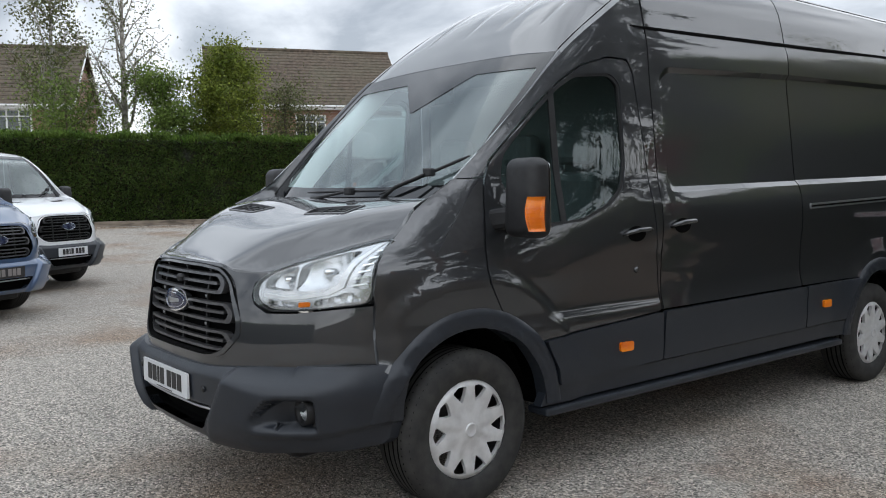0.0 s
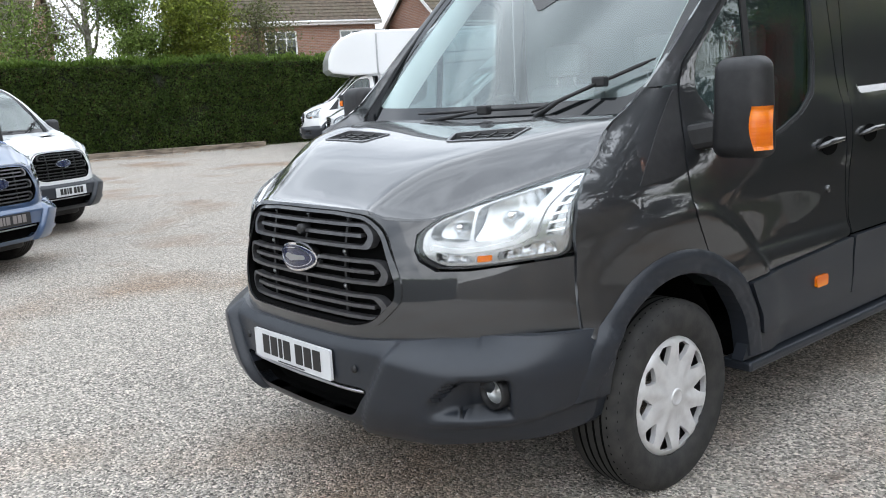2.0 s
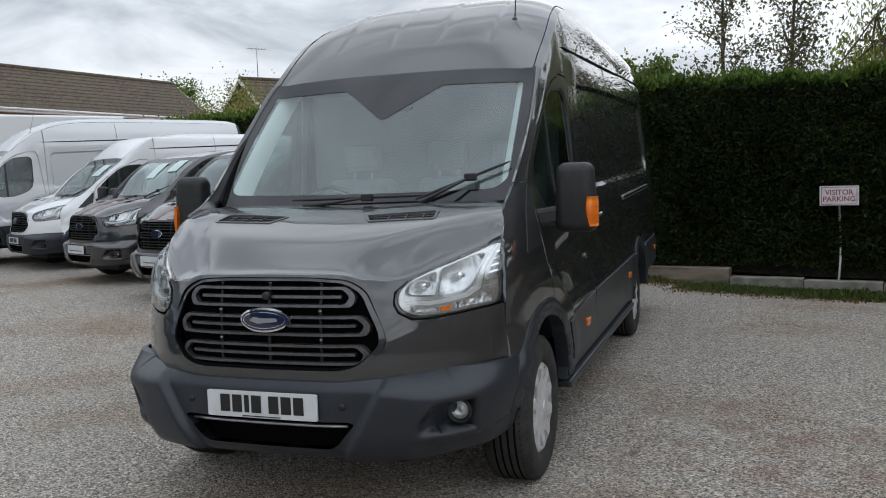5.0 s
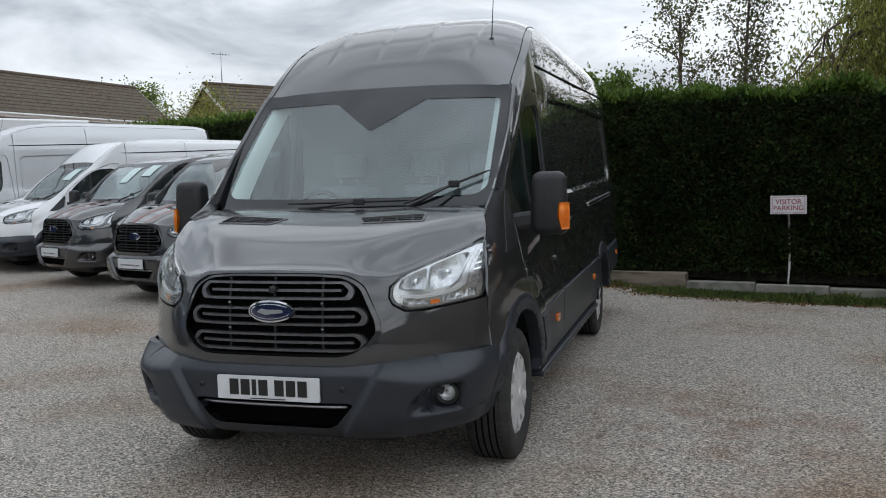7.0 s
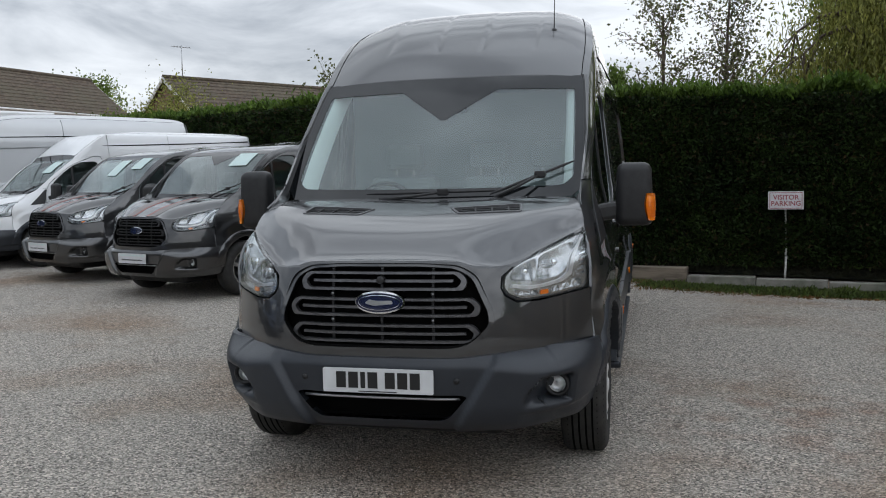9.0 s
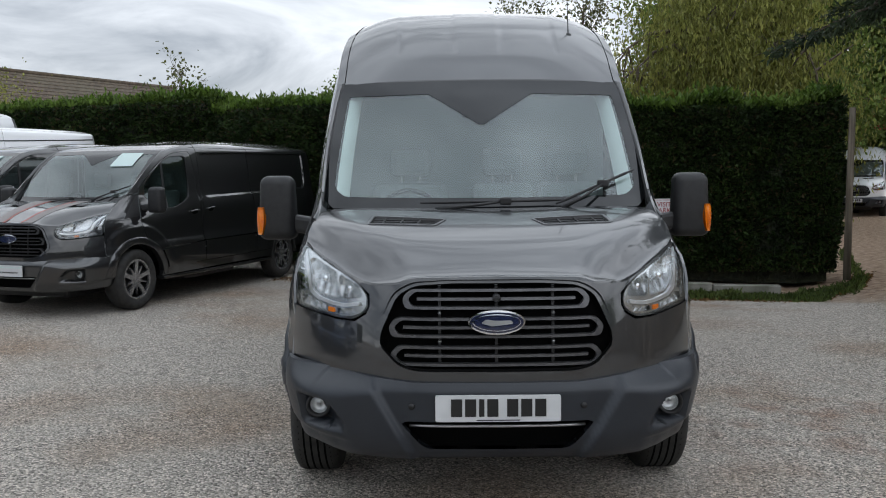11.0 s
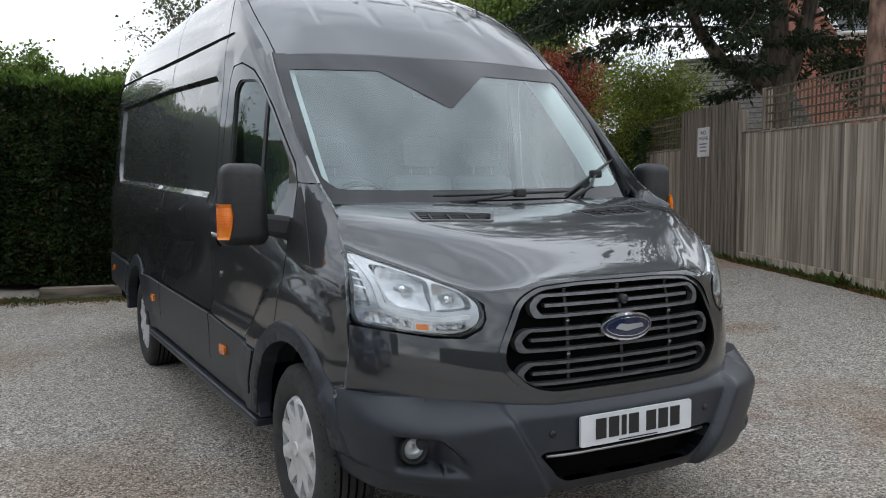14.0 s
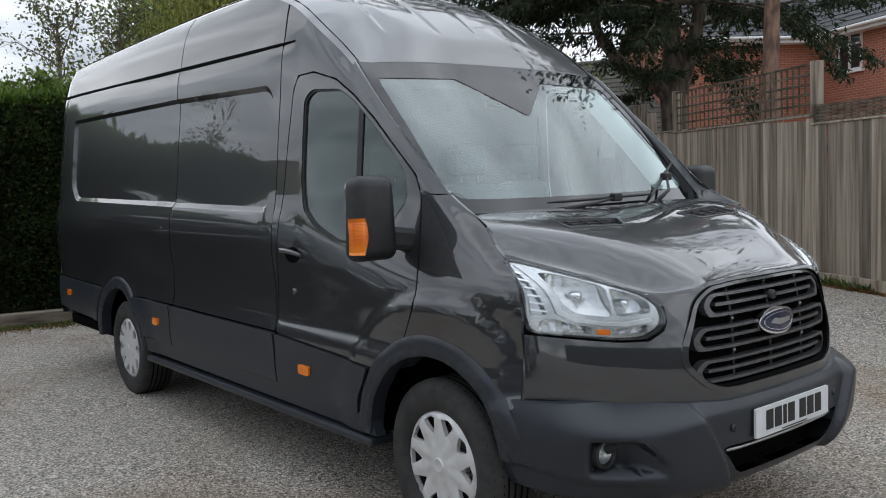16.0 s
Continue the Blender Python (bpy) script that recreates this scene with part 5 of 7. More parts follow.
def add_wheels(top, base_len, x, R, fancy):
    for s in (1, -1):
        for y, a in ((0.0, 0.1), (base_len, 0.7)):
            if fancy:
                alloy(top, s, y, x, R)
            else:
                wheel(top, s, y, x, R, a)


def price_card(top, warp, x0, x1, z0, z1, text=""):
    """A card behind the windscreen."""
    c = panel("price_card", [(x0, z0), (x1, z0), (x1, z1), (x0, z1)], lambda x, z: warp(x, WS(x, z), z), M["card_green"], top, step=0.1, thick=0.002, off=-0.012, inward=(0, 0.7, -0.7), label="pale price card inside the windscreen")
    if text:
        cu = bpy.data.curves.new("price_figures", "FONT")
        cu.body, cu.size, cu.align_x, cu.align_y = text, 0.115, "CENTER", "CENTER"
        cu.materials.append(M["ink"])
        t = new("price_figures", cu)
        t.parent = c
        a, b, p = (Vector(warp(x, WS(x, z), z)) for x, z in ((x1, z0), (x0, z1), (x0, z0)))
        ux, uz = (a - p).normalized(), (b - p).normalized()
        nrm = ux.cross(uz).normalized()
        mid = (a + b) / 2 + nrm * 0.017 + uz * 0.03
        t.matrix_basis = Matrix.Translation(mid) @ Matrix((ux, uz, nrm)).transposed().to_4x4()
    return c


def blank_plate(top, warp):
    panel("dealer_plate", rounded([(-0.26, 0.500), (0.26, 0.500), (0.26, 0.622), (-0.26, 0.622)], 0.008), lambda x, z: warp(x, -1.002, z), M["plate"], top, step=0.2, thick=0.01)
    panel("plate_band", [(-0.24, 0.59), (0.24, 0.59), (0.24, 0.608), (-0.24, 0.608)], lambda x, z: warp(x, -1.005, z), M["card_green"], top, step=0.2, thick=0.002)
    panel("plate_text_bar", [(-0.20, 0.535), (0.20, 0.535), (0.20, 0.552), (-0.20, 0.552)], lambda x, z: warp(x, -1.005, z), M["ink"], top, step=0.2, thick=0.002)


def G(x, y):
    """The height of the ground: a slow rise to the west, a bank along the fence."""
    g = 0.011 * min(max(0.0, -x - 1.0), 25)
    d = ((x - 6.03) * 4.82 - (y - 2.28) * 2.24) / 5.315
    k = min(max((d + 1.9) / 1.7, 0), 1)
    if y > 0.4:
        g += 0.22 * k * k * (3 - 2 * k) * min(1, max(0, (16 - y) / 6)) * min(1, (y - 0.4) / 0.6)
    # a shallow dip before the kerb
    if y > 5.0 and 0.2 < x < 6.0:
        a, b, c = min(1, (y - 5.0) / 2.0), min(1, (x - 0.2) / 1.4), min(1, (6.0 - x) / 1.2)
        g -= (0.06 + 0.025 * max(0, x - 1.0)) * a * a * (3 - 2 * a) * b * c
    return g


P0 = M["paint_grey"]
SK = FINE | {"wheel", "aerial", "indicator"}
# two charcoal sports vans with bonnet stripes
sport = variant("panel_van", "charcoal panel van with red-edged bonnet stripes", "van", custom, {P0: M["paint_black"], M["grille_bar"]: M["black"], M["plastic"]: M["paint_black"], M["reflector"]: M["dark_chrome"]}, SK | {"number_plate", "bonnet_vent", "side_marker", "plate_bar", "door_rail", "rail_slot"}, (-4.60, 5.60, G(-4.6, 5.6)), -18.9)
for x0, x1, m in ((0.16, 0.30, "stripe_grey"), (0.125, 0.155, "stripe_red"), (-0.30, -0.16, "stripe_grey"), (-0.155, -0.125, "stripe_red")):
    panel("bonnet_stripe", [(x0 * 0.9, -0.84), (x1 * 0.9, -0.84), (x1 * 1.35, -0.07), (x0 * 1.35, -0.07)], lambda x, y: custom(x, y, HB(x, y) + 0.004), M[m], sport, step=0.08, thick=0.001, inward=(0, 0, -1))
for s in (1, -1):
    panel("side_stripe", [(1.2, 0.655), (2.9, 0.725), (2.9, 0.738), (1.2, 0.668)], lambda y, z, s=s: custom(s * (W(y, z) + 0.012), y, z), M["satin"], sport, step=0.2, thick=0.002, inward=(-s, 0, 0))
add_wheels(sport, 3.30, 0.955, 0.345, True)
blank_plate(sport, custom)
sport_b = copy_thing(sport, pose(-6.95, 6.97, G(-6.95, 6.97), 0, 0, -24))
price_card(sport, custom, 0.30, 0.62, 1.78, 2.0, "24095")
price_card(sport_b, custom, 0.34, 0.60, 1.76, 1.98)
price_card(sport_b, custom, -0.15, 0.10, 1.66, 1.94)
# white vans of the same make
tall = lambda x, y, z: (x * 0.965, cy(y), cz(z) + 0.34 * min(1, max(0, (z - 2.0) / 0.45)))
white_a = variant("panel_van", "white raised-roof panel van with black grille", "van", tall, {P0: M["paint_white"], M["grille_bar"]: M["black"], M["reflector"]: M["satin"]}, SK | {"bonnet_vent", "side_marker"}, (-9.55, 8.40, G(-9.75, 8.15)), -28.7)
add_wheels(white_a, 3.30, 0.955, 0.340, False)
price_card(white_a, tall, 0.30, 0.62, 1.72, 1.96)
white_b = variant("panel_van", "white mid-size panel van with black grille", "van", custom, {P0: M["paint_white"], M["grille_bar"]: M["black"], M["reflector"]: M["satin"]}, SK | {"bonnet_vent", "side_marker"}, (-9.05, 0.45, G(-9.0, 0.5)), 120)
add_wheels(white_b, 3.30, 0.955, 0.340, False)
blue_van = variant("panel_van", "blue mid-size panel van with dark dealer plate", "van", custom, {P0: M["paint_blue"], M["plastic"]: M["paint_blue"], M["plate"]: M["black"], M["ink"]: M["stripe_grey"]}, SK | {"bonnet_vent", "side_marker"}, (-6.62, -0.90, G(-6.6, -0.9)), 120)
add_wheels(blue_van, 3.30, 0.955, 0.340, False)
# silver twin of the high-roof van
silver = variant("delivery_van", "silver high-roof panel van with amber mirror lamps", "van", lambda x, y, z: (x, y, z), {P0: M["paint_silver"]}, FINE, (-11.95, 8.25, G(-12, 8.5)), -29.5)
price_card(silver, lambda x, y, z: (x, y, z), 0.0, 0.30, 1.58, 1.92)
# box van: the same cab under a white box
CAB = {"bonnet", "nose_panel", "grille", "bumper", "wing", "sail_trim", "door", "windscreen", "scuttle", "wiper_blade", "screen_pillar", "screen_seal", "mirror_arm", "door_mirror", "headlamp", "dashboard", "steering_wheel", "cab_seat", "bulkhead", "wheel", "wheel_housing", "wheel_arch_trim", "underbody"}
luton = variant("box_van", "white box van with a rounded overcab body", "van", lambda x, y, z: (x, y, z), {P0: M["paint_white"]}, FINE, (-19.2, 12.2, G(-19, 12)), -29, keep=CAB)
prof = [(0.02, 2.14), (-0.10, 2.26), (-0.08, 2.55), (0.05, 2.85), (0.30, 3.10), (0.62, 3.24), (1.0, 3.30), (6.2, 3.30), (6.2, 0.95), (1.40, 0.95), (1.36, 1.2), (1.36, 2.05), (0.6, 2.05)]
bm = bmesh.new()
for s in (-1, 1):
    ring = [bm.verts.new((s * 1.06, y, z)) for y, z in prof]
    bm.faces.new(ring if s > 0 else ring[::-1])
bm.verts.ensure_lookup_table()
k = len(prof)
for i in range(k):
    j = (i + 1) % k
    bm.faces.new((bm.verts[i], bm.verts[j], bm.verts[k + j], bm.verts[k + i]))
bmesh.ops.recalc_face_normals(bm, faces=bm.faces)
bmesh.ops.bevel(bm, geom=[e for e in bm.edges if abs(e.verts[0].co.x - e.verts[1].co.x) < 0.01], offset=0.06, segments=3, profile=0.5, affect="EDGES")
luton_box = part("box_body", bm, M["paint_box"], luton, "white box body with overcab")
bm = bmesh.new()
box(bm, 1.062, 1.0, 2.02, 1.075, 6.2, 2.06)
box(bm, 1.062, 1.30, 0.95, 1.075, 1.345, 3.2)
part("box_rail", bm, M["satin"], luton_box)
# vans at the end of the lane
far_van = variant("delivery_van", "white panel van parked at the end of the lane", "van", lambda x, y, z: (x, y, z if z < 1.345 else 1.345 + (z - 1.345) * 0.82), {P0: M["paint_white"]}, FINE | {"wheel", "aerial"}, (14.2, 25.85, 0.0), -28)
add_wheels(far_van, 3.75, 0.985, 0.352, False)
copy_thing(far_van, pose(16.05, 27.65, 0.0, 0, 0, -28))

# ---------------------------------------------------------------- yard materials
def gravel_material():
    m = material("grey_gravel", (0.35, 0.34, 0.32), 0.92)
    nd, ln = m.node_tree.nodes, m.node_tree.links
    b = nd["Principled BSDF"]
    co = nd.new("ShaderNodeTexCoord")
    vo, sx, rp = nd.new("ShaderNodeTexVoronoi"), nd.new("ShaderNodeSeparateColor"), nd.new("ShaderNodeValToRGB")
    vo.inputs["Scale"].default_value = 100
    ln.new(co.outputs["Object"], vo.inputs["Vector"])
    ln.new(vo.outputs["Color"], sx.inputs["Color"])
    ln.new(sx.outputs["Red"], rp.inputs["Fac"])
    e = rp.color_ramp.elements
    e[0].position, e[0].color = 0.0, (0.052, 0.047, 0.042, 1)
    e[1].position, e[1].color = 1.0, (0.90, 0.820, 0.725, 1)
    for p, c in ((0.3, (0.262, 0.238, 0.206, 1)), (0.75, (0.530, 0.478, 0.420, 1))):
        q = e.new(p)
        q.color = c
    # fine dust between the stones
    n1, r1, mx = nd.new("ShaderNodeTexNoise"), nd.new("ShaderNodeValToRGB"), nd.new("ShaderNodeMixRGB")
    n1.inputs["Scale"].default_value, n1.inputs["Detail"].default_value = 1.3, 6
    r1.color_ramp.elements[0].position, r1.color_ramp.elements[1].position = 0.35, 0.70
    r1.color_ramp.elements[0].color, r1.color_ramp.elements[1].color = (0.0, 0.0, 0.0, 1), (0.28, 0.28, 0.28, 1)
    ln.new(co.outputs["Object"], n1.inputs["Vector"])
    ln.new(n1.outputs["Fac"], r1.inputs["Fac"])
    ln.new(r1.outputs["Color"], mx.inputs["Fac"])
    ln.new(rp.outputs["Color"], mx.inputs["Color1"])
    mx.inputs["Color2"].default_value = (0.46, 0.425, 0.365, 1)
    # brown patches where the stone has worn away
    n2, r2, m2 = nd.new("ShaderNodeTexNoise"), nd.new("ShaderNodeValToRGB"), nd.new("ShaderNodeMixRGB")
    n2.inputs["Scale"].default_value, n2.inputs["Detail"].default_value = 0.55, 7
    r2.color_ramp.elements[0].position, r2.color_ramp.elements[1].position = 0.50, 0.68
    r2.color_ramp.elements[0].color, r2.color_ramp.elements[1].color = (0, 0, 0, 1), (0.8, 0.8, 0.8, 1)
    ln.new(co.outputs["Object"], n2.inputs["Vector"])
    ln.new(n2.outputs["Fac"], r2.inputs["Fac"])
    ln.new(r2.outputs["Color"], m2.inputs["Fac"])
    ln.new(mx.outputs["Color"], m2.inputs["Color1"])
    m2.blend_type = "MULTIPLY"
    m2.inputs["Color2"].default_value = (0.70, 0.54, 0.42, 1)
    # reddish earth that has come through beside the front wheel
    ds, mr5, n5, a5, m5 = nd.new("ShaderNodeVectorMath"), nd.new("ShaderNodeMapRange"), nd.new("ShaderNodeTexNoise"), nd.new("ShaderNodeMath"), nd.new("ShaderNodeMixRGB")
    ds.operation, a5.operation, a5.use_clamp, m5.blend_type = "DISTANCE", "MULTIPLY_ADD", True, "MULTIPLY"
    ln.new(co.outputs["Object"], ds.inputs[0])
    ds.inputs[1].default_value = (2.1, 0.7, 0.0)
    mr5.inputs["From Min"].default_value, mr5.inputs["From Max"].default_value = 1.7, 0.1
    ln.new(ds.outputs["Value"], mr5.inputs["Value"])
    n5.inputs["Scale"].default_value, n5.inputs["Detail"].default_value = 2.6, 7
    ln.new(co.outputs["Object"], n5.inputs["Vector"])
    ln.new(n5.outputs["Fac"], a5.inputs[0])
    a5.inputs[1].default_value = 4.0
    a5.inputs[2].default_value = -1.85
    mm5 = nd.new("ShaderNodeMath")
    mm5.operation = "MULTIPLY"
    ln.new(a5.outputs[0], mm5.inputs[0])
    ln.new(mr5.outputs["Result"], mm5.inputs[1])
    ln.new(mm5.outputs[0], m5.inputs["Fac"])
    ln.new(m2.outputs["Color"], m5.inputs["Color1"])
    m5.inputs["Color2"].default_value = (0.62, 0.40, 0.31, 1)
    # earth of the lane beyond the hedge's end
    sp, a1, a2, a3, n3 = nd.new("ShaderNodeSeparateXYZ"), nd.new("ShaderNodeMath"), nd.new("ShaderNodeMath"), nd.new("ShaderNodeMapRange"), nd.new("ShaderNodeTexNoise")
    n3.inputs["Scale"].default_value, n3.inputs["Detail"].default_value = 1.1, 5
    ln.new(co.outputs["Object"], sp.inputs["Vector"])
    ln.new(co.outputs["Object"], n3.inputs["Vector"])
    a1.operation, a2.operation = "MULTIPLY_ADD", "MULTIPLY_ADD"
    ln.new(sp.outputs["X"], a1.inputs[0])
    a1.inputs[1].default_value = 0.75
    ln.new(sp.outputs["Y"], a1.inputs[2])
    ln.new(n3.outputs["Fac"], a2.inputs[0])
    a2.inputs[1].default_value = 4.0
    ln.new(a1.outputs[0], a2.inputs[2])
    a3.inputs["From Min"].default_value, a3.inputs["From Max"].default_value = 11.0, 13.2
    ln.new(a2.outputs[0], a3.inputs["Value"])
    m3 = nd.new("ShaderNodeMixRGB")
    ln.new(a3.outputs["Result"], m3.inputs["Fac"])
    ln.new(m5.outputs["Color"], m3.inputs["Color1"])
    n4, r4 = nd.new("ShaderNodeTexNoise"), nd.new("ShaderNodeValToRGB")
    n4.inputs["Scale"].default_value, n4.inputs["Detail"].default_value = 9, 8
    r4.color_ramp.elements[0].position, r4.color_ramp.elements[1].position = 0.35, 0.68
    r4.color_ramp.elements[0].color, r4.color_ramp.elements[1].color = (0.24, 0.155, 0.10, 1), (0.52, 0.38, 0.27, 1)
    ln.new(co.outputs["Object"], n4.inputs["Vector"])
    ln.new(n4.outputs["Fac"], r4.inputs["Fac"])
    ln.new(r4.outputs["Color"], m3.inputs["Color2"])
    ln.new(m3.outputs["Color"], b.inputs["Base Color"])
    bp, bn = nd.new("ShaderNodeBump"), nd.new("ShaderNodeTexNoise")
    bp.inputs["Strength"].default_value, bp.inputs["Distance"].default_value = 1.0, 0.014
    bp.invert = True
    ln.new(vo.outputs["Distance"], bp.inputs["Height"])
    b2 = nd.new("ShaderNodeBump")
    bn.inputs["Scale"].default_value, bn.inputs["Detail"].default_value = 2.2, 4
    ln.new(co.outputs["Object"], bn.inputs["Vector"])
    ln.new(bn.outputs["Fac"], b2.inputs["Height"])
    b2.inputs["Strength"].default_value, b2.inputs["Distance"].default_value = 0.5, 0.05
    ln.new(bp.outputs["Normal"], b2.inputs["Normal"])
    ln.new(b2.outputs["Normal"], b.inputs["Normal"])
    return m


M["gravel"] = gravel_material()
M["stone"] = island_tint(material("loose_stone", (0.415, 0.383, 0.340), 0.9), 0.22, 2.1)
# almost black: the shade inside the hedges is put into this colour
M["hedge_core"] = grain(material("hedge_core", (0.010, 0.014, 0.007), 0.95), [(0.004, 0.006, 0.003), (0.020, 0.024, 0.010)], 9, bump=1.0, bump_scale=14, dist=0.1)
def leafy(name, dark, light, lo=0.5, hi=1.5, gloss=0.55):
    m = grain(material(name, dark, gloss), [dark, light], 1.6, detail=5, lo=0.32, hi=0.68)
    b = m.node_tree.nodes["Principled BSDF"]
    b.inputs["Subsurface Weight"].default_value = 0.0
    b.inputs["Specular IOR Level"].default_value = 0.3
    island_tint(m, lo, hi)
    # light that comes through the leaf
    nd, ln = m.node_tree.nodes, m.node_tree.links
    tl, mx = nd.new("ShaderNodeBsdfTranslucent"), nd.new("ShaderNodeMixShader")
    mx.inputs["Fac"].default_value = 0.4
    ln.new(b.inputs["Base Color"].links[0].from_socket, tl.inputs["Color"])
    ln.new(b.outputs["BSDF"], mx.inputs[1])
    ln.new(tl.outputs["BSDF"], mx.inputs[2])
    ln.new(mx.outputs["Shader"], nd["Material Output"].inputs["Surface"])
    return m
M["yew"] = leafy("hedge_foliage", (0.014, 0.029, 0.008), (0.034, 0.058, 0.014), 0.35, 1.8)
# the far hedge catches more light; that is put into its leaf colour
M["yew_lit"] = leafy("lighter_hedge_foliage", (0.045, 0.080, 0.016), (0.085, 0.130, 0.030))
M["yew_brown"] = leafy("hedge_brown_growth", (0.045, 0.034, 0.016), (0.085, 0.062, 0.03))
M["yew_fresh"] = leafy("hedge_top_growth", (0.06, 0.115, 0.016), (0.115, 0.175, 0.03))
M["leaf_green"] = leafy("green_leaves", (0.10, 0.155, 0.032), (0.18, 0.245, 0.06))
M["leaf_lime"] = leafy("yellow_green_leaves", (0.10, 0.14, 0.02), (0.19, 0.22, 0.035))
M["leaf_willow"] = leafy("willow_leaves", (0.17, 0.195, 0.045), (0.29, 0.29, 0.08))
M["leaf_red"] = leafy("red_leaves", (0.17, 0.030, 0.024), (0.32, 0.075, 0.05))
M["leaf_cedar"] = leafy("cedar_needles", (0.020, 0.036, 0.018), (0.048, 0.068, 0.032))
M["leaf_sparse"] = leafy("thin_olive_leaves", (0.085, 0.095, 0.04), (0.14, 0.15, 0.06))
M["ivy"] = leafy("ivy_leaves", (0.025, 0.05, 0.016), (0.06, 0.10, 0.03))
M["grass"] = leafy("weeds", (0.05, 0.085, 0.018), (0.12, 0.15, 0.04))
M["litter"] = leafy("dead_leaves", (0.12, 0.06, 0.02), (0.22, 0.13, 0.05))
M["bark"] = grain(material("bark", (0.12, 0.095, 0.075), 0.95), [(0.06, 0.048, 0.038), (0.18, 0.145, 0.115)], 12, bump=0.8, bump_scale=20, dist=0.03, stretch=(1, 1, 0.25))
M["bark_pale"] = grain(material("pale_bark", (0.30, 0.28, 0.25), 0.9), [(0.16, 0.145, 0.125), (0.40, 0.38, 0.34)], 8, bump=0.5, bump_scale=14, dist=0.02)
M["bark_red"] = grain(material("red_bark", (0.20, 0.12, 0.085), 0.95), [(0.10, 0.06, 0.045), (0.28, 0.17, 0.12)], 14, bump=0.8, bump_scale=20, dist=0.03, stretch=(1, 1, 0.3))

# ---------------------------------------------------------------- ground
v = []
xs = [-320, -120, -60, -40, -30] + list(np.arange(-27, 0.1, 1.0)) + list(np.arange(0.3, 12.1, 0.3)) + [13, 15, 18, 24, 40, 100, 320]
ysg = [-320, -100, -40, -15, -8, -4, -2] + list(np.arange(-1, 16.1, 0.5)) + [18, 22, 30, 50, 120, 320]
for x in xs:
    for y in ysg:
        v.append((x, y, G(x, y)))
f = [(i * len(ysg) + j, (i + 1) * len(ysg) + j, (i + 1) * len(ysg) + j + 1, i * len(ysg) + j + 1) for i in range(len(xs) - 1) for j in range(len(ysg) - 1)]
tagged(mesh_ob("ground", v, f, M["gravel"]), "pale grey gravel yard with worn brown patches", "ground", kind="structure")


def quads(name, centre, along, across, mat, parent=None, label="", fold=0.0):
    """Many loose blades: each a kite of four corners at centre, along and across."""
    c, a, w = (np.asarray(q, float) for q in (centre, along, across))
    n = np.cross(a, w)
    n /= np.maximum(1e-9, np.linalg.norm(n, axis=1))[:, None]
    pts = np.stack([c, c + 0.45 * a + w + n * fold, c + a, c + 0.45 * a - w + n * fold], 1).reshape(-1, 3)
    me = bpy.data.meshes.new(name)
    k = len(c)
    me.vertices.add(4 * k)
    me.vertices.foreach_set("co", pts.ravel())
    me.loops.add(4 * k)
    me.loops.foreach_set("vertex_index", np.arange(4 * k, dtype=np.int32))
    me.polygons.add(k)
    me.polygons.foreach_set("loop_start", np.arange(0, 4 * k, 4, dtype=np.int32))
    me.update(calc_edges=True)
    me.materials.append(mat)
    ob = new(name, me)
    ob.parent = parent
    return tagged(ob, label)


rng = np.random.default_rng(5)


def unit(n):
    q = rng.normal(size=(n, 3))
    return q / np.linalg.norm(q, axis=1)[:, None]


# loose stones over the nearer gravel
n = 130000
px = rng.uniform(-6, 6.5, n)
py = rng.uniform(-4.2, 7.0, n)
sz = rng.uniform(0.0025, 0.0062, n) * np.where(rng.random(n) < 0.03, 1.9, 1.0)
pz = np.array([G(a, b) for a, b in zip(px, py)])
base = np.array([(1, 0, -0.2), (-0.5, 0.85, -0.2), (-0.5, -0.85, -0.2), (0.1, 0.1, 0.75)])
ang = rng.uniform(0, 6.28, n)
co = np.empty((n, 4, 3))
sq = rng.uniform(0.6, 1.0, n)
for k in range(4):
    bx, by, bz = base[k]
    co[:, k, 0] = px + sz * (bx * np.cos(ang) - by * np.sin(ang))
    co[:, k, 1] = py + sz * (bx * np.sin(ang) + by * np.cos(ang)) * sq
    co[:, k, 2] = pz + sz * bz
me = bpy.data.meshes.new("loose_stones")
idx = (np.arange(n) * 4)[:, None, None] + np.array([(0, 1, 3), (1, 2, 3), (2, 0, 3)])[None]
me.from_pydata(co.reshape(-1, 3).tolist(), [], idx.reshape(-1, 3).tolist())
me.materials.append(M["stone"])
tagged(new("loose_stones", me), "small grey and pale loose stones on the gravel", "gravel", kind="stuff")


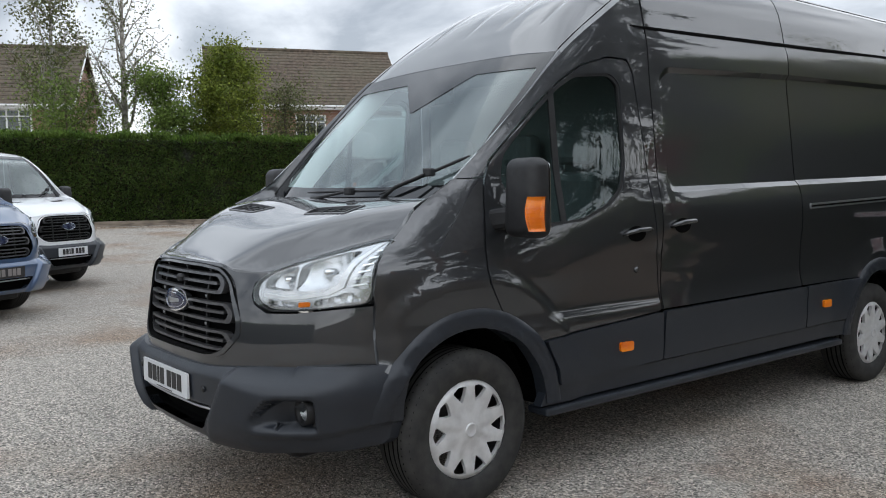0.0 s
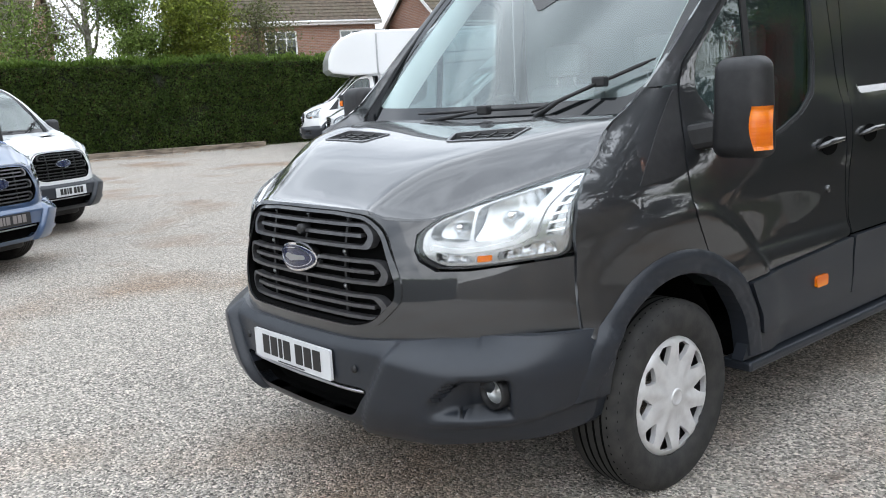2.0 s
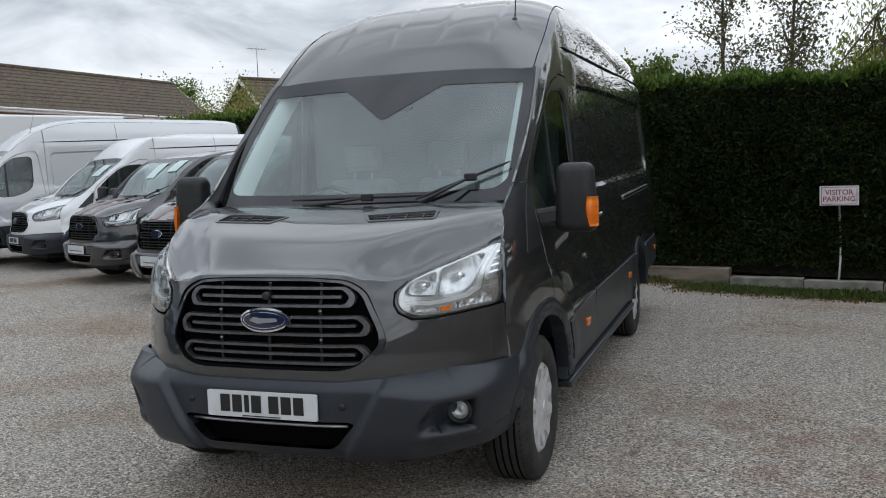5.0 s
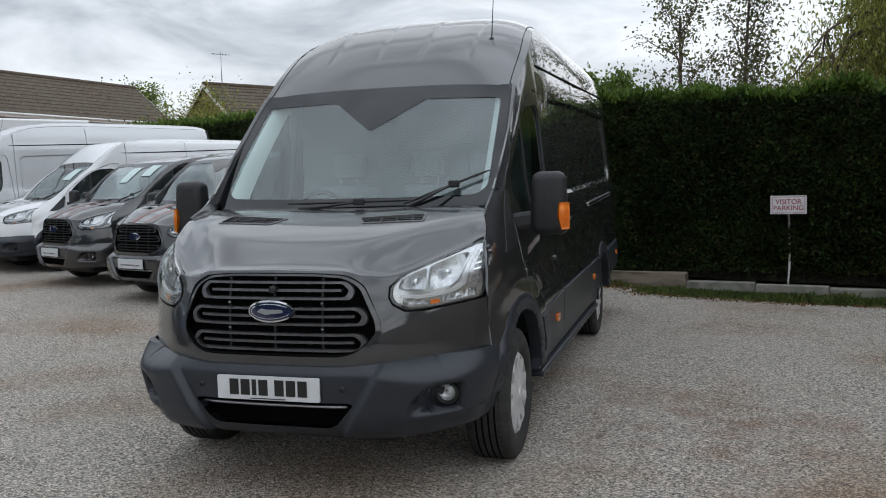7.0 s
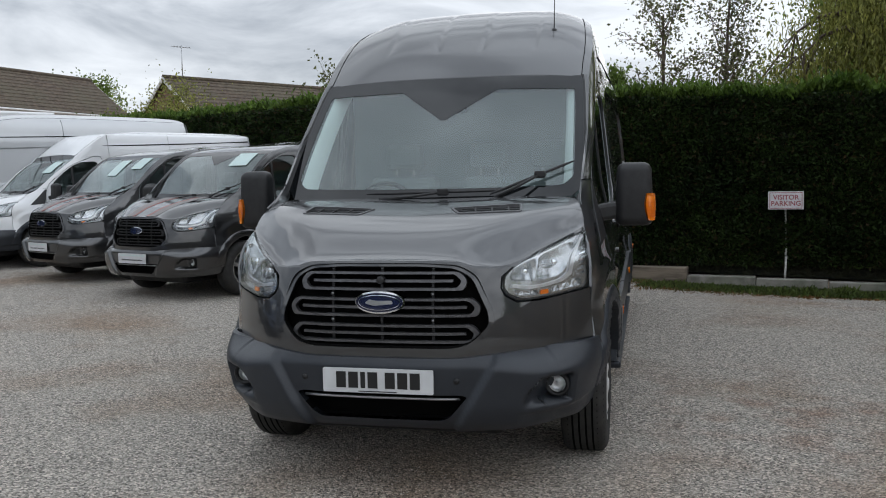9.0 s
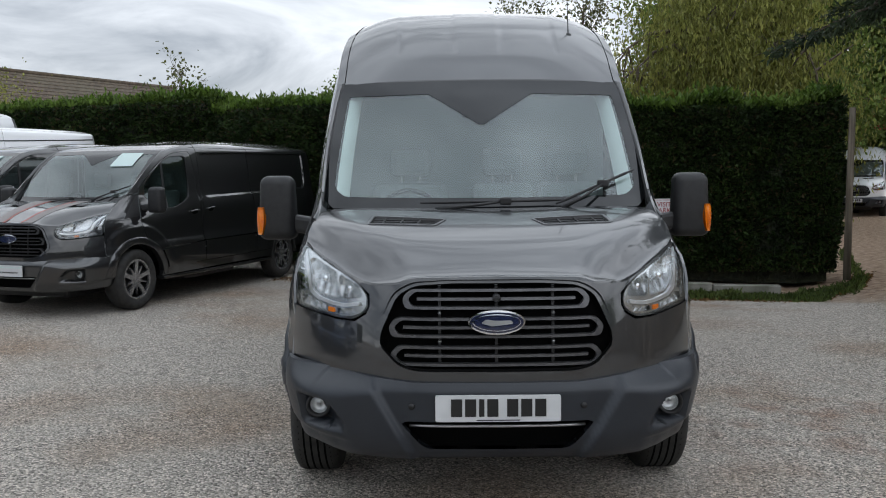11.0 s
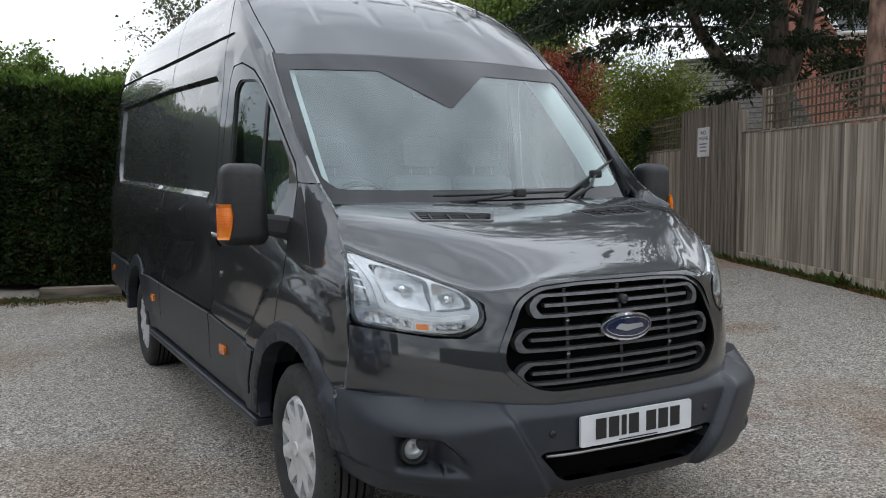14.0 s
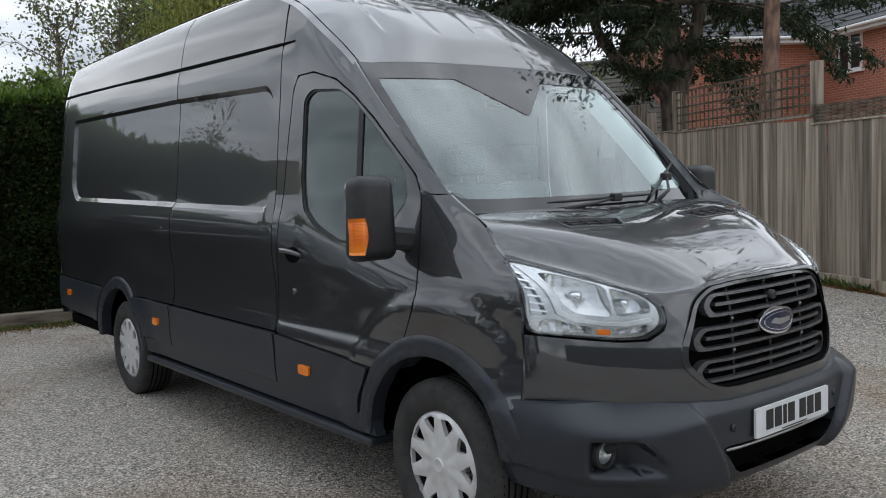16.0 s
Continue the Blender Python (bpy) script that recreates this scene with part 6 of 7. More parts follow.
# ---------------------------------------------------------------- hedges
def hedge(p, q, h, thick, dense, size, label, leaf="yew"):
    """A clipped conifer hedge from p to q; the face looks to the right of that way."""
    a, b = Vector((*p, 0)), Vector((*q, 0))
    L = (b - a).length
    d = (b - a) / L
    nrm = Vector((d.y, -d.x, 0))
    top = empty("hedge", label, "hedge", "hedges")
    # dark core: its near-black colour stands in for the shade among the leaves
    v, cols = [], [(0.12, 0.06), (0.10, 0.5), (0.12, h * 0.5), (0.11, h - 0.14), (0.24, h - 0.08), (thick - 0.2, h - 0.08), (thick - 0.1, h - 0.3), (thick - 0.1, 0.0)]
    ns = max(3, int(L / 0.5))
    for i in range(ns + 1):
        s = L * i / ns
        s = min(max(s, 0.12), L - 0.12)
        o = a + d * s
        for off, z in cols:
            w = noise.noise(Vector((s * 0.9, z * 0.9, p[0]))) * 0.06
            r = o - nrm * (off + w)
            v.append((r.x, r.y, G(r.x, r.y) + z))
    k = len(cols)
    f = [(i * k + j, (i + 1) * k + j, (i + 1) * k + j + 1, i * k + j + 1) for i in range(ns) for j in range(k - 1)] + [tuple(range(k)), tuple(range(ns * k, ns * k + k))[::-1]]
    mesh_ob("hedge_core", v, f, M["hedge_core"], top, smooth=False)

    def sprays(name, n, kind, mat):
        s = rng.uniform(0, L, n)
        if kind == "face":
            z = h * rng.random(n) ** 0.95
            off = np.zeros(n)
            out = np.array([nrm] * n)
        elif kind == "top":
            z = np.full(n, h)
            off = rng.uniform(0.0, thick, n)
            out = np.tile((0, 0, 1.0), (n, 1))
        else:
            z = h * rng.random(n)
            off = rng.uniform(0, thick, n)
            s = np.where(rng.random(n) < 0.5, 0.0, L)
            out = np.where((s > 0)[:, None], np.array(d)[None], -np.array(d)[None])
        lump = np.array([noise.noise(Vector((u * 1.1, w * 1.1, e * 1.3 + 7))) + 0.6 * noise.noise(Vector((u * 3.6, w * 3.6, e + 3))) for u, w, e in zip(s, z, off)])
        deep = rng.random(n) ** 2 * 0.10
        push = 0.15 * lump - deep + 0.02
        base = np.array(a)[None] + np.array(d)[None] * s[:, None] - np.array(nrm)[None] * off[:, None] + out * push[:, None]
        if kind == "top":
            base[:, 2] += rng.exponential(0.035, n)
        base[:, 2] += z + np.array([G(x, y) for x, y in base[:, :2]]) - (0.06 if kind == "face" else 0)
        way = out * 0.8 + unit(n) * 0.75 + np.array((0, 0, 0.15 if kind != "top" else 0.2))
        way /= np.linalg.norm(way, axis=1)[:, None]
        ln = size * rng.uniform(0.6, 1.5, n)
        if kind == "top":
            ln *= 1.25
        side = np.cross(way, unit(n))
        side /= np.maximum(1e-6, np.linalg.norm(side, axis=1))[:, None]
        keep = base[:, 2] > 0.10
        tagged(quads(name, (base - way * (ln * 0.35)[:, None])[keep], (way * ln[:, None])[keep], (side * (ln * 0.20)[:, None])[keep], mat, top, fold=size * 0.08), kind="stuff")
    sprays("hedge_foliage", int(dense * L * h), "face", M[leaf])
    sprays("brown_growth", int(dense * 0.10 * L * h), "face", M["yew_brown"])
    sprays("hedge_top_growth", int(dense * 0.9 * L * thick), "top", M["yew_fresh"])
    sprays("hedge_end_foliage", int(dense * 2 * thick * h * 0.6), "end", M["yew"])
    return top


LONG = "tall clipped dark green conifer hedge behind the parked vans"
slope = (12.9 - 7.8) / (-23 - 5.4)
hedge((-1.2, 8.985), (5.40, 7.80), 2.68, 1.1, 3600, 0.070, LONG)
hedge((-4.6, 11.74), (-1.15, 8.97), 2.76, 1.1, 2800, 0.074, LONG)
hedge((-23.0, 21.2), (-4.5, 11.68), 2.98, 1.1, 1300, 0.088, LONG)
hedge((-27.6, -12.0), (-22.2, 21.8), 2.85, 1.2, 1300, 0.092, "tall clipped green hedge along the yard's far side", "yew_lit")
hedge((14.0, -24.0), (-28.0, -22.0), 2.6, 1.2, 150, 0.22, "tall clipped conifer hedge closing the yard")
hedge((6.0, 34.0), (32.0, 32.0), 3.4, 1.5, 160, 0.24, "dark overgrown shrubs closing the far end of the lane")


# ---------------------------------------------------------------- trees and shrubs
def tree(name, label, place, height, trunk_r, bark, leaf, spread, leaves, leaf_len, start=0.3, limbs=9, droop=0.0, clump=0.5, rise=0.6, seed=1, lean=(0, 0), width=0.32, flat=1.0, pad=0.75):
    """A tapered trunk with limbs and twigs, and a crown of many small leaves in clumps."""
    r = np.random.default_rng(seed)
    top = empty(name, label, "tree" if height > 2.6 else "shrub", place=(place[0], place[1], G(*place[:2]) if len(place) < 3 else place[2]))
    verts, faces, tips = [], [], []

    def limb(pts, rad, sides):
        n0 = len(verts)
        for i, p in enumerate(pts):
            dr = Vector(pts[min(i + 1, len(pts) - 1)]) - Vector(pts[max(i - 1, 0)])
            dr = dr.normalized() if dr.length > 1e-6 else Vector((0, 0, 1))
            u = dr.cross(Vector((0.3, 1, 0.1))).normalized()
            w = dr.cross(u)
            for k in range(sides):
                t = 2 * math.pi * k / sides
                verts.append(Vector(p) + (u * math.cos(t) + w * math.sin(t)) * rad[i])
        for i in range(len(pts) - 1):
            for k in range(sides):
                faces.append((n0 + i * sides + k, n0 + i * sides + (k + 1) % sides, n0 + (i + 1) * sides + (k + 1) % sides, n0 + (i + 1) * sides + k))
    trunk = [Vector((lean[0] * t * height + 0.06 * height * 0.3 * math.sin(3 * t + seed), lean[1] * t * height, height * 0.92 * t)) for t in np.linspace(0, 1, 9)]
    limb(trunk, [trunk_r * (1 - 0.85 * t) + 0.01 for t in np.linspace(0, 1, 9)], 9)
    for i in range(limbs):
        t = start + (1 - start) * (i + r.random() * 0.7) / limbs
        k = min(int(t * 8), 7)
        o = trunk[k].lerp(trunk[k + 1], t * 8 - k)
        az = 2.4 * i + r.random()
        reach = spread * (0.55 + 0.6 * r.random()) * (1 - 0.45 * max(0, t - 0.45) / 0.55)
        up = rise * (0.5 + r.random())
        d0 = Vector((math.cos(az), math.sin(az), up * flat)).normalized()
        pts = [o]
        for s in range(5):
            d0 = (d0 + Vector(r.normal(size=3)) * 0.16 + Vector((0, 0, -droop * 0.22 * s))).normalized()
            pts.append(pts[-1] + d0 * reach / 5)
        r0 = trunk_r * (1 - 0.8 * t) * 0.5 + 0.006
        limb(pts, [r0 * (1 - 0.16 * s) for s in range(6)], 5)
        for s in range(2, 6):
            tips.append(pts[s])
            for _ in range(2):
                d1 = (d0 + Vector(r.normal(size=3)) * 0.8 + Vector((0, 0, -droop * 0.5))).normalized()
                e = pts[s] + d1 * reach * 0.28 * (0.6 + r.random())
                limb([pts[s], (pts[s] + e) / 2 + Vector(r.normal(size=3)) * 0.03, e], [r0 * 0.35, r0 * 0.25, r0 * 0.12], 4)
                tips += [e, (pts[s] + e) / 2]
    me = bpy.data.meshes.new("trunk")
    me.from_pydata([tuple(q) for q in verts], [], faces)
    me.polygons.foreach_set("use_smooth", [True] * len(faces))
    me.materials.append(bark)
    new("trunk", me).parent = top
    tp = np.array([tuple(q) for q in tips])
    pick = r.integers(0, len(tp), leaves)
    spreadv = r.normal(size=(leaves, 3)) * clump * (0.5 + r.random((leaves, 1)))
    spreadv[:, 2] *= pad
    c = tp[pick] + spreadv
    way = r.normal(size=(leaves, 3)) + np.array((0, 0, -1.6 * droop))
    if droop > 0.8:
        c[:, 2] -= r.random(leaves) ** 1.2 * height * 0.30
        way = r.normal(size=(leaves, 3)) * 0.35 + np.array((0, 0, -1.0))
    c[:, 2] = np.maximum(c[:, 2], 0.15)
    way /= np.linalg.norm(way, axis=1)[:, None]
    ln = leaf_len * r.uniform(0.6, 1.4, leaves)
    side = np.cross(way, r.normal(size=(leaves, 3)))
    side /= np.maximum(1e-6, np.linalg.norm(side, axis=1))[:, None]
    tagged(quads("crown", c, way * ln[:, None], side * (ln * width)[:, None], leaf, top, fold=leaf_len * 0.06), kind="stuff")
    return top


# trees over the western hedge
tree("birch", "thin half-bare birch with sparse olive leaves", (-28.1, 8.5), 10.0, 0.16, M["bark_pale"], M["leaf_sparse"], 2.6, 2600, 0.09, start=0.35, limbs=26, rise=1.1, clump=0.2, seed=3)
tree("birch", "thin half-bare birch with sparse olive leaves", (-28.8, 6.2), 9.2, 0.14, M["bark_pale"], M["leaf_sparse"], 2.3, 6500, 0.10, start=0.3, limbs=20, rise=1.0, clump=0.28, seed=4)
tree("shrub", "bushy yellow-green shrub over the hedge", (-26.0, 11.3), 5.9, 0.12, M["bark"], M["leaf_lime"], 1.7, 36000, 0.09, start=0.15, limbs=22, rise=1.2, clump=0.3, seed=5)
tree("shrub", "loose green shrub over the hedge", (-27.0, 9.4), 5.3, 0.10, M["bark"], M["leaf_green"], 1.7, 26000, 0.08, start=0.15, limbs=18, rise=1.0, clump=0.3, seed=6)
tree("shrub", "loose green shrub over the hedge", (-28.0, 6.4), 4.4, 0.10, M["bark"], M["leaf_green"], 1.8, 13000, 0.085, start=0.15, limbs=14, rise=0.9, clump=0.5, seed=7)
tree("shrub", "brownish thin-leaved shrub over the hedge", (-26.6, 14.2), 5.0, 0.10, M["bark"], M["leaf_sparse"], 1.6, 10000, 0.085, start=0.15, limbs=14, rise=0.9, clump=0.45, seed=8)
tree("tree", "round dark tree behind the roofs", (-36.0, 48.0), 7.6, 0.25, M["bark"], M["leaf_green"], 2.7, 24000, 0.18, start=0.4, limbs=16, clump=0.55, seed=9)
tree("tree", "round dark tree behind the roofs", (-50.0, 26.0), 9.0, 0.25, M["bark"], M["leaf_green"], 3.2, 20000, 0.2, start=0.4, limbs=14, clump=0.6, seed=10)
# shrubs over the long hedge
tree("shrub", "shrub with rusty and green leaves over the hedge", (-12.7, 19.4), 3.7, 0.10, M["bark"], M["leaf_willow"], 1.6, 18000, 0.075, start=0.2, limbs=16, rise=0.4, clump=0.35, seed=11)
tree("shrub", "twiggy shrub over the hedge", (-5.6, 13.4), 3.9, 0.035, M["bark"], M["leaf_sparse"], 0.9, 500, 0.08, start=0.45, limbs=18, rise=1.5, clump=0.14, seed=12)
for i, (x, h, n) in enumerate(((-2.0, 3.2, 2600), (-1.4, 3.35, 3000), (-0.5, 3.1, 2600), (0.4, 3.3, 3000))):
    tree("conifer", "small conifer tips over the hedge", (x, 10.4 + slope * (x + 1)), h, 0.06, M["bark"], M["leaf_green"], 0.8, n * 3, 0.06, start=0.3, limbs=14, rise=0.9, clump=0.09, seed=13 + i)
tree("tree", "twiggy thin tree over the hedge", (1.6, 14.2), 5.2, 0.07, M["bark"], M["leaf_sparse"], 1.6, 2600, 0.07, start=0.3, limbs=20, rise=1.0, clump=0.18, seed=21)
tree("tree", "tall thin tree with small leaves", (2.9, 14.8), 5.8, 0.07, M["bark"], M["leaf_sparse"], 1.4, 3600, 0.075, start=0.3, limbs=24, rise=1.2, clump=0.22, seed=22)
tree("willow", "old willow with drooping yellow-green strands", (7.5, 19.6), 8.6, 0.34, M["bark"], M["leaf_willow"], 3.7, 80000, 0.15, start=0.35, limbs=22, droop=1.0, clump=0.55, seed=23, width=0.14)
tree("tree", "broad green tree beyond the lane", (9.6, 24.5), 7.8, 0.30, M["bark"], M["leaf_green"], 4.2, 85000, 0.125, start=0.2, limbs=26, clump=0.5, seed=24)
tree("tree", "broad green tree beyond the lane", (13.6, 31.5), 9.2, 0.32, M["bark"], M["leaf_green"], 5.0, 70000, 0.19, start=0.15, limbs=28, clump=0.6, seed=25)
tree("tree", "broad green tree beyond the lane", (19.5, 31.0), 9.0, 0.30, M["bark"], M["leaf_green"], 4.6, 65000, 0.19, start=0.15, limbs=26, clump=0.6, seed=26)
tree("tree", "small tree with red autumn leaves", (12.2, 16.4), 4.7, 0.08, M["bark"], M["leaf_red"], 1.45, 30000, 0.062, start=0.50, limbs=20, rise=0.6, clump=0.26, seed=27)
tree("shrub", "pale green leafy shrub over the fence", (10.4, 10.6), 3.3, 0.10, M["bark"], M["leaf_lime"], 1.25, 34000, 0.066, start=0.3, limbs=20, rise=0.8, clump=0.34, seed=28, width=0.24)
def cedar(place, seed=29):
    """A cedar: a short thick trunk that forks into stems, one low curved limb, level drooping boughs with needle sprays."""
    r = np.random.default_rng(seed)
    top = empty("cedar", "dark wide-limbed cedar behind the fence", "tree", place=(place[0], place[1], G(*place)))
    side = Vector((-0.83, 0.55, 0))
    verts, faces, centre, way = [], [], [], []

    def limb(pts, r0, r1, sides):
        n0, n = len(verts), len(pts)
        for i, p in enumerate(pts):
            d = (pts[min(i + 1, n - 1)] - pts[max(i - 1, 0)]).normalized()
            u = d.cross(Vector((0.3, 1, 0.1))).normalized()
            w = d.cross(u)
            q = r0 + (r1 - r0) * i / (n - 1)
            for k in range(sides):
                t = 2 * math.pi * k / sides
                verts.append(p + (u * math.cos(t) + w * math.sin(t)) * q * (1 + 0.12 * math.sin(3 * t + i)))
        for i in range(n - 1):
            for k in range(sides):
                faces.append((n0 + i * sides + k, n0 + i * sides + (k + 1) % sides, n0 + (i + 1) * sides + (k + 1) % sides, n0 + (i + 1) * sides + k))

    def bough(o, az, reach, rise, thick):
        d = Vector((math.cos(az), math.sin(az), rise)).normalized()
        pts, n = [o], max(5, int(reach / 0.22))
        for i in range(n):
            d = (d + Vector(r.normal(size=3)) * 0.09 + Vector((0, 0, -0.035 - 0.03 * i / n))).normalized()
            pts.append(pts[-1] + d * reach / n)
        limb(pts, thick, 0.006, 5)
        for i in range(1 + n // 5, n + 1):
            for sg in (-1, 1):
                lat = Vector((-d.y, d.x, 0)).normalized() * sg
                tw = (lat * (0.6 + 0.5 * r.random()) + d * 0.8 + Vector(r.normal(size=3)) * 0.22 + Vector((0, 0, -0.22))).normalized()
                ln = (0.28 + 0.42 * r.random()) * (1.15 - 0.5 * i / n)
                e = pts[i] + tw * ln
                limb([pts[i], e], 0.006, 0.003, 3)
                m = 46
                k = r.random((m, 1))
                centre.append(np.array(pts[i]) * (1 - k) + np.array(e) * k + r.normal(size=(m, 3)) * (0.055, 0.055, 0.035) - (0, 0, 0.04))
                way.append(np.array(tw) * 0.7 + r.normal(size=(m, 3)) * 0.55 + (0, 0, -0.35))
    stems = [([(0, 0, 0), (0.02, 0.02, 1.2), (0, 0, 2.3), (0.03, 0.05, 3.0), (0.10, 0.10, 4.4), (0.05, 0.15, 7.0), (0.1, 0.1, 10.8)], 0.30, 3.9, 44),
             ([(0.04, 0, 2.5), (0.30, -0.18, 3.3), (0.55, -0.35, 4.8), (0.75, -0.5, 7.0), (0.9, -0.6, 9.5)], 0.16, 3.5, 30),
             ([tuple(side * k + Vector((0, 0, z))) for k, z in ((0.0, 2.45), (0.35, 2.78), (0.85, 3.05), (1.25, 3.55), (1.50, 4.3), (1.75, 5.4), (2.1, 6.8), (2.3, 8.2))], 0.13, 4.1, 26)]
    for path, rad, z0, count in stems:
        pts = [Vector(p) for p in path]
        fine = [a.lerp(b, k / 4) for a, b in zip(pts, pts[1:]) for k in range(4)] + [pts[-1]]
        limb(fine, rad, 0.03, 11)
        for i in range(count):
            z = z0 + (pts[-1].z - z0) * ((i + r.random() * 0.6) / count) ** 1.25
            j = max(k for k in range(len(fine) - 1) if fine[k].z <= z)
            reach = (1.7 + 2.0 * r.random()) * (1.05 - 0.62 * (z - 3.5) / 7.5)
            bough(fine[j], 2.4 * i + 0.5 * r.random(), reach, 0.12 + 0.25 * r.random(), 0.035)
    # low tufts round the fork, and the far-reaching boughs to one side
    for az, reach, z in ((2.2, 0.9, 2.75), (2.9, 0.8, 2.85), (3.4, 1.0, 2.95), (5.6, 1.2, 3.1), (5.0, 1.3, 3.3), (0.4, 1.2, 3.2), (4.2, 0.9, 3.25)):
        bough(Vector((0, 0, z)), az, reach, 0.05, 0.02)
    for k in range(7):
        bough(side * (0.9 + 0.1 * k) + Vector((0, 0, 3.95 + 0.16 * k)), math.atan2(side.y, side.x) + 0.30 * (k % 3 - 1), 2.5 + 0.25 * (k % 4), 0.10, 0.03)
    for k in range(20):
        bough(side * (0.3 + 0.06 * k) + Vector((0, 0, 4.9 + 0.24 * k)), math.atan2(side.y, side.x) - 0.9 + 0.42 * (k % 5), 3.2 + 0.45 * (k % 4), 0.16, 0.035)
    me = bpy.data.meshes.new("trunk")
    me.from_pydata([tuple(q) for q in verts], [], faces)
    me.polygons.foreach_set("use_smooth", [True] * len(faces))
    me.materials.append(M["bark"])
    new("trunk", me).parent = top
    c, w = np.concatenate(centre), np.concatenate(way)
    w /= np.linalg.norm(w, axis=1)[:, None]
    ln = 0.105 * r.uniform(0.6, 1.4, len(c))
    across = np.cross(w, r.normal(size=w.shape))
    across /= np.maximum(1e-6, np.linalg.norm(across, axis=1))[:, None]
    tagged(quads("crown", c, w * ln[:, None], across * (ln * 0.16)[:, None], M["leaf_cedar"], top, fold=0.006), kind="stuff")


cedar((9.1, 6.3))
tree("pine", "bare reddish pine trunk behind the fence", (8.3, 4.0), 9.0, 0.15, M["bark_red"], M["leaf_cedar"], 2.2, 5000, 0.17, start=0.72, limbs=9, clump=0.5, seed=30, width=0.2)
# trees out of view, added so that the van's flank has something to reflect
for i, (x, y, h) in enumerate(((19.0, -3.0, 6.0), (18.0, -12.0, 5.5))):
    tree("tree", "unseen broad tree added for the van's reflections", (x, y), h, 0.28, M["bark"], M["leaf_green"], 3.0, 16000, 0.16, start=0.25, limbs=18, clump=0.6, seed=40 + i)

# ---------------------------------------------------------------- kerb, sign, verge
M["sleeper"] = grain(material("old_timber_sleeper", (0.16, 0.12, 0.09), 0.95), [(0.09, 0.072, 0.056), (0.30, 0.245, 0.19)], 9, bump=0.7, bump_scale=30, dist=0.02, stretch=(0.2, 1, 1), random_piece=0.2)
M["concrete"] = grain(material("weathered_concrete", (0.36, 0.35, 0.33), 0.9), [(0.15, 0.142, 0.125), (0.33, 0.315, 0.285)], 7, bump=0.4, bump_scale=60, dist=0.01, big=(3, (0.13, 0.14, 0.09), 0.5), random_piece=0.12)


def kerb_piece(name, label, p, q, h, thick, mat, group):
    a, b = Vector((*p, 0)), Vector((*q, 0))
    d = b - a
    bm = bmesh.new()
    box(bm, 0, 0, -0.06, d.length - 0.012, thick, h, 0.012)
    for v in bm.verts:
        v.co += Vector((noise.noise(v.co * 3 + a) * 0.006, noise.noise(v.co * 4 + b) * 0.010, noise.noise(v.co * 2 + a * 2) * 0.012))
    ob = part(name, bm, mat, None, "", smooth=False)
    ob.matrix_basis = pose(a.x, a.y, G(a.x, a.y), 0, 0, math.degrees(math.atan2(d.y, d.x)))
    return tagged(ob, label, "kerb", group, kind="structure")


def along(p, q, t):
    return (p[0] + (q[0] - p[0]) * t, p[1] + (q[1] - p[1]) * t)


KA, KB, KC = (-1.5, 8.24), (1.72, 7.62), (4.35, 7.12)
for i in range(2):
    kerb_piece("sleeper_kerb", "old dark timber sleeper edging the hedge", along(KA, KB, i / 2), along(KA, KB, (i + 1) / 2), 0.14, 0.2, M["sleeper"], "hedge edging")
for i in range(3):
    kerb_piece("concrete_kerb", "weathered concrete kerb edging the hedge", along(KB, KC, i / 3), along(KB, KC, (i + 1) / 3), 0.12, 0.16, M["concrete"], "hedge edging")
for i in range(6):
    kerb_piece("sleeper_kerb", "low timber edging before the far hedge", along((-26.4, -6.0), (-22.9, 12.0), i / 6), along((-26.4, -6.0), (-22.9, 12.0), (i + 1) / 6), 0.16, 0.2, M["sleeper"], "hedge edging")
M["white_post"] = grain(material("white_painted_post", (0.6, 0.6, 0.58), 0.6), [(0.42, 0.42, 0.40), (0.66, 0.66, 0.64)], 20)
M["sign_white"] = grain(material("sign_white", (0.72, 0.71, 0.72), 0.4), [(0.64, 0.63, 0.64), (0.76, 0.75, 0.76)], 8)
M["sign_red"] = material("sign_red", (0.30, 0.02, 0.03), 0.5)


def text(name, body, size, mat, parent, m):
    cu = bpy.data.curves.new(name, "FONT")
    cu.body, cu.size, cu.align_x, cu.align_y = body, size, "CENTER", "CENTER"
    cu.offset = size * 0.012
    cu.materials.append(mat)
    t = new(name, cu)
    t.parent = parent
    t.matrix_basis = m
    return t


sign = empty("parking_sign", "small white visitor parking sign on a post in the hedge", "sign", place=(3.05, 8.08, -0.129), turn=-8)
tube("sign_post", [(0, -0.03, 0), (0.01, 0.14, 0.30), (0.01, 0.20, 0.6), (0, 0.14, 1.0), (0, 0.02, 1.14), (0, 0.018, 1.26)], 0.016, M["white_post"], sign)
bm = bmesh.new()
box(bm, -0.23, -0.004, 1.040, 0.23, 0.006, 1.290, 0.003)
board = part("sign_board", bm, M["sign_white"], sign)
for x0, z0, x1, z1 in ((-0.21, 1.270, 0.21, 1.276), (-0.21, 1.053, 0.21, 1.059), (-0.21, 1.06, -0.204, 1.27), (0.204, 1.06, 0.21, 1.27)):
    bm = bmesh.new()
    box(bm, x0, -0.0065, z0, x1, -0.004, z1)
    part("sign_border", bm, M["sign_red"], board)
text("sign_words", "VISITOR", 0.092, M["sign_red"], board, pose(0, -0.0065, 1.205, 90))
text("sign_words", "PARKING", 0.092, M["sign_red"], board, pose(0, -0.0065, 1.120, 90))


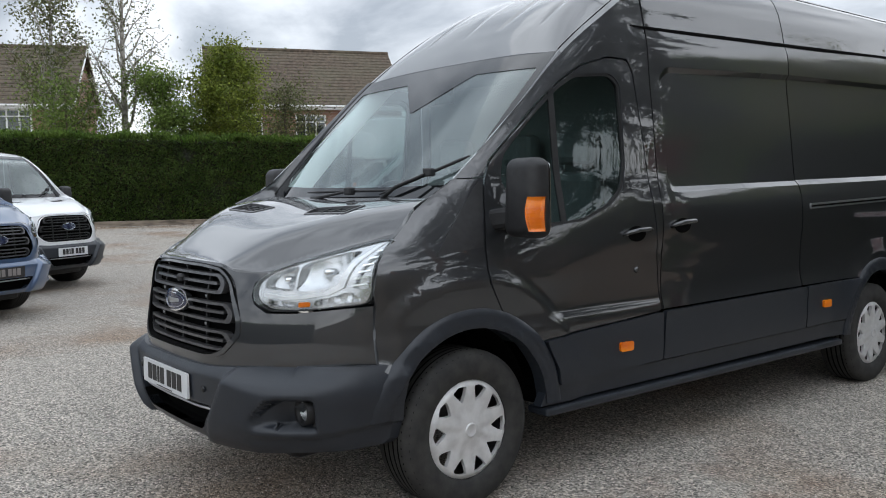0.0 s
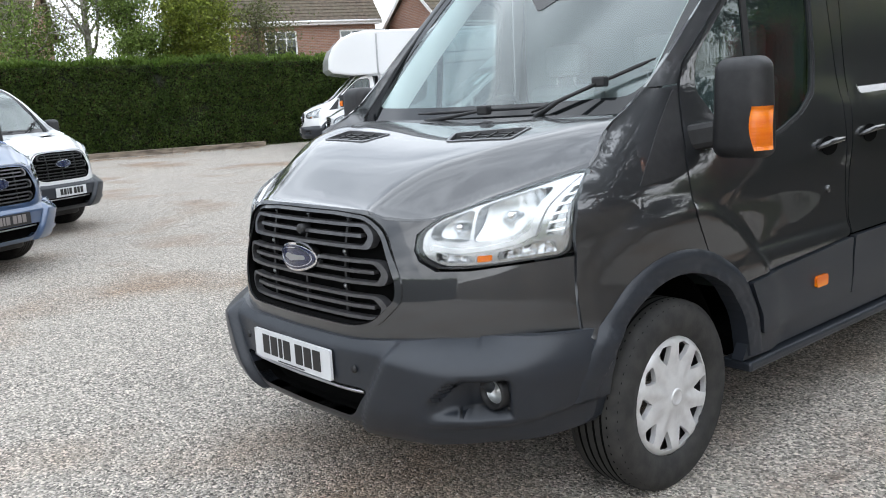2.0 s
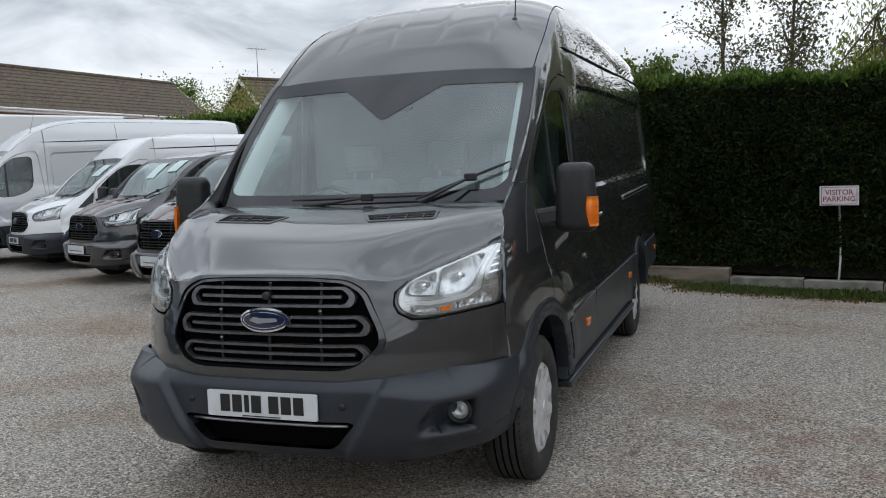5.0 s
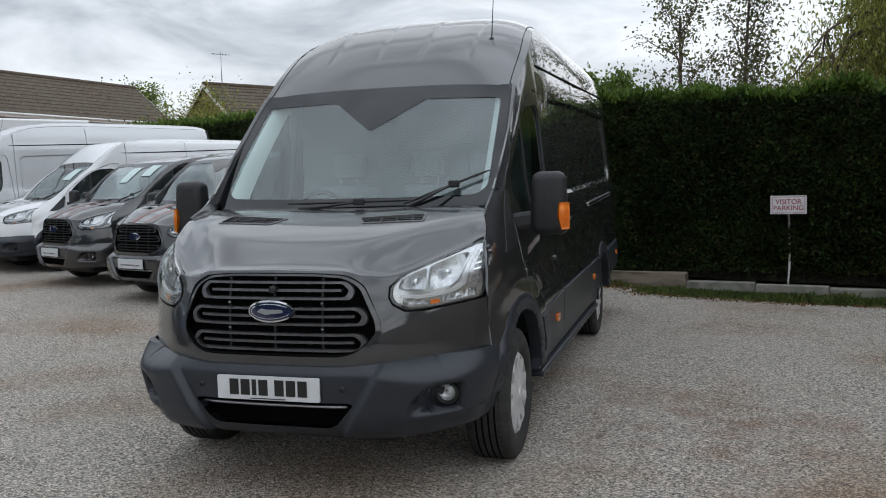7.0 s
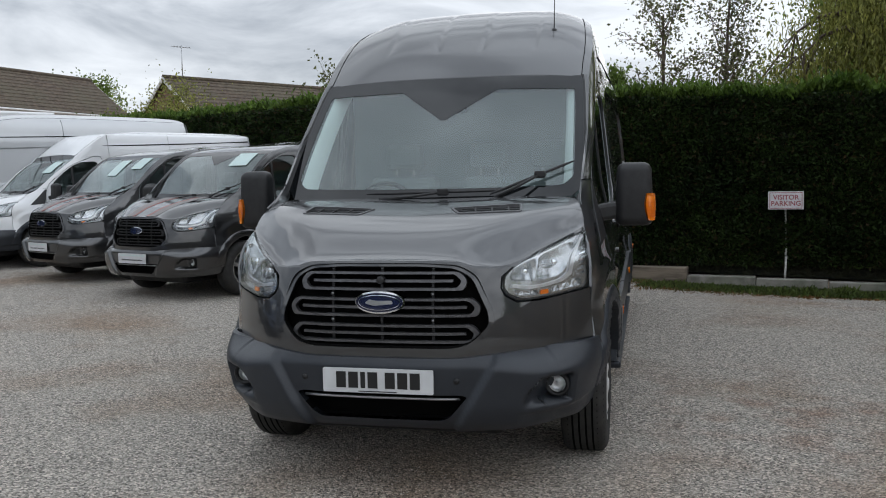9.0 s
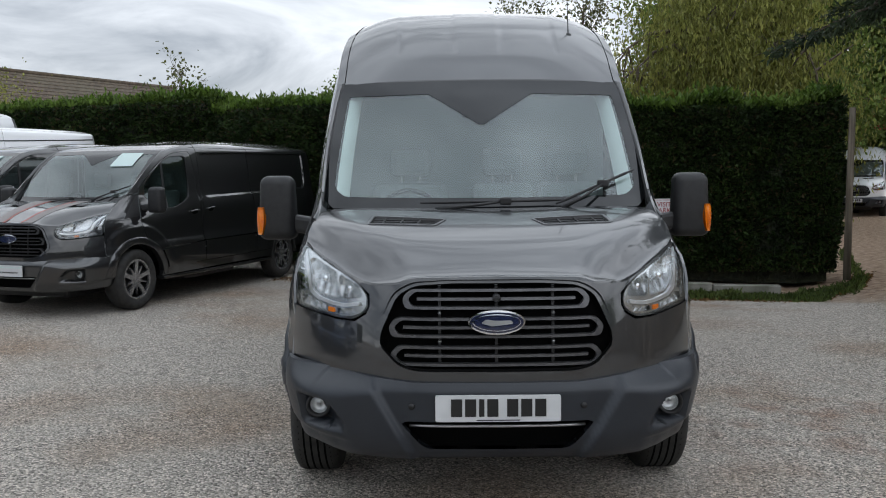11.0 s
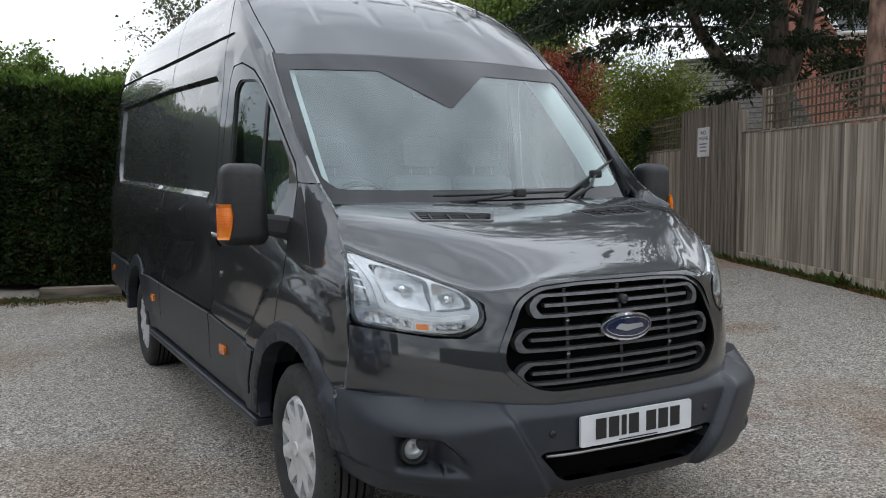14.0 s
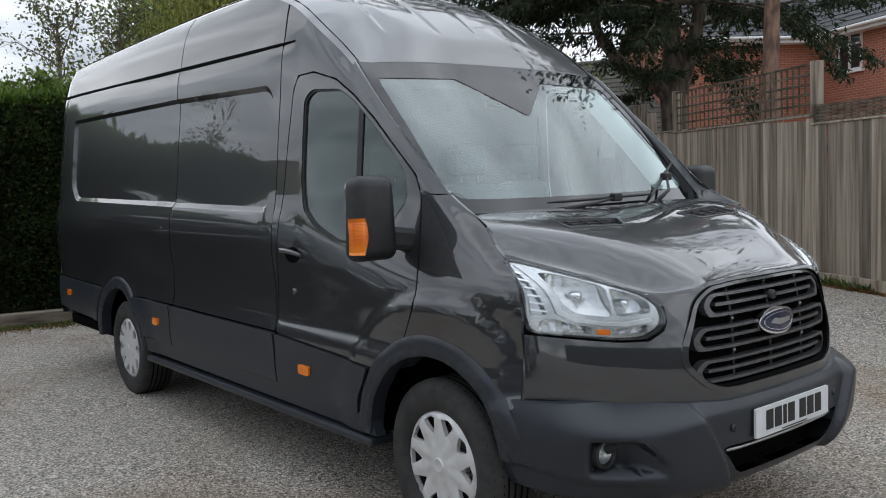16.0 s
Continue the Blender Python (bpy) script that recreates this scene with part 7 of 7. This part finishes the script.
def blades(name, label, boxes, mat, length, width=0.06, up=0.8, category="grass"):
    """Low weeds over patches: each patch is a line with a width and a count."""
    cs, ws, ss = [], [], []
    for (x0, y0), (x1, y1), wide, n, tall in boxes:
        t = rng.random(n)
        clump = np.array([max(0.0, noise.noise(Vector((x0 + (x1 - x0) * q * 1.0, q * 9, 3)))) for q in t])
        off = rng.normal(size=n) * wide * 0.5
        x = x0 + (x1 - x0) * t + off * 0.5
        y = y0 + (y1 - y0) * t + off * 0.86
        z = np.array([G(a, b) for a, b in zip(x, y)])
        w = rng.normal(size=(n, 3)) * 0.7 + np.array((0, 0, up))
        w /= np.linalg.norm(w, axis=1)[:, None]
        w[:, 2] = np.abs(w[:, 2])
        ln = length * tall * rng.uniform(0.4, 1.3, n) * (0.6 + 1.2 * clump)
        s = np.cross(w, unit(n))
        s /= np.maximum(1e-6, np.linalg.norm(s, axis=1))[:, None]
        cs.append(np.stack([x, y, z + 0.002], 1)), ws.append(w * ln[:, None]), ss.append(s * (ln * width)[:, None])
    return tagged(quads(name, np.concatenate(cs), np.concatenate(ws), np.concatenate(ss), mat), label, category, kind="stuff")


V1, V2 = (1.2, 7.32), (4.6, 6.72)
blades("verge_weeds", "low weeds and grass along the kerb and fence", [(V1, V2, 0.36, 16000, 1.1), ((2.6, 6.95), (4.7, 6.6), 0.30, 6000, 1.7), ((-2.3, 8.3), (1.2, 7.5), 0.25, 3500, 0.8), ((4.4, 6.9), (5.7, 7.6), 0.5, 5000, 1.3), ((5.7, 7.7), (7.4, 12.0), 0.5, 1500, 1.4), ((7.9, 6.4), (5.6, 1.4), 0.16, 2600, 1.7), ((8.5, 7.9), (13.0, 17.6), 0.6, 4200, 2.0), ((6.3, 6.1), (7.1, 6.6), 0.35, 900, 0.9)], M["grass"], 0.075, 0.16)
blades("fallen_leaves", "brown fallen leaves and twigs along the edges", [(V1, V2, 0.62, 9500, 1.1), ((-2.6, 8.4), (1.2, 7.4), 0.45, 6000, 1.1), ((7.75, 6.2), (5.45, 1.2), 0.55, 11000, 1.1), ((7.4, 6.4), (10.0, 12.0), 0.7, 5000, 1.2), ((5.0, 7.2), (6.0, 8.0), 0.6, 1400, 1), ((-25.0, -5.0), (-22.4, 11.5), 0.5, 900, 2)], M["litter"], 0.035, 0.35, up=0.15, category="leaves")

# ---------------------------------------------------------------- fence, gate and trellis
M["board"] = grain(material("weathered_fence_board", (0.34, 0.30, 0.25), 0.9), [(0.15, 0.115, 0.085), (0.30, 0.245, 0.19), (0.42, 0.355, 0.285)], 3.2, detail=8, bump=0.5, bump_scale=26, dist=0.006, stretch=(6, 6, 0.35), big=(1.2, (0.17, 0.16, 0.125), 0.5), random_piece=0.38)
M["lath"] = grain(material("dark_trellis_lath", (0.10, 0.08, 0.055), 0.9), [(0.05, 0.042, 0.028), (0.15, 0.12, 0.085)], 5, detail=6, random_piece=0.3)
M["board_dark"] = grain(material("darker_gate_board", (0.20, 0.165, 0.13), 0.9), [(0.10, 0.08, 0.062), (0.26, 0.215, 0.17)], 5, detail=8, bump=0.5, bump_scale=26, dist=0.006, stretch=(6, 6, 0.35), random_piece=0.25)
FA, FD = Vector((6.03, 2.28, 0)), Vector((2.24, 4.82, 0)).normalized()
FN = Vector((-FD.y, FD.x, 0))          # towards the yard
F_TURN = math.degrees(math.atan2(FD.y, FD.x))


def fence_pose(s, off=0.0, z=None):
    p = FA + FD * s + FN * off
    return pose(p.x, p.y, G(p.x, p.y) if z is None else z, 0, 0, F_TURN)


def s_of(y):
    return (y - 2.28) / FD.y


def board_mesh(w, h, t=0.016):
    bm = bmesh.new()
    box(bm, -w / 2, -t / 2, 0, w / 2, t / 2, h, 0.003)
    me = bpy.data.meshes.new("board")
    bm.to_mesh(me)
    bm.free()
    return me


def pieces(parent, me, mats, name, placed):
    me.materials.append(mats)
    inv = parent.matrix_basis.inverted()
    for m in placed:
        o = new(name, me)
        o.parent = parent
        o.matrix_basis = inv @ m


def fence_run(s0, s1, z_top, label, mat, lattice=None, gap=0.0, width=0.125):
    f = empty("fence", label, "fence", "fence runs")
    f.matrix_basis = fence_pose(s0)
    n = max(1, int(abs(s1 - s0) / width))
    me = board_mesh(width + 0.004 - gap, 1.0)
    placed = []
    for i in range(n):
        s = s0 + (s1 - s0) * (i + 0.5) / n
        m = fence_pose(s, 0.004 * (i % 2) + rng.normal() * 0.0015)
        zb = m.translation.z + 0.13
        placed.append(m @ pose(0, 0, 0.13, 0, rng.normal() * 0.4) @ Matrix.Diagonal((1, 1, z_top(s) - zb + rng.normal() * 0.008, 1)))
    pieces(f, me, mat, "board", placed)
    L = abs(s1 - s0)
    inv = f.matrix_basis.inverted()
    def bar(name, m, sx, sy, sz, mt):
        bm = bmesh.new()
        box(bm, -sx / 2, -sy / 2, -sz / 2, sx / 2, sy / 2, sz / 2, 0.005)
        o = part(name, bm, mt, f)
        o.matrix_basis = inv @ m
        return o
    mid = (s0 + s1) / 2
    g0 = fence_pose(mid).translation.z
    zt = z_top(mid)
    bar("gravel_board", fence_pose(mid, 0.012, g0 + 0.07), L, 0.03, 0.16, mat)
    for h in (0.5, zt - g0 - 0.25):
        bar("rail", fence_pose(mid, -0.045, g0 + h), L, 0.05, 0.08, mat)
    bar("cap_rail", fence_pose(mid, 0.0, zt + 0.012), L, 0.05, 0.022, mat)
    npost = max(1, int(round(L / (3.2 if lattice else 1.85))))
    for i in range(npost + 1):
        s = s0 + (s1 - s0) * i / npost
        h = (lattice(s) if lattice else zt) + 0.03 - g0
        bar("post", fence_pose(s, -0.06, g0 + h / 2), 0.10, 0.10, h, mat)
    if lattice:
        z0 = zt + 0.03
        hh = lattice(mid) - z0
        k = int(L / 0.105)
        me = bpy.data.meshes.new("lath")
        bm = bmesh.new()
        box(bm, -0.012, -0.006, 0, 0.012, 0.006, hh, 0.002)
        bm.to_mesh(me)
        bm.free()
        pieces(f, me, M["lath"], "lath", [fence_pose(s0 + (s1 - s0) * (i + 0.5) / k, -0.03, z0) for i in range(k)])
        me = bpy.data.meshes.new("cross_lath")
        bm = bmesh.new()
        box(bm, -L / 2, -0.006, -0.012, L / 2, 0.006, 0.012, 0.002)
        bm.to_mesh(me)
        bm.free()
        nc = 6
        pieces(f, me, M["lath"], "cross_lath", [fence_pose(mid, -0.018, z0 + hh * i / (nc - 1)) for i in range(nc)])
    return f


WOOD = "weathered close-board timber fence"
fence_run(s_of(2.18), s_of(4.95), lambda s: 2.0 + 0.022 * (s - s_of(2.2)), WOOD + " topped by square trellis", M["board"], lattice=lambda s: 2.60)
fence_run(s_of(4.95), s_of(5.55), lambda s: 2.06, WOOD + " beside the gate", M["board"])
fence_run(s_of(-0.3), s_of(2.18), lambda s: 1.94, WOOD + " with a low trellis", M["board"], lattice=lambda s: 2.14)
fence_run(s_of(7.85), s_of(10.6), lambda s: 1.90, WOOD + " with a leaning trellis of slats", M["board"], lattice=lambda s: 2.50, width=0.15)
fence_run(s_of(10.6), s_of(18.0), lambda s: 1.85, WOOD + " half hidden by ivy", M["board"], width=0.17)
# tall ribbed gate
gate = empty("gate", "tall closed gate of narrow dark timber strips", "gate")
gate.matrix_basis = fence_pose(s_of(5.65), 0.03)
n = 17
sa, sb = s_of(5.65), s_of(7.80)
me = board_mesh((sb - sa) / n - 0.03, 1.0, 0.03)
pieces(gate, me, M["board_dark"], "gate_strip", [fence_pose(sa + (sb - sa) * (i + 0.5) / n, 0.04, 0.24) @ Matrix.Diagonal((1, 1, 2.29, 1)) for i in range(n)])
me2 = board_mesh((sb - sa) / n + 0.002, 1.0, 0.02)
pieces(gate, me2, M["board_dark"], "gate_board", [fence_pose(sa + (sb - sa) * (i + 0.5) / n, 0.005, 0.24) @ Matrix.Diagonal((1, 1, 2.27, 1)) for i in range(n)])
for s in (sa - 0.07, sb + 0.06):
    bm = bmesh.new()
    box(bm, -0.055, -0.055, 0, 0.055, 0.055, 2.16 if s < sb else 2.0, 0.006)
    o = part("gate_post", bm, M["board_dark"], gate)
    o.matrix_basis = gate.matrix_basis.inverted() @ fence_pose(s, -0.02)
bm = bmesh.new()
box(bm, -0.06, -0.06, 0, 0.06, 0.06, 0.75, 0.01)
o = tagged(part("short_post", bm, M["board_dark"]), "short dark timber post before the gate", "post")
o.matrix_basis = fence_pose(s_of(7.85), 0.25)
notice = empty("notice", "small white no parking notice fixed to the gate", "sign")
notice.matrix_basis = fence_pose(s_of(6.83), 0.062, 1.76)
bm = bmesh.new()
box(bm, -0.26, -0.003, 0, 0.26, 0.003, 0.46, 0.002)
nb = part("notice_board", bm, M["sign_white"], notice)
# its face looks towards the yard (+y of the fence's own axes)
text("notice_words", "NO", 0.085, M["ink"], nb, pose(0, 0.0045, 0.375, 90, 0, 180) @ Matrix.Diagonal((1.7, 1, 1, 1)))
text("notice_words", "PARKING", 0.058, M["ink"], nb, pose(0, 0.0045, 0.285, 90, 0, 180) @ Matrix.Diagonal((1.7, 1.25, 1, 1)))
for z, w in ((0.19, 0.34), (0.14, 0.28), (0.08, 0.30)):
    bm = bmesh.new()
    box(bm, -w / 2, 0.003, z, w / 2, 0.0045, z + 0.022)
    part("notice_text_bar", bm, M["stripe_grey"], nb)
# fence that closes the yard beyond the view
f = empty("fence", "weathered close-board timber fence closing the yard", "fence", "fence runs")
me = board_mesh(0.30, 1.95, 0.02)
e0 = FA + FD * s_of(-0.3)
ways = [(e0, Vector((9.5, -4.0, 0))), (Vector((9.5, -4.0, 0)), Vector((13.5, -23.0, 0)))]
placed = []
for a, b in ways:
    d = b - a
    k = int(d.length / 0.3)
    placed += [pose(*(a + d * (i + 0.5) / k), 0, 0, math.degrees(math.atan2(d.y, d.x))) for i in range(k)]
pieces(f, me, M["board"], "board", placed)
# ivy over the far fence
n = 6500
s = s_of(9.3) + rng.random(n) * 6.0
hgt = 2.25 - 2.0 * rng.random(n) ** 1.6 * np.clip(0.55 + 0.5 * np.sin(s * 3.1) + 0.35 * np.sin(s * 7.7 + 1), 0.12, 1)
base = np.array([tuple(FA + FD * q + FN * (0.06 + 0.14 * rng.random())) for q in s])
base[:, 2] = hgt + 0.1
way = unit(n) * 0.8 + np.array(FN)[None] * 0.7 + np.array((0, 0, -0.4))
way /= np.linalg.norm(way, axis=1)[:, None]
ln = rng.uniform(0.05, 0.11, n)
sd = np.cross(way, unit(n))
sd /= np.maximum(1e-6, np.linalg.norm(sd, axis=1))[:, None]
tagged(quads("ivy", base, way * ln[:, None], sd * (ln * 0.42)[:, None], M["ivy"]), "dense dark ivy over the fence", "ivy", kind="stuff")
# post at the hedge's end
tagged(tube("hedge_post", [(5.50, 7.72, 0), (5.50, 7.72, 1.2), (5.51, 7.72, 2.42)], [0.055, 0.05, 0.045], M["board"]), "weathered timber post at the hedge's end", "post")

# ---------------------------------------------------------------- houses
def brick_material(name, a, b, mortar, scale):
    m = material(name, a, 0.9)
    nd, ln = m.node_tree.nodes, m.node_tree.links
    bs = nd["Principled BSDF"]
    co, br = nd.new("ShaderNodeTexCoord"), nd.new("ShaderNodeTexBrick")
    mp = nd.new("ShaderNodeMapping")
    mp.inputs["Rotation"].default_value = (radians(90), 0, 0)
    ln.new(co.outputs["Generated"], mp.inputs["Vector"])
    sp, ad, cb = nd.new("ShaderNodeSeparateXYZ"), nd.new("ShaderNodeMath"), nd.new("ShaderNodeCombineXYZ")
    ln.new(co.outputs["Object"], sp.inputs["Vector"])
    ln.new(sp.outputs["X"], ad.inputs[0])
    ln.new(sp.outputs["Y"], ad.inputs[1])
    ln.new(ad.outputs[0], cb.inputs["X"])
    ln.new(sp.outputs["Z"], cb.inputs["Y"])
    ln.new(cb.outputs["Vector"], br.inputs["Vector"])
    br.inputs["Scale"].default_value = 1.0
    br.inputs["Brick Width"].default_value, br.inputs["Row Height"].default_value, br.inputs["Mortar Size"].default_value = 0.225, 0.075, 0.008
    br.inputs["Color1"].default_value, br.inputs["Color2"].default_value, br.inputs["Mortar"].default_value = (*a, 1), (*b, 1), (*mortar, 1)
    ln.new(br.outputs["Color"], bs.inputs["Base Color"])
    bp = nd.new("ShaderNodeBump")
    bp.inputs["Strength"].default_value, bp.inputs["Distance"].default_value = 0.5, 0.01
    bp.invert = True
    ln.new(br.outputs["Fac"], bp.inputs["Height"])
    ln.new(bp.outputs["Normal"], bs.inputs["Normal"])
    return m


M["brick"] = brick_material("brown_brick", (0.30, 0.15, 0.10), (0.22, 0.11, 0.075), (0.30, 0.28, 0.25), 1)
M["brick_red"] = brick_material("red_brick", (0.42, 0.13, 0.07), (0.32, 0.09, 0.05), (0.34, 0.28, 0.24), 1)
M["tile"] = grain(material("brown_roof_tile", (0.10, 0.072, 0.052), 0.9), [(0.055, 0.040, 0.030), (0.125, 0.092, 0.066)], 6, bump=0.4, bump_scale=20, dist=0.02, big=(0.6, (0.10, 0.095, 0.06), 0.45))
M["tile_moss"] = grain(material("mossy_grey_tile", (0.095, 0.090, 0.080), 0.85), [(0.060, 0.058, 0.050), (0.125, 0.118, 0.102)], 5, bump=0.3, bump_scale=20, dist=0.02)
M["tile_dark"] = grain(material("dark_slate_tile", (0.055, 0.057, 0.062), 0.75), [(0.035, 0.037, 0.042), (0.075, 0.077, 0.082)], 6, bump=0.3, bump_scale=20, dist=0.02)
M["upvc"] = grain(material("white_window_frame", (0.75, 0.75, 0.74), 0.4), [(0.68, 0.68, 0.67), (0.78, 0.78, 0.77)], 5)
M["pane"] = glass("house_pane", (0.35, 0.37, 0.38))
M["room"] = material("dim_room", (0.10, 0.10, 0.105), 0.9)


def house(label, place, turn, length, depth, eaves, ridge, wall, tile, windows, hip=0.0, overhang=0.35, chimney=False, aerial=False):
    """A house: local x along the front eaves, front towards -y, ridge along x."""
    top = empty("house", label, "house", "houses", (place[0], place[1], G(place[0], place[1])), turn)
    w = mesh_ob("wall", [(0, 0, 0), (length, 0, 0), (length, depth, 0), (0, depth, 0), (0, 0, eaves), (length, 0, eaves), (length, depth, eaves), (0, depth, eaves), (0.02, depth / 2, ridge - 0.12 if not hip else eaves), (length - 0.02, depth / 2, ridge - 0.12 if not hip else eaves)],
                [(0, 1, 5, 4), (1, 2, 6, 9, 5), (2, 3, 7, 6), (3, 0, 4, 8, 7)], wall, top, smooth=False)
    # roof slopes built of lapped courses
    sl = math.hypot(depth / 2 + overhang, (ridge - eaves) * (1 + overhang / (depth / 2)))
    courses = int(sl / 0.30)
    drop = (ridge - eaves) * overhang / (depth / 2)
    v, f = [], []
    for side in (0, 1):
        for i in range(courses):
            t0, t1 = i / courses, (i + 1) / courses
            for t, lift in ((t0, 0.045), (t1, 0.012)):
                y = -overhang + (depth / 2 + overhang) * t
                z = eaves - drop + (ridge - eaves + drop) * t + lift
                e0, e1 = -0.25 + hip * t, length + 0.25 - hip * t
                yy = y if side == 0 else depth - y
                v += [(e0, yy, z), (e1, yy, z)]
            n0 = len(v) - 4
            f.append((n0, n0 + 1, n0 + 3, n0 + 2))
            v += [(v[n0][0], v[n0][1], v[n0][2] - 0.045), (v[n0 + 1][0], v[n0 + 1][1], v[n0 + 1][2] - 0.045)]
            f.append((n0, n0 + 1, n0 + 5, n0 + 4))
    if hip:
        for xe, sg in ((-0.25, 1), (length + 0.25, -1)):
            n0 = len(v)
            v += [(xe, -overhang, eaves - drop), (xe, depth + overhang, eaves - drop), (xe + sg * hip, depth / 2, ridge + 0.01)]
            f.append((n0, n0 + 1, n0 + 2))
    r = tagged(mesh_ob("roof", v, f, tile, top, smooth=False), kind="stuff")
    tube("ridge_tiles", [(-0.25 + hip, depth / 2, ridge + 0.02), (length + 0.25 - hip, depth / 2, ridge + 0.02)], 0.11, tile, r, sides=8)
    bm = bmesh.new()
    box(bm, -0.25, -overhang - 0.02, eaves - drop - 0.19, length + 0.25, -overhang + 0.02, eaves - drop - 0.01)
    part("fascia", bm, M["upvc"], r)
    tube("gutter", [(-0.25, -overhang - 0.07, eaves - drop - 0.05), (length + 0.25, -overhang - 0.07, eaves - drop - 0.05)], 0.055, M["upvc"], r, sides=8)
    bm = bmesh.new()
    box(bm, -0.2, -overhang, eaves - drop - 0.2, length + 0.2, 0.0, eaves - drop - 0.17)
    part("soffit", bm, M["upvc"], r)
    if not hip:
        for x in (-0.25, length + 0.25):
            for a, b in (((x, -overhang, eaves - drop), (x, depth / 2, ridge)), ((x, depth + overhang, eaves - drop), (x, depth / 2, ridge))):
                a, b = Vector(a), Vector(b)
                vs = [a + Vector((0, 0, 0.02)), b + Vector((0, 0, 0.02)), b - Vector((0, 0, 0.18)), a - Vector((0, 0, 0.18))]
                vs += [q + Vector((0.03 if x > 0 else -0.03, 0, 0)) for q in vs]
                mesh_ob("bargeboard", vs, [(0, 1, 2, 3), (4, 7, 6, 5), (0, 4, 5, 1), (3, 2, 6, 7), (0, 3, 7, 4), (1, 5, 6, 2)], M["upvc"], r, smooth=False)
    for x0, z0, x1, z1, lights in windows:
        bm = bmesh.new()
        for bx in ((x0, z0, x1, z0 + 0.07), (x0, z1 - 0.07, x1, z1), (x0, z0, x0 + 0.07, z1), (x1 - 0.07, z0, x1, z1)):
            box(bm, bx[0], -0.05, bx[1], bx[2], 0.02, bx[3])
        for i in range(1, lights):
            xm = x0 + (x1 - x0) * i / lights
            box(bm, xm - 0.035, -0.05, z0, xm + 0.035, 0.02, z1)
        box(bm, x0, -0.045, z0 + (z1 - z0) * 0.68, x1, 0.015, z0 + (z1 - z0) * 0.68 + 0.05)
        win = part("window", bm, M["upvc"], top)
        mesh_ob("pane", [(x0, -0.012, z0), (x1, -0.012, z0), (x1, -0.012, z1), (x0, -0.012, z1)], [(0, 1, 2, 3)], M["pane"], win, smooth=False)
        mesh_ob("room_behind", [(x0, -0.004, z0), (x1, -0.004, z0), (x1, -0.004, z1), (x0, -0.004, z1)], [(0, 1, 2, 3)], M["room"], win, smooth=False)
        bm = bmesh.new()
        box(bm, x0 - 0.08, -0.10, z0 - 0.07, x1 + 0.08, 0.0, z0, 0.01)
        part("sill", bm, M["upvc"], win)
    if chimney:
        bm = bmesh.new()
        box(bm, length * 0.5, depth / 2 - 0.3, ridge - 0.5, length * 0.5 + 0.6, depth / 2 + 0.3, ridge + 0.8, 0.02)
        part("chimney", bm, wall, r)
    if aerial:
        ax = 0.8
        m = tube("aerial_mast", [(ax, depth / 2, ridge), (ax, depth / 2, ridge + 1.6)], 0.022, M["satin"], r, sides=6)
        tube("aerial_boom", [(ax - 0.5, depth / 2, ridge + 1.5), (ax + 0.5, depth / 2, ridge + 1.5)], 0.014, M["satin"], m, sides=5)
        for k in range(6):
            tube("aerial_rod", [(ax - 0.45 + 0.16 * k, depth / 2 - 0.2, ridge + 1.5), (ax - 0.45 + 0.16 * k, depth / 2 + 0.2, ridge + 1.5)], 0.008, M["satin"], m, sides=4)
    return top


# front eaves look east, so the houses turn by 90 degrees
house("two-storey brown brick house with brown tiled roof", (-35.8, 15.2), 68, 9.4, 8.0, 5.45, 8.45, M["brick"], M["tile"], [(4.0, 3.55, 5.5, 4.75, 3), (7.6, 3.55, 9.9, 4.75, 4), (1.0, 3.55, 2.4, 4.75, 2)])
house("brown brick house with brown tiled roof and white gable boards", (-45.2, -5.1), 62, 16.2, 6.0, 5.3, 8.0, M["brick"], M["tile"], [(9.0, 3.7, 11.0, 4.8, 3), (13.0, 3.7, 14.6, 4.8, 3)])
house("brick house with a low brown tiled roof", (-28.3, 24.7), 83, 13.2, 4.6, 5.0, 6.85, M["brick"], M["tile"], [(7.0, 3.6, 9.0, 4.6, 3)], aerial=True)
house("brick house with a gable end and brown roof", (-19.1, 31.9), 60, 12.0, 4.5, 4.6, 6.2, M["brick"], M["tile"], [], aerial=True)
house("red brick house with dark slate roof", (19.75, 13.2), -30, 7.5, 7.0, 5.6, 8.2, M["brick_red"], M["tile_dark"], [])
house("red brick house wing with a white window", (23.5, 12.0), -115, 7.0, 6.5, 5.6, 8.0, M["brick_red"], M["tile_dark"], [(1.7, 4.1, 2.75, 5.2, 2)])
house("house with a dark tiled roof behind the trees", (18.2, 19.5), -60, 7.5, 7.0, 3.0, 5.65, M["brick_red"], M["tile_moss"], [])
